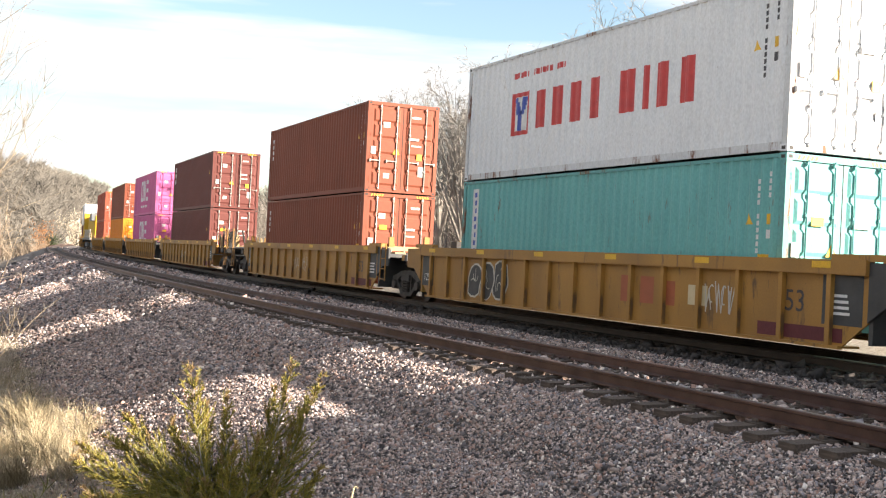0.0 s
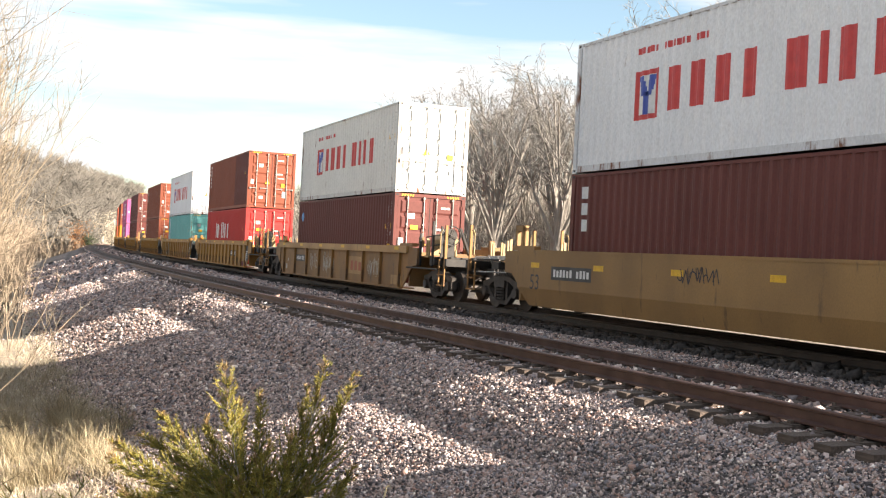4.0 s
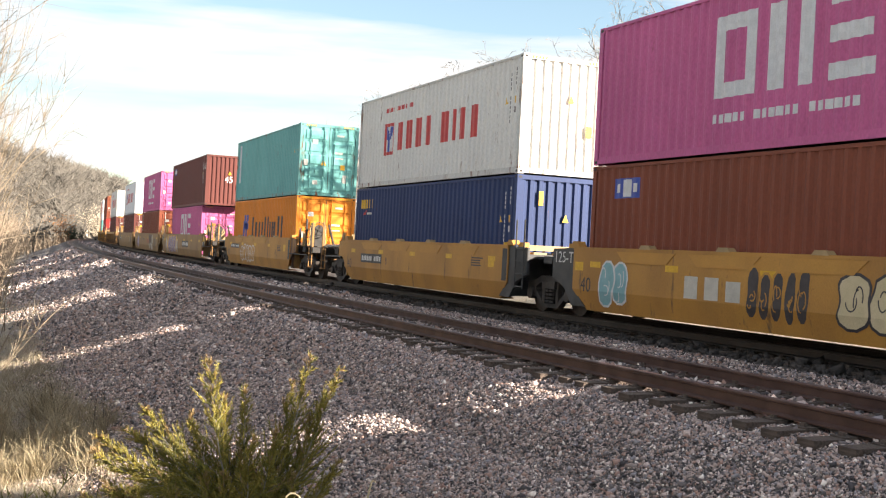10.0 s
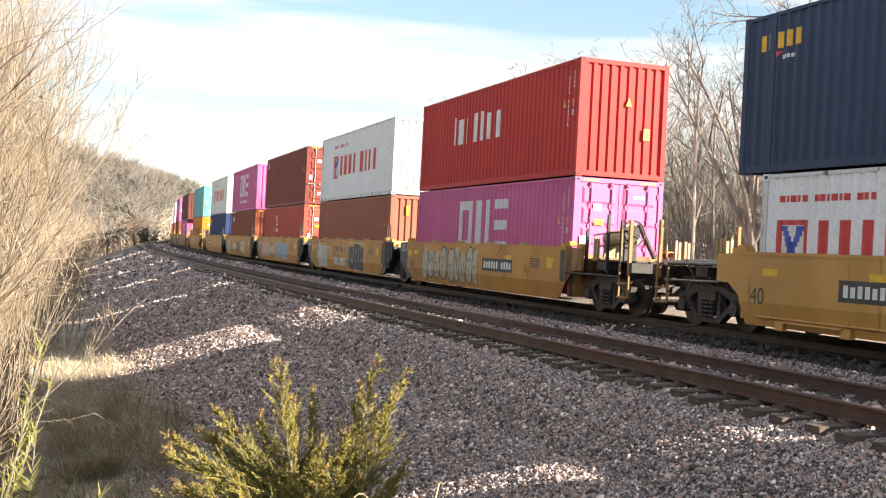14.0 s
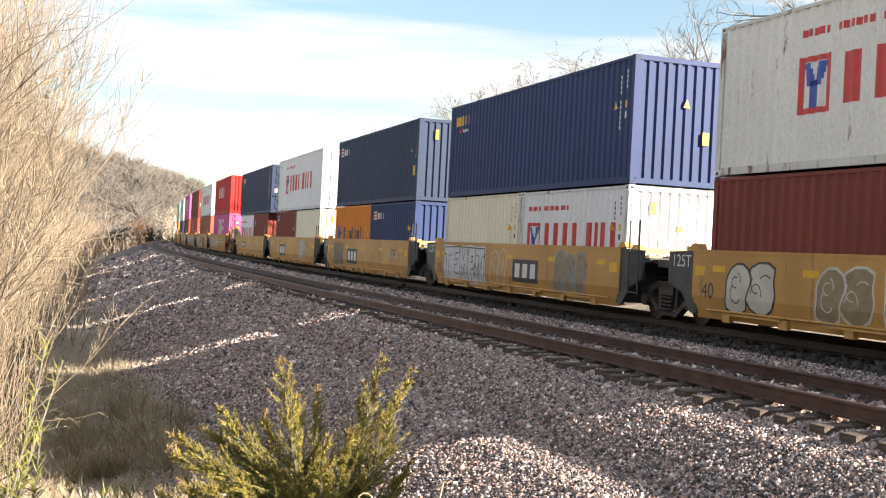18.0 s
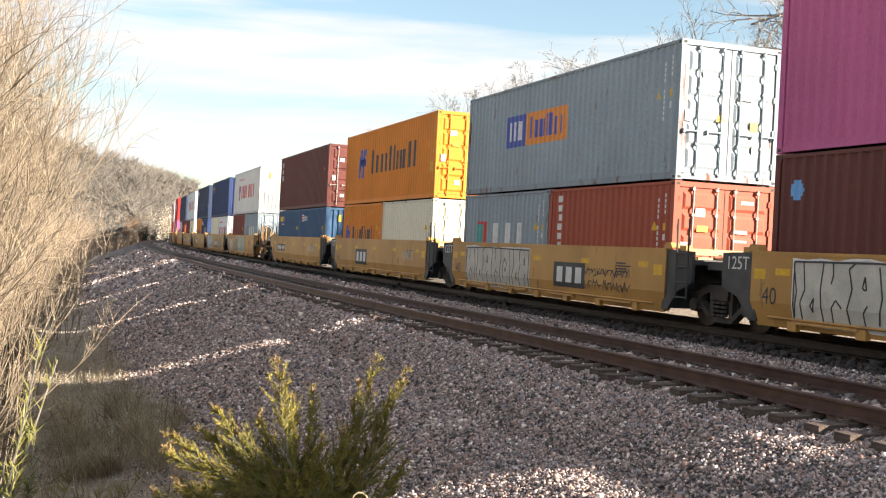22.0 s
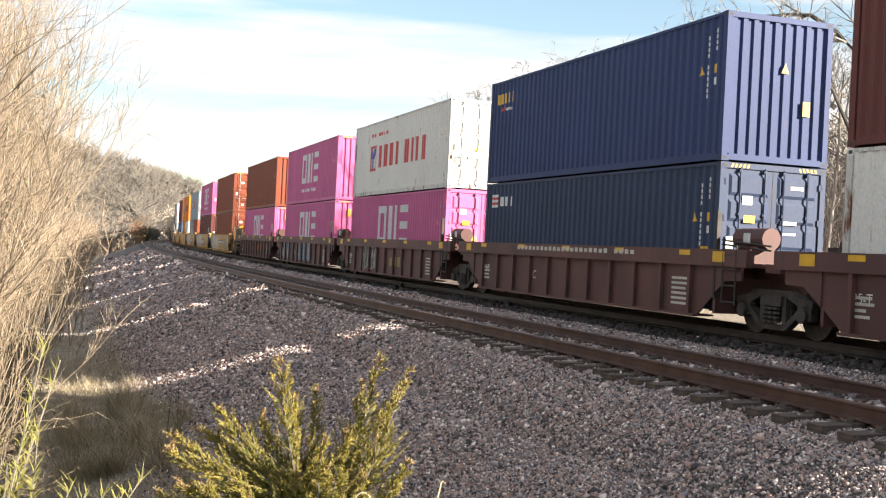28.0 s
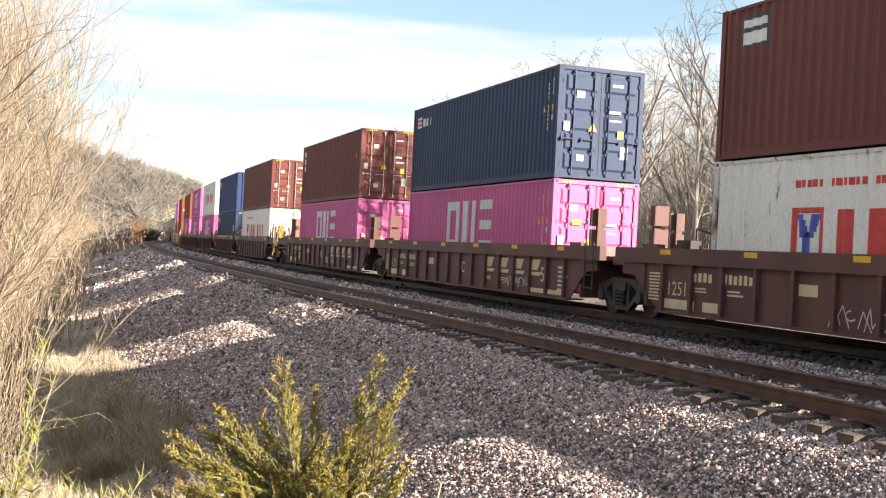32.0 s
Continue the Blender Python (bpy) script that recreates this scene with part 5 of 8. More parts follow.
ON_SIDE = Matrix(((-1, 0, 0, 0), (0, 0, 1, 0), (0, 1, 0, 0), (0, 0, 0, 1)))
ON_REAR = Matrix(((0, 0, -1, 0), (-1, 0, 0, 0), (0, 1, 0, 0), (0, 0, 0, 1)))


def skin(z, ribbed):
    """How far out the painted sheet of a well car stands at height z."""
    w = 1.47
    return w - 0.07 if ribbed else w - (0.09 * (0.62 - z) / 0.42 if z < 0.62 else 0)


def lettering(ob, body, size, x, z, ribbed, material):
    return part("lettering", text_mesh(body, size), material, ob, at=Matrix.Translation((x, skin(z, ribbed) + 0.004, z)) @ ON_SIDE)


def plate(ob, name, material, x0, x1, z0, z1, ribbed, lift=0.003):
    bm = bmesh.new()
    zs = [z0] + ([0.62] if z0 < 0.62 < z1 else []) + [z1]
    rows = [(bm.verts.new((x0, skin(z, ribbed) + lift, z)), bm.verts.new((x1, skin(z, ribbed) + lift, z))) for z in zs]
    for a, b in zip(rows, rows[1:]):
        bm.faces.new((a[0], a[1], b[1], b[0]))
    return part(name, bm, material, ob)


def bars(ob, name, material, x0, x1, z0, z1, n, ribbed, lift=0.006):
    """A row of letters that cannot be read, as upright bars."""
    w = (x1 - x0) / n
    for i in range(n):
        if i == 4 and n > 7:
            continue
        a, b = x0 + (i + 0.14) * w, x0 + (i + 0.8) * w
        zt = z1 if i % 3 else z1 - (z1 - z0) * 0.12
        bm = bmesh.new()
        v = [bm.verts.new((x, skin((z0 + z1) / 2, ribbed) + lift, z)) for x, z in ((a, z0), (b, z0), (b, zt), (a, zt))]
        bm.faces.new(v)
        part(name, bm, material, ob)


def lines_of_text(ob, material, x0, x1, z0, z1, n, ribbed, seed):
    rng = random.Random(seed)
    h = (z1 - z0) / n
    for i in range(n):
        bm = bmesh.new()
        e = x0 + (x1 - x0) * rng.uniform(0.1, 0.45)
        y = skin(z0 + i * h, ribbed) + 0.004
        v = [bm.verts.new(p) for p in ((e, y, z0 + i * h), (x1, y, z0 + i * h), (x1, y, z0 + (i + 0.5) * h), (e, y, z0 + (i + 0.5) * h))]
        bm.faces.new(v)
        part("stencil_line", bm, material, ob)


def blot(bm, cx, cz, rx, rz, lift, ribbed, ph, lean=0.0):
    """One rounded squarish plain shape on the car's side, following the bend of the sheet."""
    lo, hi = max(cz - rz, 0.29), min(cz + rz, 1.43 if not ribbed else 1.29)
    zs = sorted([lo + (hi - lo) * i / 10 for i in range(11)] + ([0.62] if lo < 0.62 < hi else []))
    rows = []
    for z in zs:
        u = 2 * (z - lo) / (hi - lo) - 1
        half_w = rx * max(0.02, 1 - abs(u) ** 3.2) ** 0.3
        mid = cx - lean * (z - cz) + 0.08 * rx * math.sin(2.5 * u + ph)
        half_w *= 1 + 0.09 * math.sin(5 * u + 2 * ph)
        rows.append([bm.verts.new((x, skin(z, ribbed) + lift, z)) for x in (mid - half_w, mid + half_w)])
    for p, q in zip(rows, rows[1:]):
        bm.faces.new((p[0], p[1], q[1], q[0]))


def stroke(bm, pts, wide, lift, ribbed):
    split = []
    for (xa, za), (xb, zb) in zip(pts, pts[1:]):
        split.append((xa, za))
        if (za - 0.62) * (zb - 0.62) < 0:
            f = (0.62 - za) / (zb - za)
            split.append((xa + (xb - xa) * f, 0.62))
    pts = split + [pts[-1]]
    for (xa, za), (xb, zb) in zip(pts, pts[1:]):
        d = math.hypot(xb - xa, zb - za) or 1.0
        nx, nz = -(zb - za) / d * wide, (xb - xa) / d * wide
        q = []
        for x, z in ((xa + nx, za + nz), (xa - nx, za - nz), (xb - nx, zb - nz), (xb + nx, zb + nz)):
            z = min(max(z, 0.3), 1.42 if not ribbed else 1.29)
            q.append(bm.verts.new((x, skin(z, ribbed) + lift, z)))
        bm.faces.new(q)


def arc(cx, cz, rx, rz, a0, span, n=7):
    return [(cx + rx * math.cos(a0 + span * i / n), cz + rz * math.sin(a0 + span * i / n)) for i in range(n + 1)]


def tag(ob, x0, x1, z0, z1, n, fill, edge, ribbed, seed, lean=0.1):
    """Sprayed scrawl: a row of n overlapping rounded shapes with a rim, and curved strokes in them."""
    rng = random.Random(seed)
    n = max(n, round(1.7 * n))
    step = (x1 - x0) / n
    shapes = [(x0 + (i + 0.5) * step + rng.uniform(-0.06, 0.06) * step, (z0 + z1) / 2 + rng.uniform(-0.04, 0.04), step * rng.uniform(0.5, 0.6), (z1 - z0) * rng.uniform(0.42, 0.5), rng.uniform(0, 6)) for i in range(n)]
    for layer, mat, rim, lift in (("tag_rim", edge, 0.0, 0.004), ("tag_fill", fill, 0.045, 0.006)):
        for i, (cx, cz, rx, rz, ph) in enumerate(shapes):
            bm = bmesh.new()
            blot(bm, cx, cz, rx - rim, rz - rim, lift + 0.0025 * i, ribbed, ph, lean)
            part(layer, bm, mat, ob)
    bm = bmesh.new()
    for i, (cx, cz, rx, rz, ph) in enumerate(shapes):
        for k in range(3):
            stroke(bm, arc(cx + rng.uniform(-0.35, 0.35) * rx, cz + rng.uniform(-0.4, 0.4) * rz, rx * rng.uniform(0.2, 0.5), rz * rng.uniform(0.2, 0.5), rng.uniform(0, 6.3), rng.uniform(1.8, 4.5)), 0.012, 0.0078 + 0.0025 * i, ribbed)
    part("tag_stroke", bm, edge, ob)["kind"] = "stuff"


def burner(ob, x0, x1, z0, z1, n, fill, edge, halo, ribbed, seed):
    """A large sprayed piece: thick leaning bars in pairs, rimmed, on a cloudy ground."""
    rng = random.Random(seed)
    step = (x1 - x0) / n
    for i in range(n + 1):
        bm = bmesh.new()
        blot(bm, x0 + i * step, (z0 + z1) / 2 + 0.05, step * 0.66, (z1 - z0) * 0.5, 0.003 + 0.0006 * i, ribbed, i, 0.0)
        part("spray_cloud", bm, halo, ob)
    for i in range(n):
        c = x0 + (i + 0.5) * step
        zm = z0 + (z1 - z0) * rng.uniform(0.4, 0.6)
        lines = [[(c - step * 0.28, z0), (c - step * rng.uniform(0.1, 0.3), z1)], [(c + step * 0.3, z0 + rng.uniform(0, 0.1)), (c + step * rng.uniform(0.05, 0.3), z1 - rng.uniform(0, 0.15))]]
        lines[i % 2].insert(1, (lines[i % 2][0][0] + rng.uniform(-0.2, 0.2) * step, zm))
        for name, mat, wide, lift in (("spray_rim", edge, 0.125, 0.009), ("spray_fill", fill, 0.09, 0.0125)):
            for k, pts in enumerate(lines):
                bm = bmesh.new()
                stroke(bm, pts, wide, lift + 0.001 * k, ribbed)
                part(name, bm, mat, ob)


def scribble(ob, x0, x1, z0, z1, n, mat, ribbed, seed, wide=0.013):
    """Quick sprayed line that nobody could read: crossing zigzags, ticks and half loops in a row."""
    rng = random.Random(seed)
    bm = bmesh.new()
    w = (x1 - x0) / n
    zm, h = (z0 + z1) / 2, (z1 - z0) / 2
    for i in range(n):
        cx = x0 + (i + 0.5) * w
        if i % 3 == 2:
            pts = arc(cx, zm + rng.uniform(-0.3, 0.3) * h, w * rng.uniform(0.5, 0.9), h * rng.uniform(0.3, 0.6), rng.uniform(0, 6.3), rng.uniform(2.5, 4.5))
        else:
            up = rng.choice((-1, 1))
            pts = [(cx + rng.uniform(-0.3, 0.3) * w + (k - 1.5) * 0.55 * w, zm + up * (-1) ** k * h * rng.uniform(0.45, 1.0)) for k in range(rng.choice((3, 4)))]
        stroke(bm, pts, wide, 0.005 + 0.0008 * (i % 4), ribbed)
    ob_ = part("scrawl", bm, mat, ob)
    ob_["kind"] = "stuff"
    return ob_


# outlines of broad block shapes, in their own square, read from the nose of the car backwards
BLOCKS = {"bar": (((0.0, 0.8), (0.3, 0.76), (0.34, 0.0)), ((0.66, 0.0), (0.68, 0.72), (1.0, 0.78))), "comb": (((0.95, 0.84), (0.4, 0.8), (0.42, 0.62), (0.75, 0.66), (0.72, 0.5), (0.4, 0.46), (0.42, 0.26), (0.98, 0.22)), ((1.0, 1.0), (1.0, 0.84))),
          "peak": (((0.0, 1.0), (0.06, 0.0)), ((0.28, 0.0), (0.3, 0.5), (0.5, 0.2), (0.68, 0.55), (0.7, 0.0)), ((0.32, 0.96), (0.5, 0.62), (0.68, 0.96)), ((0.98, 1.0), (0.95, 0.0))), "flag": (((0.05, 1.0), (0.1, 0.0)), ((0.42, 0.0), (0.42, 0.38), (0.85, 0.42), (0.98, 0.7), (0.9, 1.0)), ((0.4, 0.74), (0.64, 0.76), (0.64, 0.6), (0.4, 0.58), (0.4, 0.74))),
          "fold": (((0.0, 0.1), (0.1, 0.5), (-0.04, 0.95)), ((0.35, 0.0), (0.3, 0.35), (0.45, 0.55), (0.38, 1.0)), ((0.7, 0.3), (0.78, 0.2), (0.82, 0.42), (0.7, 0.3))), "bulge": (((0.05, 0.0), (-0.06, 0.3), (0.1, 0.6), (-0.02, 0.9), (0.2, 1.0)), ((0.5, 0.62), (0.56, 0.8), (0.62, 0.6), (0.5, 0.62)), ((0.6, 0.0), (0.55, 0.25), (0.68, 0.38))),
          "swirl": (((0.0, 1.0), (0.08, 0.7), (-0.05, 0.4), (0.06, 0.0)), ((0.4, 0.2), (0.3, 0.5), (0.5, 0.75), (0.75, 0.6), (0.62, 0.4), (0.5, 0.5)), ((0.6, 0.12), (0.8, 0.05))), "crease": (((0.1, 1.0), (0.0, 0.55), (0.12, 0.0)), ((0.45, 1.0), (0.5, 0.8), (0.42, 0.66)), ((0.5, 0.0), (0.46, 0.3), (0.6, 0.42), (0.85, 0.3))),
          "stem": (((0.2, 0.05), (0.3, 0.5), (0.2, 0.95)), ((0.5, 0.2), (0.62, 0.5), (0.5, 0.85)), ((0.8, 0.1), (0.75, 0.6)))}


def block_piece(ob, x0, x1, z0, z1, shapes, fill, edge, rim, ribbed, seed):
    """A broad sprayed piece: one pale field with a ragged rim, block outlines drawn over it."""
    rng = random.Random(seed)
    ups, downs = [rng.uniform(-0.05, 0.02) for _ in range(14)], [rng.uniform(-0.02, 0.05) for _ in range(14)]
    for name, mat, grow_, lift in (("spray_rim", rim, 0.035, 0.004), ("spray_field", fill, 0.0, 0.0055)):
        bm = bmesh.new()
        cols = []
        for i in range(14):
            x = x0 - grow_ + (x1 - x0 + 2 * grow_) * i / 13
            lo, hi = max(0.275, z0 + downs[i] - grow_), min(1.44, z1 + ups[i] + grow_)
            cols.append([bm.verts.new((x, skin(z, ribbed) + lift, z)) for z in (lo, max(lo + 0.01, 0.62), hi)])
        for a, b in zip(cols, cols[1:]):
            for k in (0, 1):
                bm.faces.new((a[k], b[k], b[k + 1], a[k + 1]))
        part(name, bm, mat, ob)
    w = (x1 - x0) / len(shapes)
    for i, g in enumerate(shapes):
        bm = bmesh.new()
        for pts in BLOCKS[g]:
            stroke(bm, [(x1 - (i + 0.04 + 0.92 * u + rng.uniform(-0.02, 0.02)) * w, z0 + (z1 - z0) * (0.02 + 0.96 * v)) for u, v in pts], 0.017, 0.008 + 0.0006 * i, ribbed)
        part("spray_outline", bm, edge, ob)
    frame_ = [(x1 - 0.02, z0 + 0.1), (x1 - 0.03, z1 - 0.04), (x1 - (x1 - x0) * 0.4, z1 - 0.02), (x0 + 0.02, z1 - 0.05), (x0 + 0.04, z0 + 0.04)]
    bm = bmesh.new()
    stroke(bm, frame_, 0.017, 0.0135, ribbed)
    part("spray_outline", bm, edge, ob)


SILVER = surface("silver_spray", (0.46, 0.475, 0.5), (0.6, 0.615, 0.64), 0.55, 3, stretch=(1, 1, 6))
GREYSPRAY = surface("thin_grey_spray", (0.2, 0.15, 0.09), (0.3, 0.22, 0.12), 0.6, 5)
SPRAYBLUE = surface("dull_blue_spray", (0.1, 0.2, 0.27), (0.16, 0.28, 0.35), 0.6, 4)
PALE = surface("pale_spray", (0.42, 0.4, 0.35), (0.55, 0.52, 0.45), 0.6, 3)
PLUMSPRAY = surface("dark_brown_spray", (0.05, 0.025, 0.02), (0.09, 0.045, 0.035), 0.6, 3)
CREAMPALE = surface("pale_cream_spray", (0.36, 0.31, 0.22), (0.48, 0.42, 0.31), 0.6, 3)
CREAMY = surface("cream_spray", (0.5, 0.42, 0.25), (0.6, 0.5, 0.32), 0.6, 3)
GREENISH = surface("green_spray", (0.3, 0.36, 0.27), (0.45, 0.48, 0.4), 0.6, 3)
FADERED = surface("faded_red", (0.3, 0.08, 0.03), (0.38, 0.1, 0.045), 0.6, 3)


def board(ob, x0, x1, z0, z1, ribbed, n=11):
    """Dark board with a white running number, as bars."""
    plate(ob, "number_board", SOOT, x0, x1, z0, z1, ribbed)
    bars(ob, "board_number", W_MARK, x0 + 0.08, x1 - 0.08, z0 + (z1 - z0) * 0.22, z1 - (z1 - z0) * 0.22, n, ribbed)


def emblem_board(ob, x0, x1, z0, z1):
    """Dark board with three pale blocks."""
    plate(ob, "emblem_board", SOOT, x0, x1, z0, z1, False)
    w = (x1 - x0)
    for k in range(3):
        a = x0 + w * (0.08 + 0.3 * k)
        plate(ob, "emblem_block", W_MARK, a + w * 0.02, a + w * 0.21, z0 + (z1 - z0) * 0.2, z1 - (z1 - z0) * 0.18, False, 0.006)


def car_marks(ob, kind, i):
    half, tx, ex, col, ribbed = well_kind(kind)
    r = ribbed
    if i < 3:                                         # too far off for markings
        return
    if joined_in_front(i) and kind in ("smooth40", "lip40", "smooth53"):
        part("lettering", text_mesh({"lip40": "125T", "smooth40": "125-T"}.get(kind, "125 T"), 0.34), W_MARK, ob, at=Matrix.Translation((half + 0.47, 1.4425 if kind != "smooth53" else 1.449, 1.27)) @ ON_SIDE)
        if kind == "smooth53":
            b = bmesh.new()
            box(b, half + 0.08, half + 0.85, 1.43, 1.445, 1.02, 1.44)
            part("end_panel", b, SOOT, ob)
        plate(ob, "yellow_square", Y_MARK, half - 0.42, half - 0.08, 1.02, 1.2, r)
    if kind == "smooth53" and not TRAIN[i][3]:        # outer end: reflector over a small dark board
        for nm, m, x0, z0, x1, z1 in (("yellow_square", Y_MARK, 0.22, 1.16, 0.66, 1.42), ("small_board", SOOT, 0.2, 0.86, 0.62, 1.12), ("white_label", LABEL, 0.02, 0.92, 0.12, 1.1)):
            b = bmesh.new()
            box(b, -half - x1, -half - x0, 1.437, 1.442, z0, z1)
            part(nm, b, m, ob)
    if kind == "smooth40":
        lettering(ob, "ABCDE"[(i - 11) % 5] if i != 12 else "B", 0.3, 2.2 if i == 12 else -3.9, 0.88, r, K_MARK)
    elif kind == "smooth53" and i != 10:
        lines_of_text(ob, K_MARK, -half + 1.2, -half + 2.6, 0.5, 1.15, 7, r, i + 3)
    if kind == "rib53":
        plate(ob, "end_panel", SOOT, -half + 0.12, -half + 0.95, 0.55, 1.29, r)
        lines_of_text(ob, W_MARK, -half + 0.2, -half + 0.75, 0.7, 1.05, 4, r, i)
        plate(ob, "lower_stripe", paint("plum", (0.12, 0.03, 0.035)), -half + 0.5, -half + 2.4, 0.29, 0.5, r, 0.006)
        lettering(ob, "53", 0.48, -half + 1.55, 0.85, r, K_MARK)
        plate(ob, "end_panel", SOOT, half - 0.85, half - 0.1, 0.5, 1.29, r)
        lettering(ob, "1251", 0.27, half - 0.48, 0.72, r, W_MARK)
        if i == 5:
            bars(ob, "faded_word", FADERED, -3.6, -1.6, 0.6, 1.1, 3, r, 0.003)
            tag(ob, 3.1, 5.1, 0.3, 1.25, 2, SOOT, PALE, r, 5)
            scribble(ob, -5.2, -4.4, 0.5, 1.1, 7, PALE, r, 6)
            plate(ob, "pale_patch", CREAMY, -3.9 - 0.55, -3.9, 0.65, 1.0, r)
        elif i == 6:
            board(ob, -4.7, -3.05, 0.72, 1.02, r)
            plate(ob, "framed_square", W_MARK, -half + 0.5, -half + 0.85, 0.55, 0.9, r, 0.008)
        else:
            scribble(ob, -1, 1.2, 0.5, 1.1, 9, PALE, r, i)
    elif kind == "rib48":
        board(ob, 4.1, 5.5, 0.78, 1.04, r)
        plate(ob, "white_label", LABEL, 6.95, 7.15, 0.42, 0.62, r)
        plate(ob, "white_label", LABEL, 6.72, 6.84, 0.75, 0.85, r)
        scribble(ob, 1.9, 3.2, 0.45, 1.15, 8, PALE, r, 31)
        scribble(ob, -0.1, 1.4, 0.4, 1.2, 11, PALE, r, 32)
        scribble(ob, -5.4, -4.2, 0.4, 1.1, 9, PALE, r, 33)
        plate(ob, "tan_field", RIBTAN, -3.6, -2.0, 0.5, 1.1, r)
        bars(ob, "faded_word", FADERED, -3.5, -2.15, 0.62, 0.95, 3, r)
        plate(ob, "tan_corner", RIBTAN, -half + 0.6, -half + 1.6, 0.31, 0.6, r)
    elif kind == "smooth53":
        lettering(ob, "53", 0.5, half - 0.9, 0.75, r, K_MARK)
        if i == 8:
            board(ob, 4.6, 6.4, 0.85, 1.15, r)
            scribble(ob, 0.2, 1.4, 0.95, 1.3, 9, K_MARK, r, 1)
            scribble(ob, -6.0, -4.6, 0.6, 1.2, 9, CREAMY, r, 2)
        elif i == 9:
            tag(ob, 5.2, 6.3, 0.35, 1.35, 1, P_MARK, W_MARK, r, 3)
            bars(ob, "faded_word", FADERED, -2.2, -0.6, 0.75, 1.1, 3, r)
            for k, (cx, cz, rx, rz, m) in enumerate(((-2.65, 1.08, 0.36, 0.34, PLUMSPRAY), (-2.75, 0.5, 0.36, 0.3, CREAMPALE), (-3.3, 1.08, 0.36, 0.34, PLUMSPRAY), (-3.4, 0.5, 0.36, 0.3, PLUMSPRAY), (-3.95, 1.1, 0.36, 0.32, PLUMSPRAY), (-4.05, 0.52, 0.4, 0.32, PALE), (-4.75, 1.08, 0.5, 0.34, CREAMPALE), (-4.75, 0.48, 0.42, 0.3, CREAMPALE))):
                for nm, mm, d, lift in (("tag_rim", K_MARK, 0.0, 0.004), ("tag_fill", m, 0.03, 0.006)):
                    bm = bmesh.new()
                    blot(bm, cx, cz, rx - d, rz - d, lift + 0.003 * k, r, k, 0.0)
                    part(nm, bm, mm, ob)
            scribble(ob, -4.9, -2.4, 0.8, 1.3, 6, W_MARK, r, 44)
            scribble(ob, 1.0, 2.6, 0.9, 1.25, 10, K_MARK, r, 5)
        else:
            burner(ob, 2.1, 5.6, 0.34, 1.38, 5, P_MARK, W_MARK, Y_MARK, r, 6)
            scribble(ob, 6.0, 6.7, 0.3, 1.35, 12, W_MARK, r, 7)
            scribble(ob, 1.3, 2.0, 0.3, 1.3, 9, W_MARK, r, 8)
            board(ob, -3.1, -0.6, 0.75, 1.12, r)
    elif kind in ("smooth40", "lip40"):
        lettering(ob, "40", 0.42, half - 0.55, 0.72, r, K_MARK)
        if kind == "smooth40":
            plate(ob, "end_panel", SOOT, -half + 0.04, -half + 0.3, 0.65, 1.42, r)
        e = 0.75 if kind == "smooth40" else 0.12
        plate(ob, "yellow_square", Y_MARK, -half + e, -half + e + 0.35, 0.95, 1.17, r)
        lines_of_text(ob, K_MARK, -half + 1.3, -half + 2.1, 0.95, 1.2, 4, r, i)
    if kind == "smooth40":
        if i == 11:
            board(ob, 3.4, 5.4, 0.95, 1.15, r)
            tag(ob, 0.2, 3.0, 0.35, 1.15, 3, YELLOW, W_MARK, r, 11)
        elif i == 12:
            board(ob, 2.6, 4.6, 0.8, 1.08, r)
        elif i == 13:
            tag(ob, 4.2, 5.2, 0.3, 1.3, 1, surface("cyan_spray", (0.15, 0.33, 0.36), (0.22, 0.42, 0.45), 0.6, 3), W_MARK, r, 12)
            bars(ob, "pale_word", PALE, 0.6, 2.4, 0.65, 1.05, 3, r)
            tag(ob, -1.0, 0.5, 0.35, 1.3, 3, K_MARK, YELLOW, r, 13)
            tag(ob, -3.6, -1.6, 0.3, 1.3, 2, CREAMY, K_MARK, r, 14)
        elif i == 14:
            tag(ob, 2.4, 4.8, 0.3, 1.3, 4, PALE, R_MARK, r, 15)
            bars(ob, "pale_word", PALE, 0.6, 2.1, 0.6, 1.0, 3, r)
            tag(ob, -3.4, 0.3, 0.3, 1.35, 5, T_MARK, PALE, r, 16)
        elif i == 15:
            block_piece(ob, 2.9, 4.9, 0.29, 1.42, ("bulge", "stem", "swirl"), PALE, K_MARK, PALE, r, 17)
            block_piece(ob, -3.4, -0.9, 0.29, 1.4, ("fold", "bulge", "crease"), SOOT, PALE, PALE, r, 19)
            plate(ob, "pale_word_field", PALE, -0.4, 1.7, 0.42, 0.72, r)
            scribble(ob, -0.2, 1.8, 0.95, 1.28, 7, K_MARK, r, 20, 0.022)
            scribble(ob, 0.6, 1.6, 0.5, 0.95, 4, K_MARK, r, 21, 0.022)
            scribble(ob, 2.3, 2.7, 0.75, 1.2, 4, PALE, r, 22)
        else:
            tag(ob, 2.3, 4.7, 0.28, 1.42, 2.4, CREAMPALE, K_MARK, r, 21)
            tag(ob, -0.5, 2.1, 0.28, 1.42, 3, CREAMPALE, K_MARK, r, 22)
            board(ob, -3.0, -0.8, 0.75, 1.1, r)
    elif kind == "lip40":
        j = i - 17
        if j in (0, 5, 9):
            board(ob, *{0: (1.6, 3.6), 5: (2.5, 4.6), 9: (-2.6, -0.1)}[j], 0.75, 1.1, r)
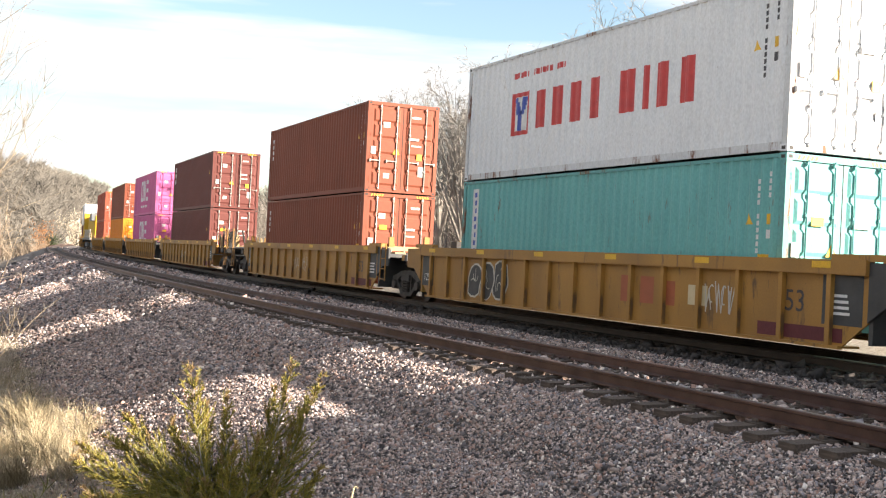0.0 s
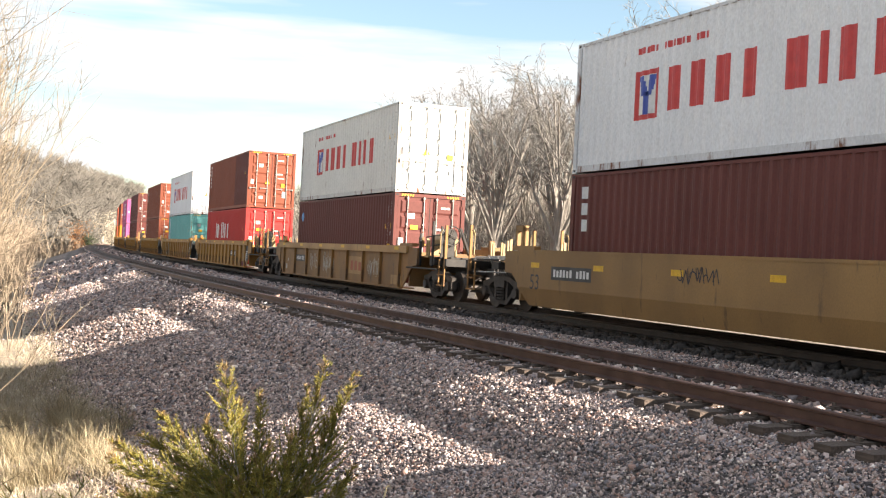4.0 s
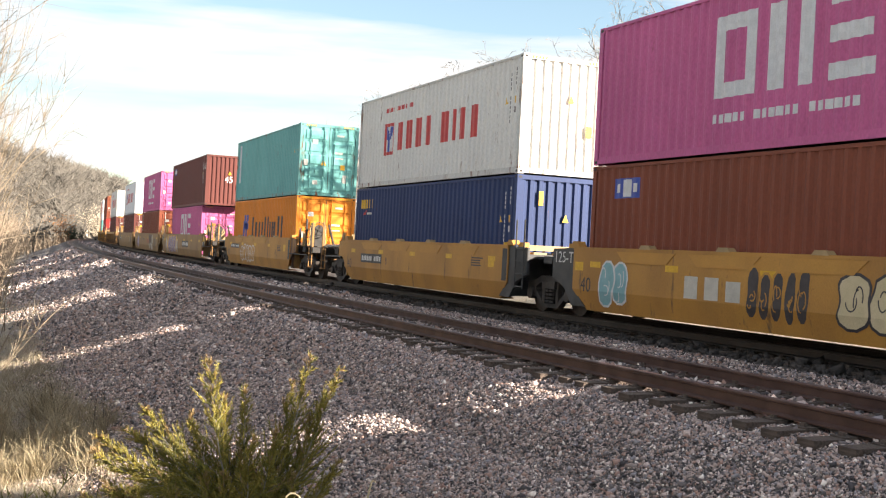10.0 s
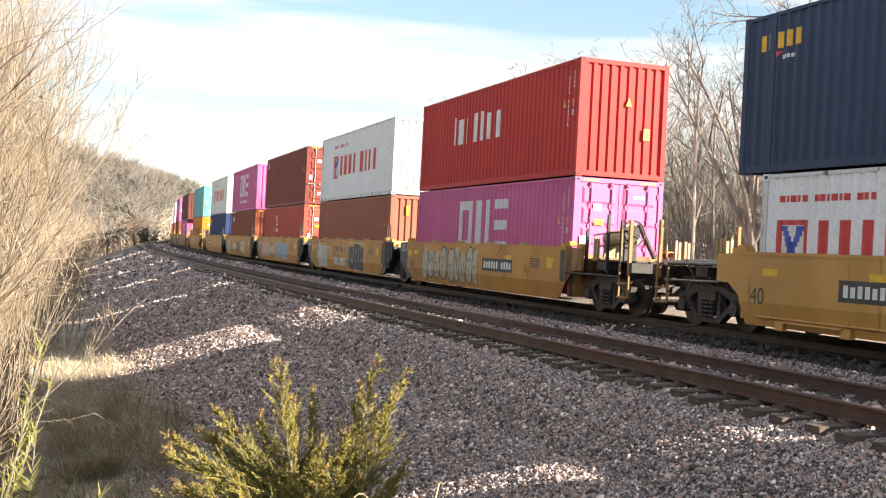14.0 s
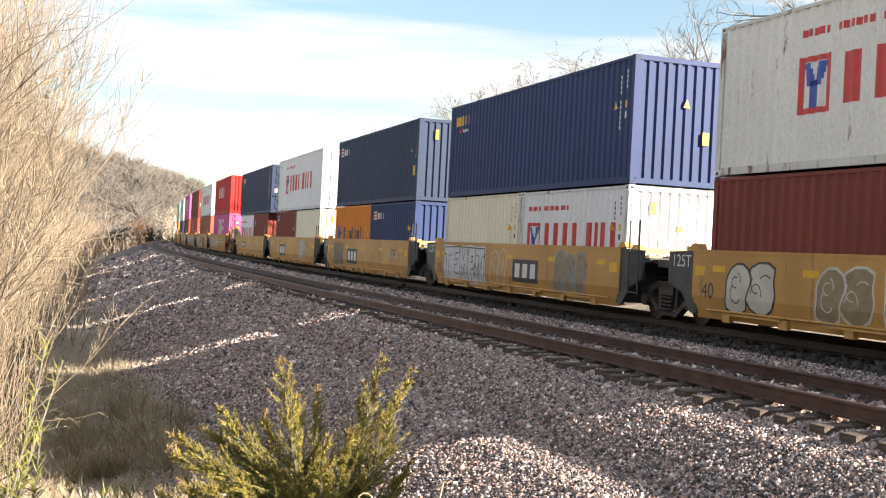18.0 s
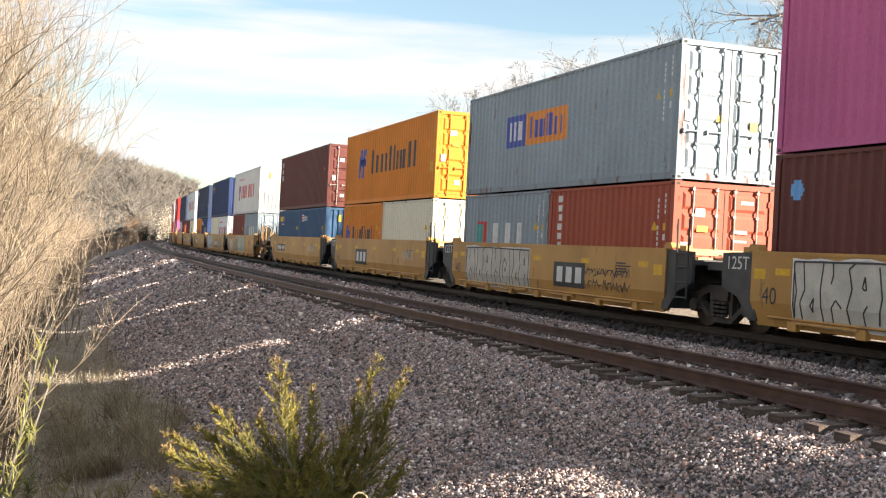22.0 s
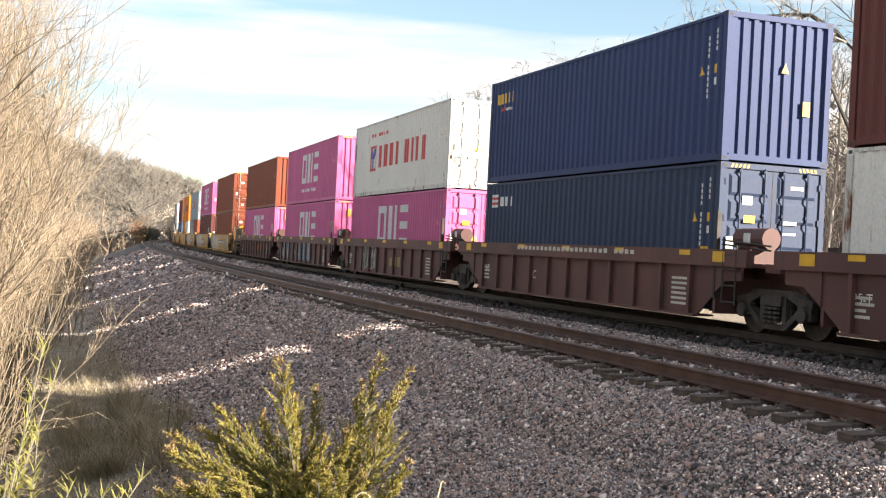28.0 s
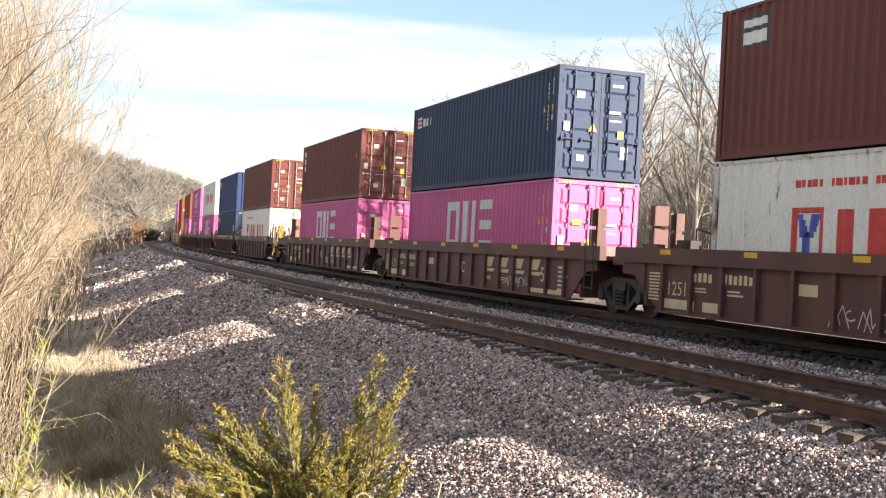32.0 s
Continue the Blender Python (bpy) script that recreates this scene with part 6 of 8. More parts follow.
        if j in (1, 2, 3, 6, 7, 8):
            a = {1: 3.2, 2: 2.6, 3: -0.2, 6: 2.8, 7: -1.0, 8: -0.6}[j]
            emblem_board(ob, a - 1.7, a, 0.5, 1.1)
        for x0, x1, shapes, f, e in {3: [(1.85, 5.4, ("bar", "comb", "peak", "flag", "bar"), SILVER, K_MARK)], 7: [(0.5, 5.1, ("crease", "fold", "bulge", "crease", "swirl", "fold", "bulge"), PALE, SOOT)],
                                     4: [(-2.0, 0.9, ("bulge", "fold", "swirl", "crease"), GREENISH, SPRAYBLUE)],
                                     8: [(0.3, 5.1, ("fold", "crease", "bulge", "fold", "swirl", "crease", "bulge"), PALE, SOOT)], 9: [(0.6, 5.2, ("swirl", "bulge", "fold", "crease", "bulge", "swirl"), PALE, K_MARK)]}.get(j, []):
            block_piece(ob, x0, x1, 0.29, 1.39, shapes, f, e, W_MARK, r, 40 + j)
        for x0, x1, n, f, e in {1: [(-3.5, -2.6, 2, PALE, T_MARK)], 2: [(3.3, 5.0, 3, GREYSPRAY, SOOT)], 3: [(0.3, 1.4, 1, GOLD, PALE), (-4.6, -2.9, 2, GREYSPRAY, T_MARK)], 4: [(3.7, 5.2, 1.2, PALE, K_MARK), (1.2, 2.6, 1, GREYSPRAY, PALE)], 9: [(-5.4, -3.0, 3, GREYSPRAY, PALE)]}.get(j, []):
            tag(ob, x0, x1, 0.27, 1.4, n, f, e, r, 40 + j)
        if j == 3:
            scribble(ob, 2.1, 2.75, 0.45, 1.0, 8, K_MARK, r, 63)
        if j in (0, 1, 2, 5, 6):
            scribble(ob, -4.9, -3.6, 0.75, 1.2, 9, PALE, r, 50 + j, 0.012)
        if j in (1, 2):
            lettering(ob, "CD"[j - 1], 0.3, -1.6, 0.85, r, K_MARK)
        if j in (6, 7):
            lettering(ob, "ABCDE"[j - 5], 0.28, -3.2, 0.75, r, K_MARK)
        if j == 7:
            scribble(ob, -4.8, -2.6, 0.5, 0.75, 14, K_MARK, r, 77)
            scribble(ob, -4.8, -2.6, 0.82, 1.05, 14, K_MARK, r, 87)
        elif j == 8:
            lettering(ob, "YOU KNOW", 0.24, -3.3, 0.88, r, K_MARK)
            lettering(ob, "WE GOT TO THROW UP !!", 0.24, -4.0, 0.66, r, K_MARK)
    elif kind == "brown40":
        j = i - 27
        lines_of_text(ob, PALE, -half + 0.7, -half + 1.5, 0.4, 1.0, 6, r, i)
        lines_of_text(ob, PALE, half - 1.3, half - 0.7, 0.5, 0.9, 4, r, i + 9)
        lettering(ob, "AEDCB"[j], 0.3, 2.0 if j else 0.9, 0.72, r, W_MARK)
        for x in (half - 0.6, 1.9, -half + 2.6):
            lines_of_text(ob, W_MARK, x - 0.5, x, 1.3, 1.46, 3, False, i + int(x))
        plate(ob, "yellow_square", Y_MARK, -half - 0.5, -half - 0.1, 1.28, 1.48, r, 0.105)
        plate(ob, "yellow_square", Y_MARK, half + 0.1, half + 0.5, 1.28, 1.48, r, 0.105)
        if j != 0:
            lettering(ob, "125-T", 0.24, half - 0.9, 0.8, r, W_MARK)
        if j == 0:
            bars(ob, "faded_word", FADERED, -2.9, -0.6, 0.62, 0.98, 4, r, 0.003)
        elif j == 1:
            for k, (x, g) in enumerate(((4.7, "stem"), (3.6, "fold"), (1.05, "crease"), (-0.15, "stem"), (-1.5, "bulge"))):
                block_piece(ob, x - 0.36, x + 0.36, 0.38, 1.2, (g,), SPRAYBLUE, PALE, T_MARK, r, 90 + k)
        elif j == 2:
            tag(ob, 1.2, 3.6, 0.3, 1.28, 4, SOOT, PALE, r, 96)
            bars(ob, "faded_word", paint("tan_word", (0.32, 0.2, 0.08)), -2.4, -0.4, 0.55, 0.9, 4, r, 0.003)
        elif j == 3:
            bars(ob, "sprayed_bar", PALE, -3.4, 3.0, 1.36, 1.46, 26, r, 0.106)
    elif kind == "brown53":
        lettering(ob, "53", 0.52, -half + 2.0, 0.74, r, CREAMY)
        lines_of_text(ob, PALE, -half + 0.5, -half + 1.2, 0.4, 1.05, 6, r, i)
        plate(ob, "tan_stripe", CREAMY, -half + 0.9, -half + 3.0, 0.29, 0.4, r, 0.006)
        plate(ob, "tan_stripe", CREAMY, half - 1.9, half - 0.62, 0.31, 0.5, r, 0.006)
        plate(ob, "tan_stripe", CREAMY, half - 2.9, half - 2.2, 0.31, 0.5, r, 0.006)
        bars(ob, "reporting_mark", CREAMY, half - 2.5, half - 1.8, 0.88, 1.06, 4, r, 0.006)
        bars(ob, "reporting_mark", CREAMY, half - 3.8, half - 2.85, 0.88, 1.06, 6, r, 0.006)
        lines_of_text(ob, CREAMY, half - 0.75, half - 0.15, 0.45, 1.05, 9, r, i + 4)
        lines_of_text(ob, CREAMY, half - 2.4, half - 1.9, 0.68, 0.8, 2, r, i + 5)
        lines_of_text(ob, CREAMY, half - 3.7, half - 3.0, 0.66, 0.8, 2, r, i + 6)
        plate(ob, "tan_square", CREAMY, 2.6, 3.1, 0.78, 0.98, r)
        if i != 32:
            lettering(ob, "1251", 0.4, half - 1.25, 0.7, r, CREAMY)
        for k in range(4):                            # four slanted blocks, each over a bar
            c = -2.35 - 1.075 * k
            for nm, za, zb, hw, sl in (("slanted_block", 0.86, 1.13, 0.26, 0.1), ("under_bar", 0.72, 0.81, 0.37, 0.03)):
                bm = bmesh.new()
                y = skin(0.9, r) + 0.004
                bm.faces.new([bm.verts.new(p) for p in ((c + hw + sl, y, za), (c - hw + sl, y, za), (c - hw - sl, y, zb), (c + hw - sl, y, zb))])
                part(nm, bm, CREAMY, ob)
            if k < 3:
                lines_of_text(ob, CREAMY, c - 0.3, c + 0.2, 0.5, 0.62, 2, r, i + k) if i != 32 else None
        lettering(ob, "BC8"[i - 32], 0.46, -0.2, 0.76, r, W_MARK)
        for x in (6.0, 1.0, -3.9):
            lines_of_text(ob, PALE, x - 0.7, x, 1.26, 1.36, 2, False, i + int(x))
        if i == 32:
            scribble(ob, -2.85, -1.05, 0.36, 0.74, 9, W_MARK, r, 131)
            scribble(ob, 4.55, 5.35, 0.4, 0.64, 9, W_MARK, r, 132)
        else:
            scribble(ob, -5.2, -3.4, 0.35, 0.68, 9, PALE, r, 99 + i)
        if i == 34:
            scribble(ob, -0.4, 2.4, 0.3, 0.7, 11, PALE, r, 120)


# ---- the engine ahead of the cars ----
def locomotive(label):
    ob = thing("locomotive", label, "locomotive")
    grey, yel = paint("engine_grey", (0.16, 0.17, 0.18)), paint("engine_yellow", (0.55, 0.33, 0.03))
    b = bmesh.new()
    box(b, -10.6, 10.6, -1.5, 1.5, 1.25, 1.5)
    part("underframe", b, grey, ob)
    b = bmesh.new()
    extrude_poly(b, [(-10.0, 1.5), (6.2, 1.5), (6.2, 4.2), (-10.0, 4.2)], -1.0, 1.0)
    bmesh.ops.bevel(b, geom=b.edges[:], offset=0.12, segments=2, affect="EDGES")
    part("hood", b, yel, ob)
    b = bmesh.new()
    extrude_poly(b, [(6.2, 1.5), (9.2, 1.5), (9.2, 3.6), (8.4, 4.55), (6.2, 4.6)], -1.48, 1.48)
    cab = part("cab", b, yel, ob)
    b = bmesh.new()
    box(b, 6.9, 8.0, 1.482, 1.49, 3.1, 3.9)
    part("window", b, K_MARK, cab)
    b = bmesh.new()
    extrude_poly(b, [(9.2, 1.5), (10.5, 1.5), (10.5, 2.6), (9.2, 2.8)], -0.9, 0.9)
    part("nose", b, yel, ob)
    b = bmesh.new()
    for k in range(3):
        tube(b, (-7.5 + k * 2.2, 0, 4.15), (-7.5 + k * 2.2, 0, 4.5), 0.75, n=18)
    part("radiator_fan", b, grey, ob)
    b = bmesh.new()
    box(b, -9.9, -5.0, -1.35, 1.35, 3.5, 4.35)
    part("radiator_hood", b, grey, ob)
    b = bmesh.new()
    tube(b, (-3.2, 0, 0.85), (3.2, 0, 0.85), 0.68, n=16)
    part("fuel_tank", b, grey, ob)
    for sy in (1, -1):
        b = bmesh.new()
        for k in range(15):
            x = -9.8 + k * 1.1
            tube(b, (x, sy * 1.42, 1.5), (x, sy * 1.42, 2.45), 0.018, n=5)
        tube(b, (-9.8, sy * 1.42, 2.45), (5.6, sy * 1.42, 2.45), 0.02, n=5)
        part("handrail", b, W_MARK, ob)
    for x in (-7.0, 7.0):
        b = bmesh.new()
        for sy in (1, -1):
            extrude_poly(b, [(-2.5, 0.4), (2.5, 0.4), (2.5, 0.75), (1.5, 0.95), (-1.5, 0.95), (-2.5, 0.75)], *sorted((sy * 0.95, sy * 1.15)))
        tr = part("truck", b, grey, ob, at=Matrix.Translation((x, 0, 0)))
        for dx in (-1.95, 0, 1.95):
            part("wheelset", cached(("wheelset",), wheelset_build), WHEEL, tr, at=Matrix.Translation((dx, 0, 0.42)))
    return ob


MOVERS.append((locomotive("yellow and grey diesel locomotive among the cars"), 147.2, 7.0, Matrix.Identity(4)))
# ---- the train ----
SPEED, GAIN = 15.7404, 0.01344
HC, STD, L40, L45, L20 = 2.896, 2.591, 12.192, 13.716, 6.058
# place along the train at the start, car, joined in front / behind, lower boxes, upper box; a box: colour, logo, doors to the rear
def joined_in_front(i):
    return bool(TRAIN[i][2])


TRAIN = [
    (124.0, "rib53", 0, 1, [("brick", "", 1)], ("brick", "", 1)),
    (104.1, "rib53", 1, 1, [("orange", "", 1)], ("brown", "", 1)),
    (84.23, "rib53", 1, 1, [("magenta", "one", 1)], ("magenta", "one", 1)),
    (64.34, "rib53", 1, 0, [("maroon", "", 1)], ("maroon", "tex", 1)),
    (40.24, "rib53", 0, 1, [("brown", "cai", 1)], ("brown", "cai", 1)),
    (20.45, "rib53", 1, 1, [("teal", "dong", 1)], ("white", "ym", 1)),
    (0.73, "rib53", 1, 0, [("red", "kline", 1)], ("brown", "triton", 1)),
    (-22.65, "rib48", 0, 0, [("maroon", "bluesky", 1)], ("dirty_white", "ym", 1)),
    (-46.63, "smooth53", 0, 1, [("maroon", "tex", 1)], ("white", "ym", 1)),
    (-66.12, "smooth53", 1, 1, [("brown", "triton", 1)], ("magenta", "one", 1)),
    (-85.63, "smooth53", 1, 0, [("magenta", "one", 1)], ("maroon", "mol", 0)),
    (-107.58, "smooth40", 0, 0, [("orange", "hapag", 1)], ("teal", "dong", 1)),
    (-127.51, "smooth40", 0, 1, [("blue", "seaco", 0)], ("dirty_white", "ym", 0)),
    (-143.24, "smooth40", 1, 1, [("brown", "mol", 0)], ("magenta", "one", 0)),
    (-159.21, "smooth40", 1, 1, [("dull_red", "magellan", 1)], ("rust_red", "flag", 1)),
    (-175.0, "smooth40", 1, 1, [("faded_brown", "", 0)], ("white", "ym", 0)),
    (-190.59, "smooth40", 1, 0, [("magenta", "one", 1)], ("red", "kline", 0)),
    (-210.39, "lip40", 0, 1, [("white", "ym", 0), ("rust_red", "bluesky", 0)], ("navy", "seaco", 1)),
    (-225.76, "lip40", 1, 1, [("rust_red", "flag", 0), ("cream", "", 0)], ("white", "ym", 1)),
    (-241.35, "lip40", 1, 1, [("orange", "hapag", 0), ("blue", "nyk", 0)], ("navy", "nyk", 0)),
    (-256.91, "lip40", 1, 1, [("cream", "", 0), ("white", "ym", 0)], ("blue", "seaco", 0)),
    (-272.48, "lip40", 1, 0, [("rust_red", "", 0), ("grey", "mol", 1)], ("dirty_white", "ym", 0)),
    (-292.25, "lip40", 0, 1, [("bright_blue", "seaco", 0), ("bright_blue", "nyk", 0)], ("maroon", "tex", 1)),
    (-307.9, "lip40", 1, 1, [("orange", "hapag", 0), ("cream", "", 1)], ("orange", "hapag", 1)),
    (-323.1, "lip40", 1, 1, [("grey", "mol", 0), ("brick", "triton", 1)], ("grey", "po", 1)),
    (-338.62, "lip40", 1, 1, [("maroon", "bluesky", 1)], ("magenta", "one", 1)),
    (-354.56, "lip40", 1, 0, [("brown", "triton", 1)], ("brown", "triton", 1)),
    (-374.09, "brown40", 0, 1, [("magenta", "one", 0)], ("brown", "", 0)),
    (-389.9, "brown40", 1, 1, [("magenta", "one", 0)], ("magenta", "one", 0)),
    (-405.37, "brown40", 1, 1, [("magenta", "one", 1)], ("dirty_white", "ym", 1)),
    (-421.09, "brown40", 1, 1, [("navy", "nyk", 1)], ("blue", "seaco", 0)),
    (-436.88, "brown40", 1, 0, [("dirty_white", "ym", 1)], ("maroon", "", 1)),
    (-458.61, "brown53", 0, 1, [("magenta", "one", 1)], ("maroon", "tex", 1)),
    (-478.09, "brown53", 1, 1, [("magenta", "one", 1)], ("navy", "nyk", 1)),
    (-497.6, "brown53", 1, 0, [("dirty_white", "ym", 1)], ("maroon", "beacon", 1)),
]
CAR_LABEL = {"rib53": "weathered yellow ribbed steel well car on black trucks", "rib48": "grimy brown-yellow ribbed well car with white scrawls",
             "smooth53": "olive-yellow smooth-sided steel well car", "smooth40": "yellow smooth-sided articulated well car unit",
             "lip40": "pale gold well car unit with a flanged lower edge", "brown40": "dark brown ribbed well car unit", "brown53": "long dark brown ribbed well car"}
CARS = {}
for _i, (_c, _kind, _af, _ar, _low, _up) in enumerate(TRAIN):
    car = well_car(_kind, _af, _ar, CAR_LABEL[_kind])
    car_marks(car, _kind, _i)
    CARS[car] = (_c, well_kind(_kind)[1])
    MOVERS.append((car, _c, well_kind(_kind)[1], Matrix.Identity(4)))
    if len(_low) == 1:
        boxes = [(_low[0], L40, HC, 0.0, 0.33)]
        top = 0.33 + HC + 0.022
    else:
        boxes = [(_low[0], L20, STD, 3.06, 0.33), (_low[1], L20, STD, -3.06, 0.33)]
        top = 0.33 + STD + 0.022
    boxes.append((_up, L45 if _c in (-85.63, -210.39) else L40, HC, 0.0, top))
    for i, ((_col, _logo, _doors), _len, _h, _dx, _z) in enumerate(boxes):
        rests = "stacked on another" if i == len(boxes) - 1 else "down in a well car"
        b = container(_col, _len, _h, _doors, _logo, rests)
        if _c == -85.63 and i == 1:                   # its length, painted on
            part("lettering", text_mesh("45", 0.5), W_MARK, b, at=Matrix.Translation((-L45 / 2 + 0.016, -0.1, 1.5)) @ ON_REAR)
            part("lettering", text_mesh("45", 0.46), W_MARK, b, at=Matrix.Translation((-L45 / 2 + 0.4, WID / 2 + 0.002, 2.2)) @ ON_SIDE)
        if _c == 0.73 and i == 1:                     # its rear part was painted anew
            part("repainted_field", cached(("repainted_field",), lambda bm: rect(bm, L40 / 2, 8.4, L40 - 0.12, 0.18, HC - 0.09)), PAINT["maroon"], b, "duller maroon repainted part", at=Matrix.Translation((0, -0.0015, 0)))
        MOVERS.append((b, _c, well_kind(_kind)[1], Matrix.Translation((_dx, 0, _z))))


def motions():
    times = [float(t) for t in range(0, 33)]
    for ob, c, half, m in MOVERS:
        walk(ob, [(t, on_track(c + SPEED * t + GAIN * t * t / 2, half) @ m) for t in times])
    for ws, car, x, dx in SPIN:
        c = CARS[car][0]
        t0 = max(0.0, (-8 - c - x) / SPEED)
        t1 = min(32.0, t0 + 4.0)
        if t0 >= 32 or c + x > 70:
            rows = [(0.0, 0.0), (32.0, 0.0)]
        else:
            f0, f1 = round(t0 * 30), round(t1 * 30)
            rows = ([(0.0, 0.0)] if f0 > 0 else []) + [(f / 30, (f - f0) * SPEED / 30 / 0.42) for f in range(f0, f1 + 1)]
            if f1 < 960:
                rows.append((32.0, rows[-1][1]))
        walk(ws, [(t, pose(dx, 0, 0.42, 0, math.degrees(a), 0)) for t, a in rows])
# ---- plants ----
BARK = surface("grey_bark", (0.15, 0.134, 0.117), (0.29, 0.263, 0.23), 0.9, 3, 0.01, fine=30, stretch=(1, 1, 0.3))
DARKBARK = surface("dark_bark", (0.032, 0.029, 0.026), (0.08, 0.071, 0.063), 0.9, 3, 0.01, fine=30, stretch=(1, 1, 0.3))
TWIG = surface("bare_twigs", (0.135, 0.125, 0.114), (0.24, 0.224, 0.205), 0.9, 2, island=0.3)
WILLOW = surface("tan_twigs", (0.112, 0.086, 0.058), (0.225, 0.178, 0.124), 0.8, 3, island=0.45)
BANKTWIG = surface("bank_twigs", (0.15, 0.113, 0.08), (0.27, 0.21, 0.152), 0.9, 0.4, island=0.3)
BRUSH = surface("brown_brush", (0.135, 0.117, 0.1), (0.26, 0.228, 0.195), 0.9, 0.4, island=0.5)
FARBRUSH = surface("far_bare_woods", (0.085, 0.077, 0.067), (0.135, 0.122, 0.105), 0.95, 0.12, island=0.22)
STRAW = surface("dry_grass", (0.24, 0.19, 0.115), (0.42, 0.35, 0.23), 0.85, 4, island=0.35)
DULLGRASS = surface("dull_grass", (0.33, 0.28, 0.21), (0.55, 0.475, 0.36), 0.9, 4, island=0.4)
CEDAR = surface("cedar_green", (0.1, 0.1, 0.016), (0.175, 0.162, 0.028), 0.7, 9, island=0.35)
CEDARYOUNG = surface("cedar_young_green", (0.18, 0.145, 0.022), (0.28, 0.222, 0.04), 0.7, 9, island=0.35)
CEDARGREY = surface("cedar_grey_green", (0.17, 0.2, 0.15), (0.27, 0.3, 0.24), 0.7, 9, island=0.3)
CEDARTIP = surface("cedar_golden_tips", (0.17, 0.105, 0.04), (0.28, 0.185, 0.08), 0.75, 9, island=0.3)
DARKCEDAR = surface("dark_cedar", (0.018, 0.026, 0.009), (0.04, 0.05, 0.016), 0.8, 3, island=0.3)
RUSSET = surface("russet_leaves", (0.16, 0.07, 0.025), (0.28, 0.12, 0.04), 0.85, 3, island=0.35)


class Sticks:
    """Collects tapering bent sticks as one mesh."""

    def __init__(self):
        self.v, self.f = [], []

    def limb(self, pts, r0, r1, n):
        last = None
        m = len(pts)
        for i, p in enumerate(pts):
            d = (pts[min(i + 1, m - 1)] - pts[max(i - 1, 0)]).normalized()
            a = d.orthogonal().normalized()
            b = d.cross(a)
            r = r0 + (r1 - r0) * i / (m - 1)
            base = len(self.v)
            for k in range(n):
                w = 2 * math.pi * k / n
                self.v.append(p + (a * math.cos(w) + b * math.sin(w)) * r)
            if last is not None:
                for k in range(n):
                    self.f.append((last + k, last + (k + 1) % n, base + (k + 1) % n, base + k))
            last = base

    def blade(self, p, q, w, side):
        base = len(self.v)
        self.v += [p - side * w, p + side * w, q]
        self.f.append((base, base + 1, base + 2))

    def mesh(self, name, material):
        me = bpy.data.meshes.new(name)
        me.from_pydata(self.v, [], self.f)
        me.materials.append(material)
        return me


def bent(rng, p, d, length, k, wander, lift):
    pts = [p.copy()]
    d = d.normalized()
    for i in range(k):
        d = (d + Vector((rng.uniform(-1, 1), rng.uniform(-1, 1), rng.uniform(-1, 1))) * wander + Vector((0, 0, lift))).normalized()
        pts.append(pts[-1] + d * (length / k))
    return pts, d


def splay(rng, d, lo, hi):
    a = d.orthogonal().normalized()
    b = d.cross(a)
    w, t = rng.uniform(0, 2 * math.pi), radians(rng.uniform(lo, hi))
    return d * math.cos(t) + (a * math.cos(w) + b * math.sin(w)) * math.sin(t)


def grow(big, small, rng, p, d, length, r, level, spec):
    """spec a level: children, their length share, splay from and to, where they begin, lift, wander."""
    n, share, lo, hi, start, lift, wander = spec[level]
    k = 7 if level < 2 else 5 if level < 3 else 3
    pts, end = bent(rng, p, d, length, k, wander, lift)
    tip = r * (0.45 if level == 0 else 0.3)
    (big if level < 2 else small).limb(pts, r, tip, 8 if level == 0 else 6 if level == 1 else 4 if level == 2 else 3)
    if level + 1 >= len(spec):
        for i in range(5):
            j = rng.randint(0, k - 1)
            q = pts[j].lerp(pts[j + 1], rng.random())
            dd = splay(rng, (pts[j + 1] - pts[j]).normalized(), 20, 55)
            small.blade(q, q + dd * length * rng.uniform(0.3, 0.7), 0.008, dd.orthogonal().normalized())
        return
    for i in range(n):
        f = start + (1 - start) * (i + rng.random()) / n
        j = min(int(f * k), k - 1)
        q = pts[j].lerp(pts[j + 1], f * k - j)
        dd = (pts[j + 1] - pts[j]).normalized()
        rr = (r + (tip - r) * f) * rng.uniform(0.5, 0.72)
        grow(big, small, rng, q, splay(rng, dd, lo, hi), length * share * rng.uniform(0.65, 1.15) * (1.15 - 0.5 * f), max(rr, 0.0095 if level > 1 else 0.006), level + 1, spec)


def tree(name, label, seed, height_, r, spec, lean=(0, 0), bark=None, trunk_share=1.0):
    rng = random.Random(seed)
    big, small = Sticks(), Sticks()
    grow(big, small, rng, Vector((0, 0, -0.3)), Vector((lean[0], lean[1], 1)), height_ * trunk_share, r, 0, spec)
    ob = thing(name, label, "tree", "bare trees")
    part("trunk", big.mesh("trunk", bark or BARK), bark or BARK, ob)
    part("crown", small.mesh("crown", TWIG), TWIG, ob, "bare grey-brown twigs")
    return ob


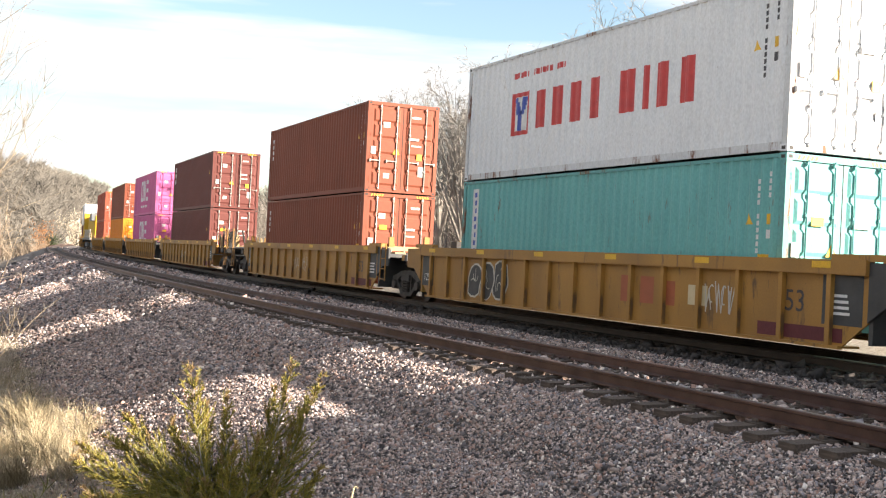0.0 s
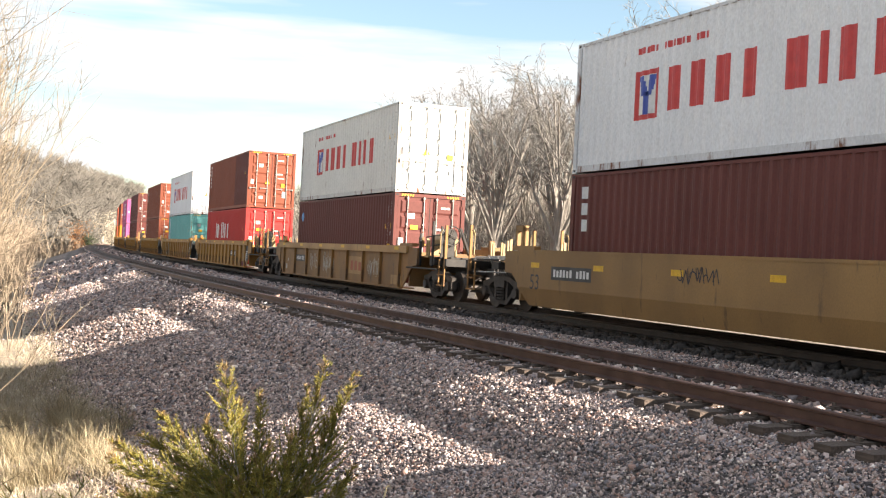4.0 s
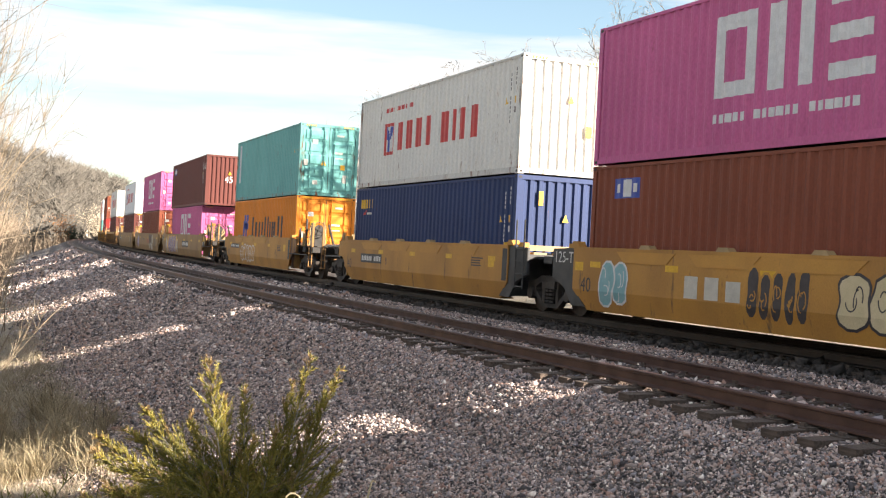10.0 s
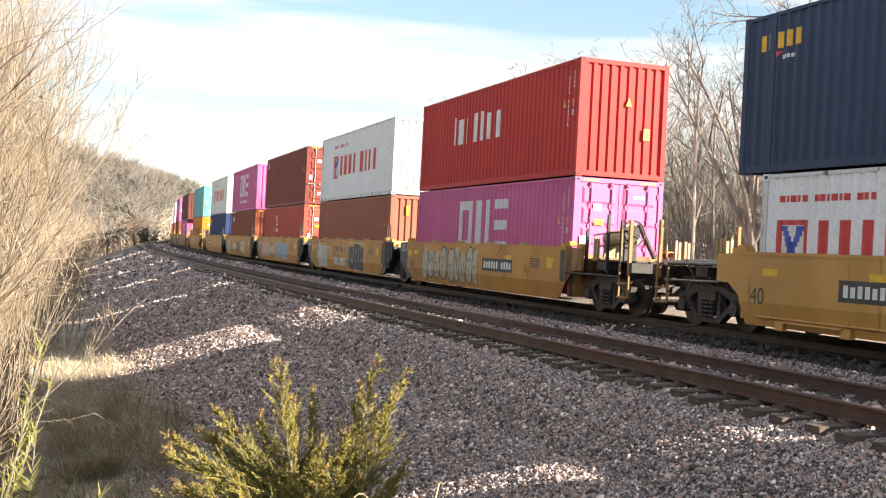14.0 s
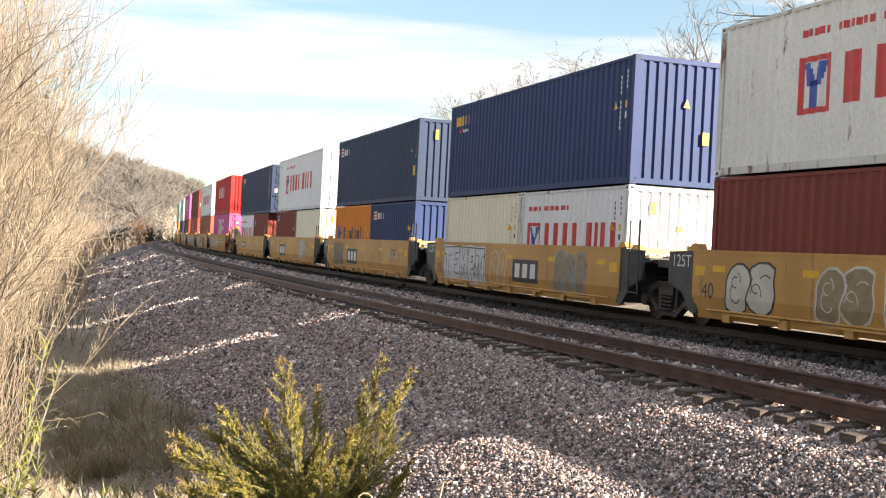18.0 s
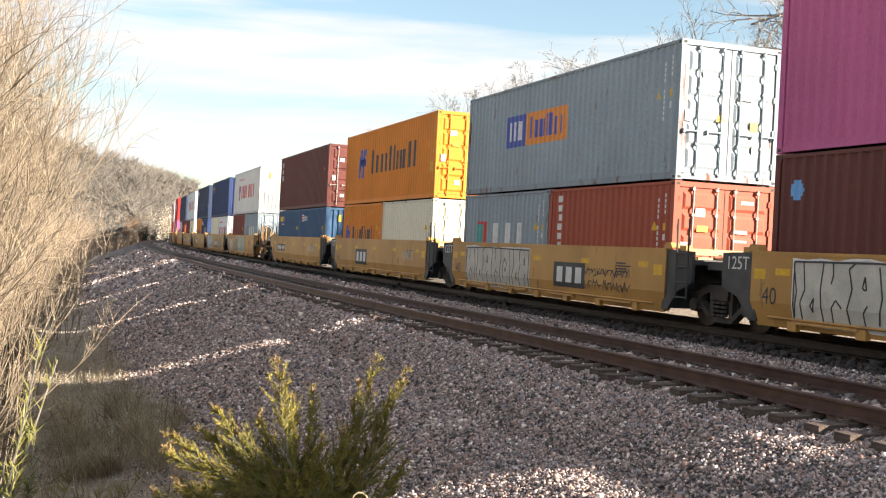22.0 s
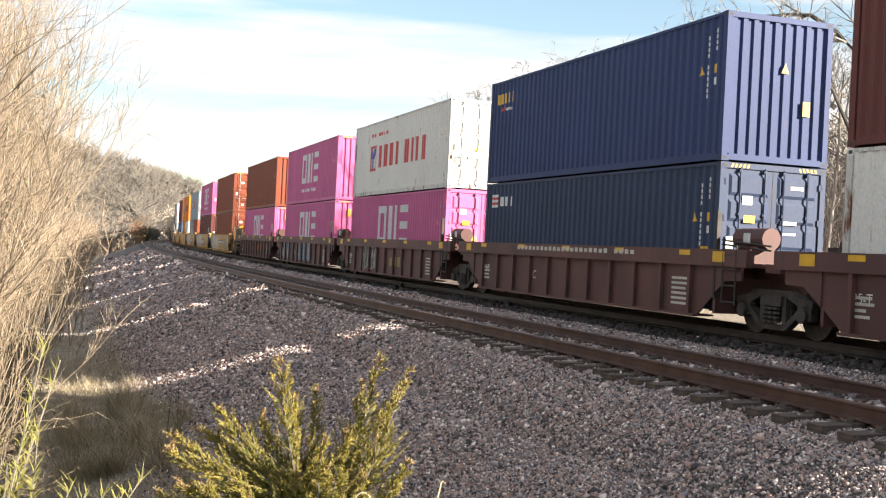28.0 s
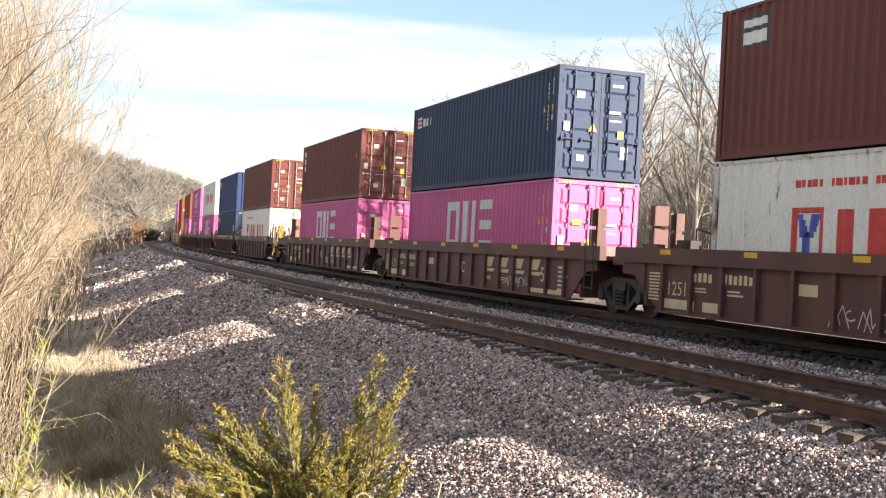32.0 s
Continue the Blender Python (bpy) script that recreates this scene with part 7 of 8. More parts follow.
VASE = [(8, 3.3, 9, 34, 0.45, 0.02, 0.05), (9, 0.4, 16, 46, 0.3, -0.02, 0.07), (5, 0.5, 20, 50, 0.25, -0.02, 0.11), (3, 0.55, 22, 55, 0.15, -0.02, 0.14), (0, 0, 0, 0, 0, -0.02, 0.18)]
OAK = [(8, 0.75, 30, 70, 0.35, 0.03, 0.07), (7, 0.55, 28, 65, 0.2, 0.06, 0.16), (6, 0.5, 28, 65, 0.15, 0.05, 0.18), (4, 0.5, 30, 65, 0.15, 0.03, 0.2), (0, 0, 0, 0, 0, 0.0, 0.22)]
POLE = [(12, 0.34, 22, 50, 0.3, 0.02, 0.04), (6, 0.5, 22, 50, 0.2, 0.07, 0.1), (4, 0.5, 25, 55, 0.2, 0.05, 0.14), (0, 0, 0, 0, 0, 0.02, 0.18)]


def put(ob, x, y, turn=0, size=1.0):
    ob.matrix_basis = Matrix.LocRotScale((x, y, ground_at(x, y)), Euler((0, 0, turn)), (size,) * 3)
    return ob


def again(ob, x, y, turn, size, label=""):
    c = copy_thing(ob, Matrix.LocRotScale((x, y, ground_at(x, y)), Euler((0, 0, turn)), None))
    c.scale = (size,) * 3
    if label:
        c["label"] = label
    return c


elm = put(tree("tree", "tall vase-shaped bare grey tree behind the train", 11, 3.2, 0.3, VASE), 12.3, 45.6, 0.6)


def crooked_tree(label, seed):
    """A dark trunk that forks, with one heavy limb arching far out to a side and others rising."""
    rng = random.Random(seed)
    big, small = Sticks(), Sticks()
    trunk = [Vector(p) for p in ((0, 0, -0.3), (-0.08, 0.1, 2.0), (0.02, 0.0, 4.2), (0.2, 0.1, 6.2), (0.15, 0.0, 7.8))]
    big.limb(trunk, 0.26, 0.18, 9)
    limbs = (((0.15, 0, 7.4), (-0.5, 0.2, 8.3), (-1.3, 0.3, 9.1), (-2.3, 0.2, 9.7), (-3.3, 0.3, 9.7), (-4.3, 0.2, 9.3)), ((0.15, 0, 7.7), (0.3, -0.1, 8.9), (0.7, -0.3, 10.3), (0.9, -0.2, 12.0), (1.4, 0.1, 13.6)),
             ((0.1, 0, 7.6), (-0.2, 0.3, 9.0), (-0.1, 0.6, 10.4), (-0.6, 0.7, 12.0), (-0.7, 0.9, 13.6)), ((0.05, 0, 4.6), (-0.9, -0.2, 5.6), (-1.6, -0.3, 7.0), (-2.5, -0.2, 8.0), (-3.0, 0.0, 9.2)),
             ((0.18, 0, 5.8), (1.2, 0.4, 6.8), (2.2, 0.6, 8.0), (3.0, 0.5, 9.6), (3.8, 0.8, 10.6)), ((0.0, 0, 3.8), (0.9, -0.6, 4.8), (1.9, -1.0, 5.4), (3.0, -1.2, 6.4)))
    for n_, limb in enumerate(limbs):
        pts = [Vector(p) for p in limb]
        r = 0.13 if n_ < 3 else 0.085
        big.limb(pts, r, r * 0.3, 7)
        for i in range(9):
            f = rng.uniform(0.25, 1.0) * (len(pts) - 1)
            j = min(int(f), len(pts) - 2)
            q = pts[j].lerp(pts[j + 1], f - j)
            grow(big, small, rng, q, splay(rng, (pts[j + 1] - pts[j]).normalized(), 25, 70), rng.uniform(1.4, 2.8), 0.045, 2, OAK)
    ob = thing("tree", label, "tree", "bare trees")
    part("trunk", big.mesh("trunk", DARKBARK), DARKBARK, ob)
    part("crown", small.mesh("crown", TWIG), TWIG, ob, "bare grey-brown twigs")
    return ob


put(crooked_tree("wide bare tree with thick dark crooked limbs", 23), 15.0, 40.6, 0.0)
pole_tree = put(tree("tree", "slender bare tree in a thicket beyond the track", 31, 9.5, 0.09, POLE), 9.6, 44.0, 0.4)
pole_tree2 = put(tree("tree", "thin bare grey sapling tree beyond the track", 37, 8.5, 0.075, POLE, (0.1, 0.05)), 14.2, 43.0, 0.4)
_rng = random.Random(5)
for px, py, a, b, sz in ((19.4, 45.5, elm, 2.6, 1.0), (20.0, 52.0, elm, 1.4, 1.0), (9.0, 62.0, elm, 3.9, 0.95), (6.0, 66.0, elm, 5.0, 0.95), (5.4, 76.0, elm, 0.2, 1.1), (2.8, 87.0, elm, 2.2, 1.15), (7.6, 83.0, elm, 4.4, 1.35),
                         (6.8, 71.0, elm, 0.9, 1.05), (10.2, 71.0, elm, 3.1, 1.25), (10.5, 70.0, elm, 5.6, 1.15), (24.0, 50.0, elm, 0.3, 1.05), (14.0, 66.0, elm, 1.0, 0.9), (10.0, 84.0, elm, 0.8, 1.1), (-3.0, 105.0, elm, 3.0, 1.1), (1.0, 118.0, elm, 1.2, 1.2)):
    again(a, px, py, b, sz)
for i in range(52):
    s = _rng.uniform(30, 130)
    o = _rng.uniform(16, 30)
    p = spot(s, o)
    again(pole_tree if i % 2 else pole_tree2, p.x, p.y, _rng.uniform(0, 6.3), _rng.uniform(0.55, 0.98))


def brush(name, label, count, area, seed, tall, mat, thick=0.012, lean=0.35, ditch=True):
    """A thicket of thin bare stems with side twigs, one piece."""
    rng = random.Random(seed)
    st = Sticks()
    for i in range(count):
        s, o = rng.uniform(*area[:2]), rng.uniform(*area[2:])
        p = spot(s, o)
        if ditch and o < -6 and (p.x > -0.3 * p.y - 1.3 + 0.02 * min(p.y, 60) or p.y < 9):      # the ditch stays open
            continue
        p.z = ground_at(p.x, p.y) - 0.1
        h = tall * rng.uniform(0.45, 1.1) if lean > 0.2 else (3.4 + 0.24 * p.y) * rng.uniform(0.55, 1.1)
        d = Vector((rng.uniform(-lean, lean), rng.uniform(-lean, lean), 1))
        pts, e = bent(rng, p, d, h, 4, 0.13, 0.02)
        st.limb(pts, thick, thick * 0.4, 3)
        for k in range(7):
            f = rng.uniform(0.25, 0.97)
            j = min(int(f * 4), 3)
            q = pts[j].lerp(pts[j + 1], f * 4 - j)
            dd = splay(rng, (pts[j + 1] - pts[j]).normalized(), 20, 65)
            q2 = q + dd * h * rng.uniform(0.12, 0.3) * (1.0 if lean > 0.2 else 0.55)
            sd = dd.orthogonal().normalized()
            st.blade(q, q2, thick * 0.55, sd)
            for m in range(2):
                q3 = q.lerp(q2, rng.uniform(0.3, 0.8))
                st.blade(q3, q3 + splay(rng, dd, 25, 60) * h * rng.uniform(0.06, 0.14), thick * 0.4, sd)
    return tagged(new(name, st.mesh(name, mat)), label, "brush", kind="stuff")


brush("brush_beyond_track", "dense bare grey-brown thicket beyond the train", 3300, (27, 100, 18.5, 36), 1, 7.0, BRUSH, 0.018)
brush("brush_beyond_track", "low bare brush at the foot of the far bank", 430, (24, 95, 14, 19), 14, 1.8, BRUSH, 0.01)
brush("brush_beyond_track", "distant bare thicket along the railway", 900, (95, 230, 6.5, 26), 2, 6.0, BRUSH, 0.03)
brush("brush_on_bank", "tall dense tan thicket behind the near shrubs", 3600, (10, 42, -24, -13.6), 9, 5.6, WILLOW, 0.009, 0.16)
brush("brush_on_bank", "bare brown thicket on the outer bank of the curve", 5200, (36, 190, -34, -11.6), 3, 5.0, BANKTWIG, 0.02)

brush("brush_on_bank", "low rusty-tan scrub along the line at the bend", 620, (165, 250, -17, -8.2), 17, 2.3, BANKTWIG, 0.035, ditch=False)


def far_woods(name, label, count, area, seed, mat, tall=9.0):
    rng = random.Random(seed)
    st = Sticks()
    for i in range(count):
        s, o = rng.uniform(*area[:2]), rng.uniform(*area[2:])
        p = spot(s, o)
        if o < -6 and p.x > -0.285 * p.y and p.y < 190:
            continue
        p.z = ground_at(p.x, p.y)
        h = tall * rng.uniform(0.55, 1.15)
        st.limb([p, p + Vector((rng.uniform(-0.5, 0.5), rng.uniform(-0.5, 0.5), h * 0.75))], 0.16, 0.06, 3)
        for k in range(110):
            f = rng.uniform(0.2, 0.95)
            q = p + Vector((rng.gauss(0, 0.5), rng.gauss(0, 0.5), h * f * 0.8))
            d = Vector((rng.gauss(0, 0.7), rng.gauss(0, 0.7), rng.uniform(0.2, 1.1))).normalized()
            l = h * rng.uniform(0.12, 0.3)
            st.blade(q, q + d * l, rng.uniform(0.06, 0.16), d.orthogonal().normalized())
    return tagged(new(name, st.mesh(name, mat)), label, "woods", kind="stuff")


far_woods("far_woods", "grey-brown bare winter woods on the hill", 1000, (185, 420, -120, -9), 1, FARBRUSH, 6.5)
far_woods("far_woods", "tall bare woods where the line bends out of sight", 620, (240, 470, -46, -9.5), 7, FARBRUSH, 12.0)
far_woods("far_woods", "bare woods on the inside of the curve", 760, (180, 480, 12, 110), 2, FARBRUSH)
far_woods("far_woods", "bare woods on the bank beyond the ditch", 260, (90, 200, -70, -17), 3, FARBRUSH, 5.5)
far_woods("far_woods", "bare woods behind the thicket beyond the train", 230, (36, 180, 26, 70), 4, TWIG, 10.0)


def whip(st, rng, p, d, l, sag, thick, twigs):
    """A long thin shoot that bends over and turns up again at its tip, with side shoots and fine twigs."""
    pts, v, k = [p.copy()], d.normalized(), 9
    for i in range(k):
        f = i / k
        pull = -sag * math.sin(min(1.0, f * 1.5) * math.pi) if f < 0.72 else sag * 0.9
        v = (v + Vector((rng.uniform(-1, 1), rng.uniform(-1, 1), rng.uniform(-1, 1))) * 0.09 + Vector((0, 0, pull))).normalized()
        pts.append(pts[-1] + v * (l / k))
    st.limb(pts, thick, 0.0028, 3)
    for i in range(twigs):
        f = rng.uniform(0.22, 0.98)
        j = min(int(f * k), k - 1)
        q = pts[j].lerp(pts[j + 1], f * k - j)
        dd = splay(rng, (pts[j + 1] - pts[j]).normalized(), 12, 48)
        tw, e2 = bent(rng, q, dd, l * rng.uniform(0.07, 0.2), 3, 0.16, 0.03)
        st.limb(tw, 0.0045, 0.0018, 3)
        for m in range(5):
            q3 = tw[rng.randint(1, 3)].lerp(tw[rng.randint(0, 3)], 0.4)
            d3 = splay(rng, dd, 14, 50)
            st.blade(q3, q3 + d3 * l * rng.uniform(0.025, 0.075), 0.003, d3.orthogonal().normalized())


def shrub_stems(seed, stems, tall, reach):
    """Arching whips from one stool: a mesh a whip."""
    rng = random.Random(seed)
    made = []
    for i in range(stems):
        st = Sticks()
        a = rng.uniform(0, 2 * math.pi)
        out_ = reach * math.sqrt(rng.random())
        d = Vector((math.cos(a) * out_ + 0.06, math.sin(a) * out_, 1.0))
        l = tall * rng.uniform(0.55, 1.1)
        p = Vector((rng.gauss(0, 0.45), rng.gauss(0, 0.45), -0.1))
        whip(st, rng, p, d, l, 0.07 + 0.16 * out_, rng.uniform(0.008, 0.015), 17)
        made.append(st)
    return made


def joined(name, sticks, mat):
    allst = Sticks()
    for st in sticks:
        n = len(allst.v)
        allst.v += st.v
        allst.f += [tuple(i + n for i in f) for f in st.f]
    return allst.mesh(name, mat)


SHRUBS = []
for _a in ((41, 76, 5.4, 0.3), (42, 72, 4.8, 0.42), (43, 76, 5.9, 0.24)):
    _st = shrub_stems(*_a)
    SHRUBS.append(([s_.mesh("stem", WILLOW) for s_ in _st], [joined("stem_bundle", _st[k::4], WILLOW) for k in range(4)]))


def shrub(k, x, y, turn, size, label, near):
    ob = thing("shrub", label, "shrub", "shrubs beside the ditch")
    if near:
        for me in SHRUBS[k][0]:
            part("stem", me, WILLOW, ob)
    else:
        for me in SHRUBS[k][1]:
            part("stem_bundle", me, WILLOW, ob)["kind"] = "stuff"
    return put(ob, x, y, turn, size)


def fringe(x, y, seed, count, label, size):
    """Low whips reaching out over the ditch towards the track."""
    rng = random.Random(seed)
    ob = thing("shrub", label, "shrub", "shrubs beside the ditch")
    for i in range(count):
        st = Sticks()
        a = rng.gauss(-0.15, 0.5)
        p = Vector((rng.gauss(-0.3, 0.25), rng.gauss(0, 0.4), rng.uniform(-0.1, 0.5)))
        whip(st, rng, p, Vector((math.cos(a), math.sin(a), rng.uniform(0.7, 2.2))), size * rng.uniform(0.6, 1.1), rng.uniform(0.22, 0.36), rng.uniform(0.006, 0.011), 15)
        part("stem", st.mesh("stem", WILLOW), WILLOW, ob)
    return put(ob, x, y)


_rng = random.Random(77)
for i, (x, y, size) in enumerate(((-4.35, 8.3, 0.98), (-4.3, 9.2, 1.0), (-4.7, 10.1, 1.02), (-5.1, 11.2, 1.0), (-5.3, 9.4, 1.12), (-5.6, 12.4, 1.02), (-6.3, 11.4, 1.15), (-6.1, 13.8, 1.02), (-6.8, 15.4, 1.0), (-7.2, 13.4, 1.15), (-7.5, 17.4, 1.0), (-8.5, 19.8, 1.0), (-8.3, 16.2, 1.15), (-9.5, 22.6, 1.0), (-10.7, 26.0, 1.0), (-11.9, 30.0, 1.0), (-13.4, 34.5, 1.0), (-15.0, 39.5, 1.0))):
    shrub(i % 3, x - 0.092 * y, y, _rng.uniform(-0.7, 0.7), size, "tangle of tan bare whips arching over the ditch" if y < 15 else "bare tan shrub on the bank beside the railway", y < 10.3)
fringe(-4.85, 8.9, 5, 58, "low tan whips drooping over the ditch and turning up", 2.35)
fringe(-4.7, 8.3, 9, 44, "low tangle of tan whips close to the ground", 2.0)
fringe(-6.0, 10.8, 6, 46, "low tan whips reaching out over the ditch", 2.4)
for x, y, turn, size in ((-6.9, 15.0, 0.5, 0.8), (-8.0, 18.5, 2.5, 0.85), (-9.2, 21.5, 1.3, 0.85), (-10.8, 25.0, 1.0, 0.85), (-13.0, 31.0, 3.0, 0.8)):
    again(pole_tree if x > -8 else pole_tree2, x, y, turn, size, "slim bare tree standing among tan shrubs")


# ---- the young cedar in front of the camera ----
def plume(rng, wood, green, young, gold, base, tip, bow, sprays, reach):
    """One upswept feather: an axis, side sprays shortening to the tip, shoots on the sprays, scaly shoots on those."""
    pts = []
    for i in range(13):
        f = i / 12
        q = base.lerp(tip, f)
        q += Vector((bow[0], bow[1], bow[2])) * math.sin(f * math.pi)
        pts.append(q + Vector((rng.uniform(-1, 1), rng.uniform(-1, 1), 0)) * 0.004)
    wood.limb(pts[:11], 0.006, 0.0022, 4)
    gold.limb(pts[10:], 0.0022, 0.0007, 3)
    for i in range(sprays):
        f = 0.06 + 0.93 * (i + rng.random()) / sprays
        j = min(int(f * 12), 11)
        q = pts[j].lerp(pts[j + 1], f * 12 - j)
        d = (pts[j + 1] - pts[j]).normalized()
        l = reach * (0.1 + 2.3 * (1 - f) ** 0.9) * rng.uniform(0.35, 1.15)
        dd = splay(rng, d, 22, 50)
        mid = q + dd * l * 0.5
        e = mid + (dd * 0.8 + d * 0.35 + Vector((0, 0, 0.12))).normalized() * l * 0.5
        dry = f > 0.93 or rng.random() < 0.05
        wood.blade(q, e, 0.0013, dd.orthogonal().normalized())
        shoots = int(6 + l * 150)
        for k in range(shoots):
            g = (k + rng.random()) / shoots
            q2 = q.lerp(mid, g * 2) if g < 0.5 else mid.lerp(e, g * 2 - 1)
            d2 = splay(rng, (e - q).normalized(), 10, 42)
            l2 = (0.007 + 0.03 * (1 - g)) * rng.uniform(0.6, 1.3)
            e2 = q2 + d2 * l2
            pick = rng.random() + 0.45 * g + 0.5 * f
            to = gold if dry and pick > 0.95 or pick > 1.68 else young if pick > 0.88 else green
            sd = d2.orthogonal().normalized()
            to.blade(q2, e2, 0.0024, sd)
            to.blade(q2, e2, 0.0024, d2.cross(sd))
            for m in range(3):
                q3 = q2.lerp(e2, rng.uniform(0.1, 0.9))
                d3 = splay(rng, d2, 18, 48)
                to.blade(q3, q3 + d3 * l2 * rng.uniform(0.3, 0.6), 0.0017, d3.orthogonal().normalized())


def cedar(x, y):
    """A fan of feathery plumes out of a short trunk, open between them."""
    rng = random.Random(8)
    ob = thing("cedar_sapling", "young olive-green cedar with upswept feathery sprays and golden tips", "tree")
    wood, green, young, gold, frosty = Sticks(), Sticks(), Sticks(), Sticks(), Sticks()
    wood.limb([Vector((0.03, 0, -0.2)), Vector((0.04, 0, 0.5)), Vector((0.02, 0.02, 1.0)), Vector((0.03, 0.0, 1.5))], 0.035, 0.012, 7)
    heads = ((-0.125, 0.0, 2.17, 0.17), (0.275, 0.02, 2.19, 0.14), (0.39, -0.05, 2.16, 0.13), (-0.37, 0.03, 1.97, 0.13), (-0.53, -0.05, 1.87, 0.11), (-0.57, 0.05, 1.79, 0.11), (-0.46, -0.1, 1.67, 0.11), (0.01, 0.1, 2.05, 0.09),
             (0.4, -0.08, 1.8, 0.12), (-0.45, 0.1, 1.87, 0.11), (0.07, -0.16, 1.9, 0.08), (0.16, -0.14, 1.92, 0.09), (0.2, 0.08, 2.08, 0.12), (0.32, 0.1, 2.03, 0.12), (-0.2, 0.08, 1.95, 0.11), (-0.08, 0.1, 2.02, 0.13))
    for tx, ty, tz, reach in heads:
        tip = Vector((tx, ty, tz))
        base = Vector((0.03 + tx * 0.06, ty * 0.2, 1.34 + (0.3 * min(1.0, -tx / 0.5) if tx < -0.2 else 0.1 * abs(tx)) - max(0.0, 1.8 - tz) * 0.6 + rng.uniform(-0.04, 0.04)))
        plume(rng, wood, green, young, gold, base, tip, (tx * 0.03, ty * 0.2, -0.08 * abs(tx)), 62, reach)
    for k in range(16):                              # lesser plumes between the large ones
        p, q = heads[rng.randrange(len(heads))], heads[rng.randrange(len(heads))]
        f = rng.uniform(0.2, 0.8)
        tip = Vector((p[0] + (q[0] - p[0]) * f, rng.uniform(-0.16, 0.14), min(p[2], q[2]) - rng.uniform(0.1, 0.3)))
        base = Vector((0.03 + tip.x * 0.08, tip.y * 0.2, 1.3 + 0.25 * max(0.0, -tip.x)))
        plume(rng, wood, green, young, gold, base, tip, (tip.x * 0.1, 0, -0.03), 38, 0.13)
    for k in range(40):
        a, r = rng.uniform(0, 6.283), rng.uniform(0.1, 0.5)
        tip = Vector((r * math.cos(a) - 0.02, 0.6 * r * math.sin(a), 1.76 - 0.35 * r - rng.uniform(0.0, 0.4)))
        base = Vector((tip.x * 0.25 + 0.03, tip.y * 0.25, tip.z - rng.uniform(0.3, 0.45)))
        plume(rng, wood, frosty if k % 3 == 0 and tip.x < 0.1 else green, frosty if k % 6 == 0 and tip.x < 0.1 else young, gold, base, tip, (0, 0, -0.02), 22, 0.15)
    part("trunk", wood.mesh("trunk", BARK), BARK, ob)
    part("foliage", green.mesh("foliage", CEDAR), CEDAR, ob, "dense green scaly sprays")
    part("young_foliage", young.mesh("young_foliage", CEDARYOUNG), CEDARYOUNG, ob, "yellow-green outer shoots")
    part("frosty_foliage", frosty.mesh("frosty_foliage", CEDARGREY), CEDARGREY, ob, "grey-green inner shoots")
    part("golden_growth", gold.mesh("golden_growth", CEDARTIP), CEDARTIP, ob, "golden-brown dry tips")
    ob.matrix_basis = Matrix.Translation((x, y, ground_at(x, y)))
    return ob


CED = cedar(-0.667, 6.0)
CED.matrix_basis = Matrix.LocRotScale((-0.667, 6.0, -2.04), None, (1.333,) * 3)


# ---- grass, weeds and small growth on the bank ----
def grass(name, label, clumps, area, seed, mat, tall, blades=46):
    rng = random.Random(seed)
    st = Sticks()
    for i in range(clumps):
        s, o = rng.uniform(*area[:2]), rng.uniform(*area[2:])
        c = spot(s, o)
        z = ground_at(c.x, c.y)
        h = tall * rng.uniform(0.35, 1.25)
        wide = rng.uniform(0.06, 0.2)
        lx, ly = rng.gauss(0, 0.3), rng.gauss(0, 0.3)
        for k in range(blades):
            p = Vector((c.x + rng.gauss(0, wide), c.y + rng.gauss(0, wide), z - 0.03))
            d = Vector((lx + rng.gauss(0, 0.5), ly + rng.gauss(0, 0.5), 1)).normalized()
            l = h * rng.uniform(0.3, 1.15)
            mid = p + d * l * 0.6
            q = mid + (d + Vector((rng.gauss(0, 0.4), rng.gauss(0, 0.4), -0.35))).normalized() * l * 0.4
            sd = Vector((math.cos(k), math.sin(k), 0))
            wd = rng.uniform(0.002, 0.0052)
            base = len(st.v)
            st.v += [p - sd * wd, p + sd * wd, mid + sd * wd * 0.8, mid - sd * wd * 0.8, q]
            st.f += [(base, base + 1, base + 2, base + 3), (base + 3, base + 2, base + 4)]
    return tagged(new(name, st.mesh(name, mat)), label, "grass", kind="stuff")


grass("tall_dry_grass", "pale dry grass tufts at the foot of the ballast", 210, (13, 34, -13.4, -11.2), 1, STRAW, 0.36)
grass("tall_dry_grass", "grey-straw tufts standing in the ditch", 34, (18.0, 25.0, -12.9, -10.9), 21, STRAW, 0.8, 230)
grass("dull_weeds", "dull brown matted weeds in the ditch", 1200, (9, 42, -16.5, -11.0), 2, DULLGRASS, 0.38, 34)
grass("dull_weeds", "scattered brown weeds at the edge of the stones", 240, (9, 60, -11.6, -10.2), 12, DULLGRASS, 0.2, 22)
grass("dull_weeds", "brown weeds farther along the ditch", 500, (46, 130, -17, -11.5), 3, DULLGRASS, 0.6, 26)
grass("dry_grass_beyond", "dry grass beyond the far track", 420, (8, 90, 5, 14), 4, STRAW, 0.3, 26)
grass("bank_grass", "sparse dry grass on the bank before the camera", 90, (3, 9, -14.6, -12.2), 6, DULLGRASS, 0.3, 40)


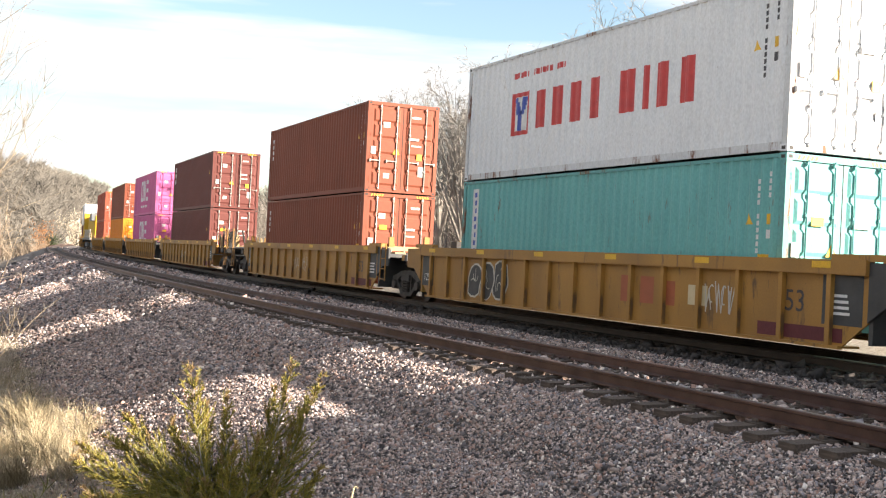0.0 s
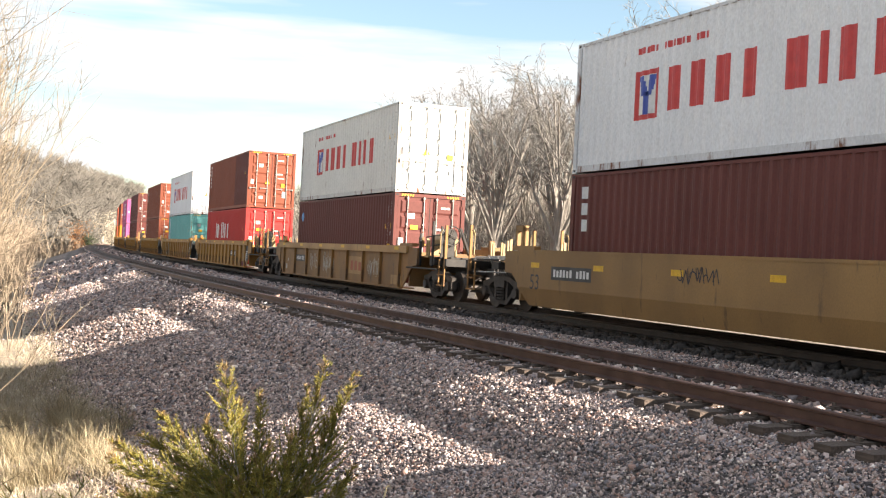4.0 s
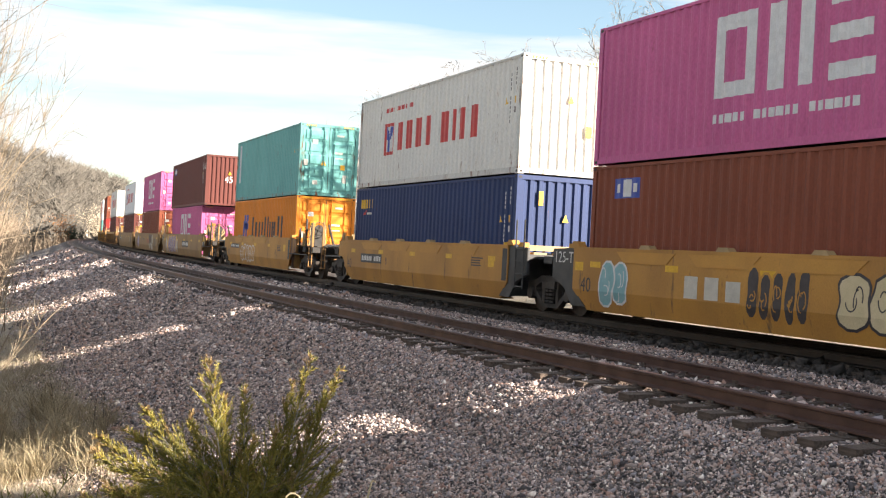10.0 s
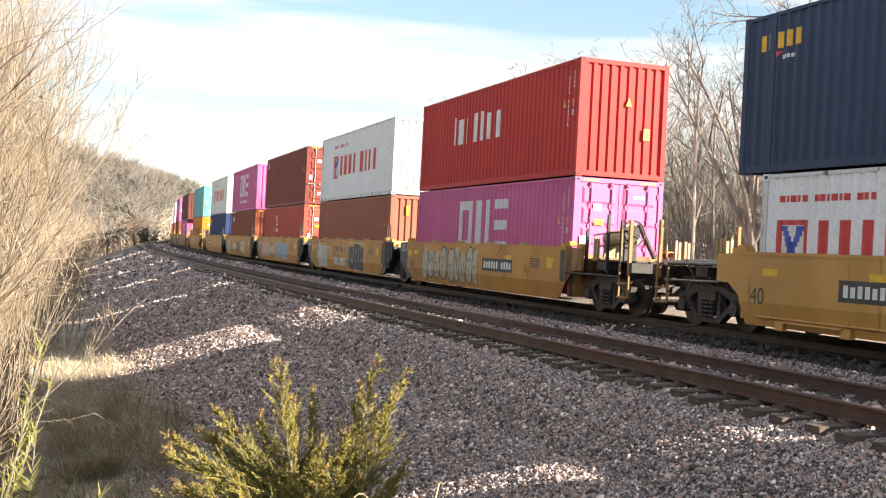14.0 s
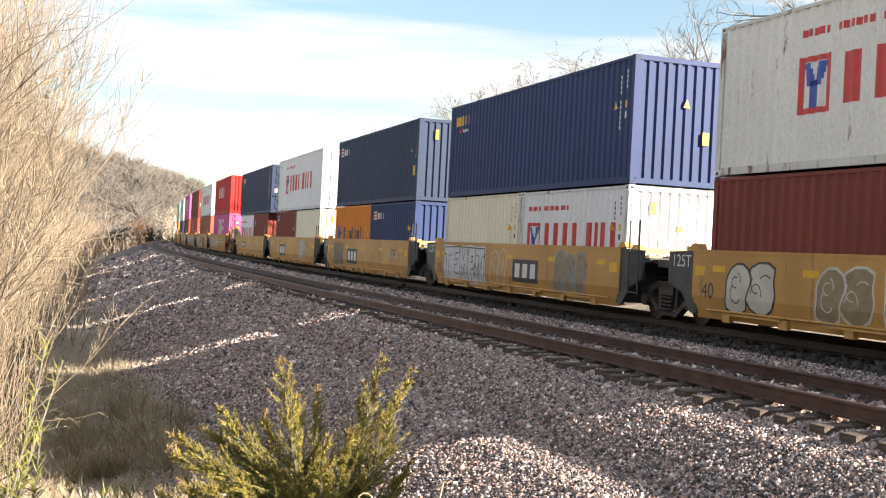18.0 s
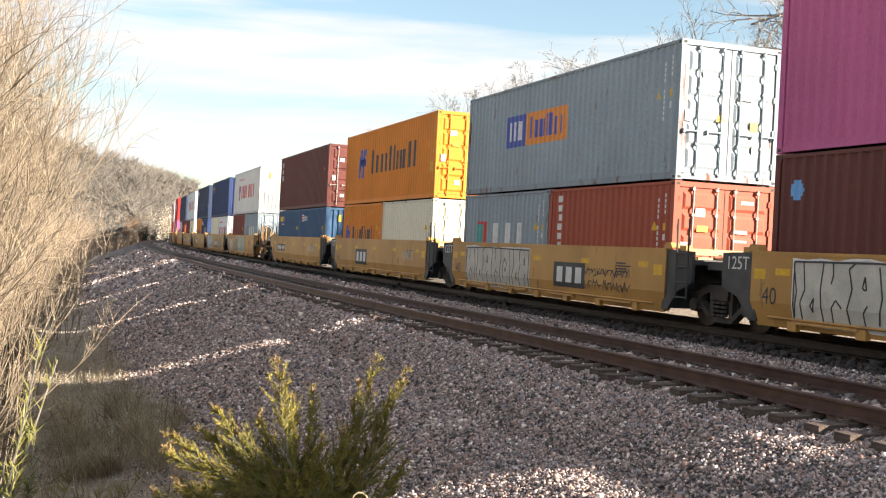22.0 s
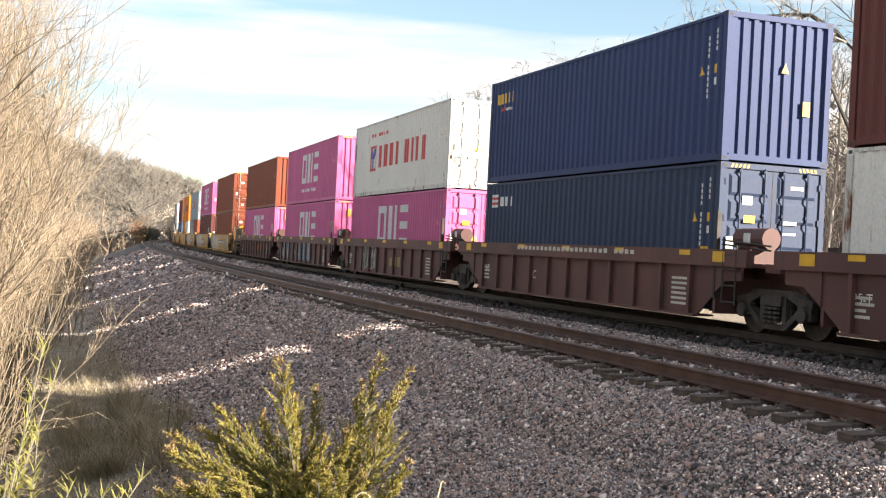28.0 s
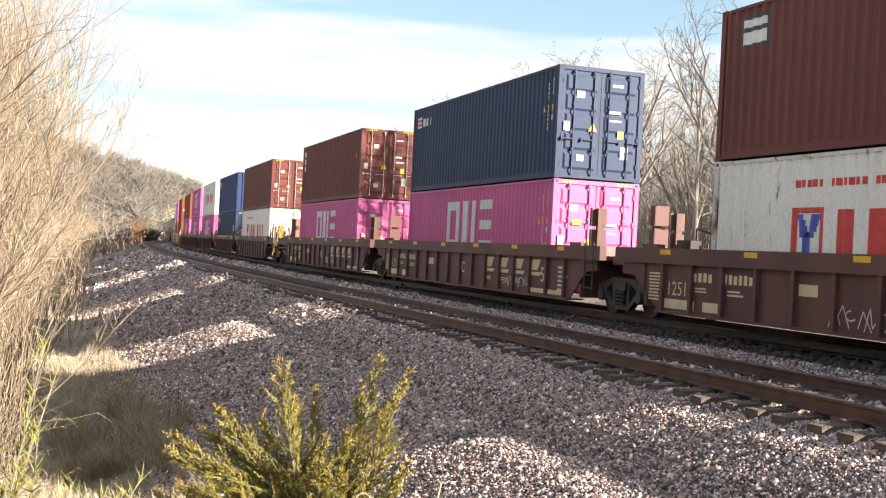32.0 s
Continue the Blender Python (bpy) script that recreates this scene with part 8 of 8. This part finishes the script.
def weed(x, y, seed, h):
    rng = random.Random(seed)
    st = Sticks()
    pts, e = bent(rng, Vector((0, 0, -0.05)), Vector((rng.uniform(-0.2, 0.2), rng.uniform(-0.2, 0.2), 1)), h, 5, 0.06, 0)
    st.limb(pts, 0.008, 0.003, 4)
    for k in range(6):
        q = pts[rng.randint(2, 5)]
        st.limb([q, q + splay(rng, Vector((0, 0, 1)), 20, 50) * h * rng.uniform(0.12, 0.3)], 0.003, 0.0012, 3)
    ob = thing("dead_weed", "thin dead weed stalk in the ballast", "weed", "dead weeds")
    part("stalk", st.mesh("stalk", DARKBARK), DARKBARK, ob)
    return put(ob, x, y)


for i, (s, o, h) in enumerate(((14.2, -11.0, 0.7), (13.6, -11.6, 0.6), (15.6, -11.8, 0.55), (17.0, -10.6, 0.8), (20.0, -11.3, 0.9), (21.0, -11.0, 0.8), (18.5, -12.1, 0.6), (24, -11.6, 0.9), (28, -11.2, 1.0), (33, -11.5, 1.0), (16.5, -10.2, 0.5))):
    p = spot(s, o)
    weed(p.x, p.y, 60 + i, h)


def dead_stalk(x, y, top, curl, seed):
    """A thin pale dry stalk with a hooked tip."""
    rng = random.Random(seed)
    g = ground_at(x, y)
    st = Sticks()
    pts = [Vector((0.1 * math.sin(i), 0.05 * i, (top - g + 0.1) * i / 6 - 0.1)) for i in range(7)]
    for i in range(6):
        a = math.pi * i / 5
        pts.append(pts[6] + Vector((curl * (1 - math.cos(a)), 0.01, abs(curl) * math.sin(a))))
    st.limb(pts, 0.006, 0.003, 5)
    ob = thing("dead_stalk", "pale dry stalk bent over at its tip", "weed", "dead weeds")
    part("stalk", st.mesh("stalk", STRAW), STRAW, ob)
    ob.matrix_basis = Matrix.Translation((x, y, g))
    return ob


dead_stalk(-0.22, 4.15, 0.475, -0.03, 1)
dead_stalk(0.05, 4.3, 0.52, 0.008, 2)
# ---- things at the far end of the line ----
def line_pole(x, y, h):
    ob = thing("line_pole", "slender grey signal pole beside the far curve", "pole")
    b = bmesh.new()
    tube(b, (0, 0, -0.3), (0, 0, h), 0.09, 0.06, n=8)
    part("mast", b, GALV, ob)
    b = bmesh.new()
    box(b, -0.35, 0.35, -0.12, 0.12, h - 0.7, h - 0.25)
    part("head", b, GALV, ob)
    return put(ob, x, y)


_p = spot(205, 7.0)
line_pole(_p.x, _p.y, 7.5)


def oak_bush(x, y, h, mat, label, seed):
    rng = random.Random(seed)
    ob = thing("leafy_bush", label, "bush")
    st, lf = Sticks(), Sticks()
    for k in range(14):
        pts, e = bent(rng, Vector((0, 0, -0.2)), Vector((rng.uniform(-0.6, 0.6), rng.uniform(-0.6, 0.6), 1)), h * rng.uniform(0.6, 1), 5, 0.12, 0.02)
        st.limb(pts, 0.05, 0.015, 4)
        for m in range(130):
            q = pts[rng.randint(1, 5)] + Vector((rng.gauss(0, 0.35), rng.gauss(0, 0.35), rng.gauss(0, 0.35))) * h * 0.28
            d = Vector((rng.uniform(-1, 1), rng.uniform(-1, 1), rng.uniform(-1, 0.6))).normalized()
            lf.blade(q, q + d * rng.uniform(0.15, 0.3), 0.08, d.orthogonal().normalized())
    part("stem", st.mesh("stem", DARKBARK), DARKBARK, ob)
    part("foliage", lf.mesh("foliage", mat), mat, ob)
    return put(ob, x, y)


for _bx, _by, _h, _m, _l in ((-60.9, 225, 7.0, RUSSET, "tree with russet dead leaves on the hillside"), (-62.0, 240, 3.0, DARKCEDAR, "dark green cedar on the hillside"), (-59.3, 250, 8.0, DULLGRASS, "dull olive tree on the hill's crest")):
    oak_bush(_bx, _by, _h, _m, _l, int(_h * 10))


def cedar_bush(x, y, h, seed):
    rng = random.Random(seed)
    ob = thing("cedar_bush", "low yellow-green cedar under the tan shrubs", "bush")
    st, lf = Sticks(), Sticks()
    for k in range(16):
        pts, e = bent(rng, Vector((0, 0, -0.1)), Vector((rng.uniform(-0.9, 0.9), rng.uniform(-0.9, 0.9), 1)), h * rng.uniform(0.6, 1), 5, 0.08, 0.03)
        st.limb(pts, 0.015, 0.004, 4)
        for m in range(240):
            q = pts[rng.randint(1, 4)].lerp(pts[rng.randint(1, 5)], rng.random())
            d = splay(rng, Vector((0, 0, 1)), 10, 70)
            lf.blade(q, q + d * rng.uniform(0.06, 0.18), 0.006, d.orthogonal().normalized())
    part("stem", st.mesh("stem", BARK), BARK, ob)
    part("foliage", lf.mesh("foliage", CEDAR), CEDAR, ob)
    return put(ob, x, y)


cedar_bush(-3.1, 8.1, 3.25, 3)
cedar_bush(-3.4, 8.5, 3.3, 4)
cedar_bush(-3.5, 7.9, 3.2, 5)

# a white container on the car ahead of the engine
_car = well_car("rib53", 0, 0, CAR_LABEL["rib53"])
CARS[_car] = (170.0, 9.85)
MOVERS.append((_car, 170.0, 9.85, Matrix.Identity(4)))
for _z, _col in ((0.33, "maroon"), (0.33 + HC + 0.022, "white")):
    MOVERS.append((container(_col, L40, HC, 1, "", "ahead of the engine"), 170.0, 9.85, Matrix.Translation((0, 0, _z))))


motions()
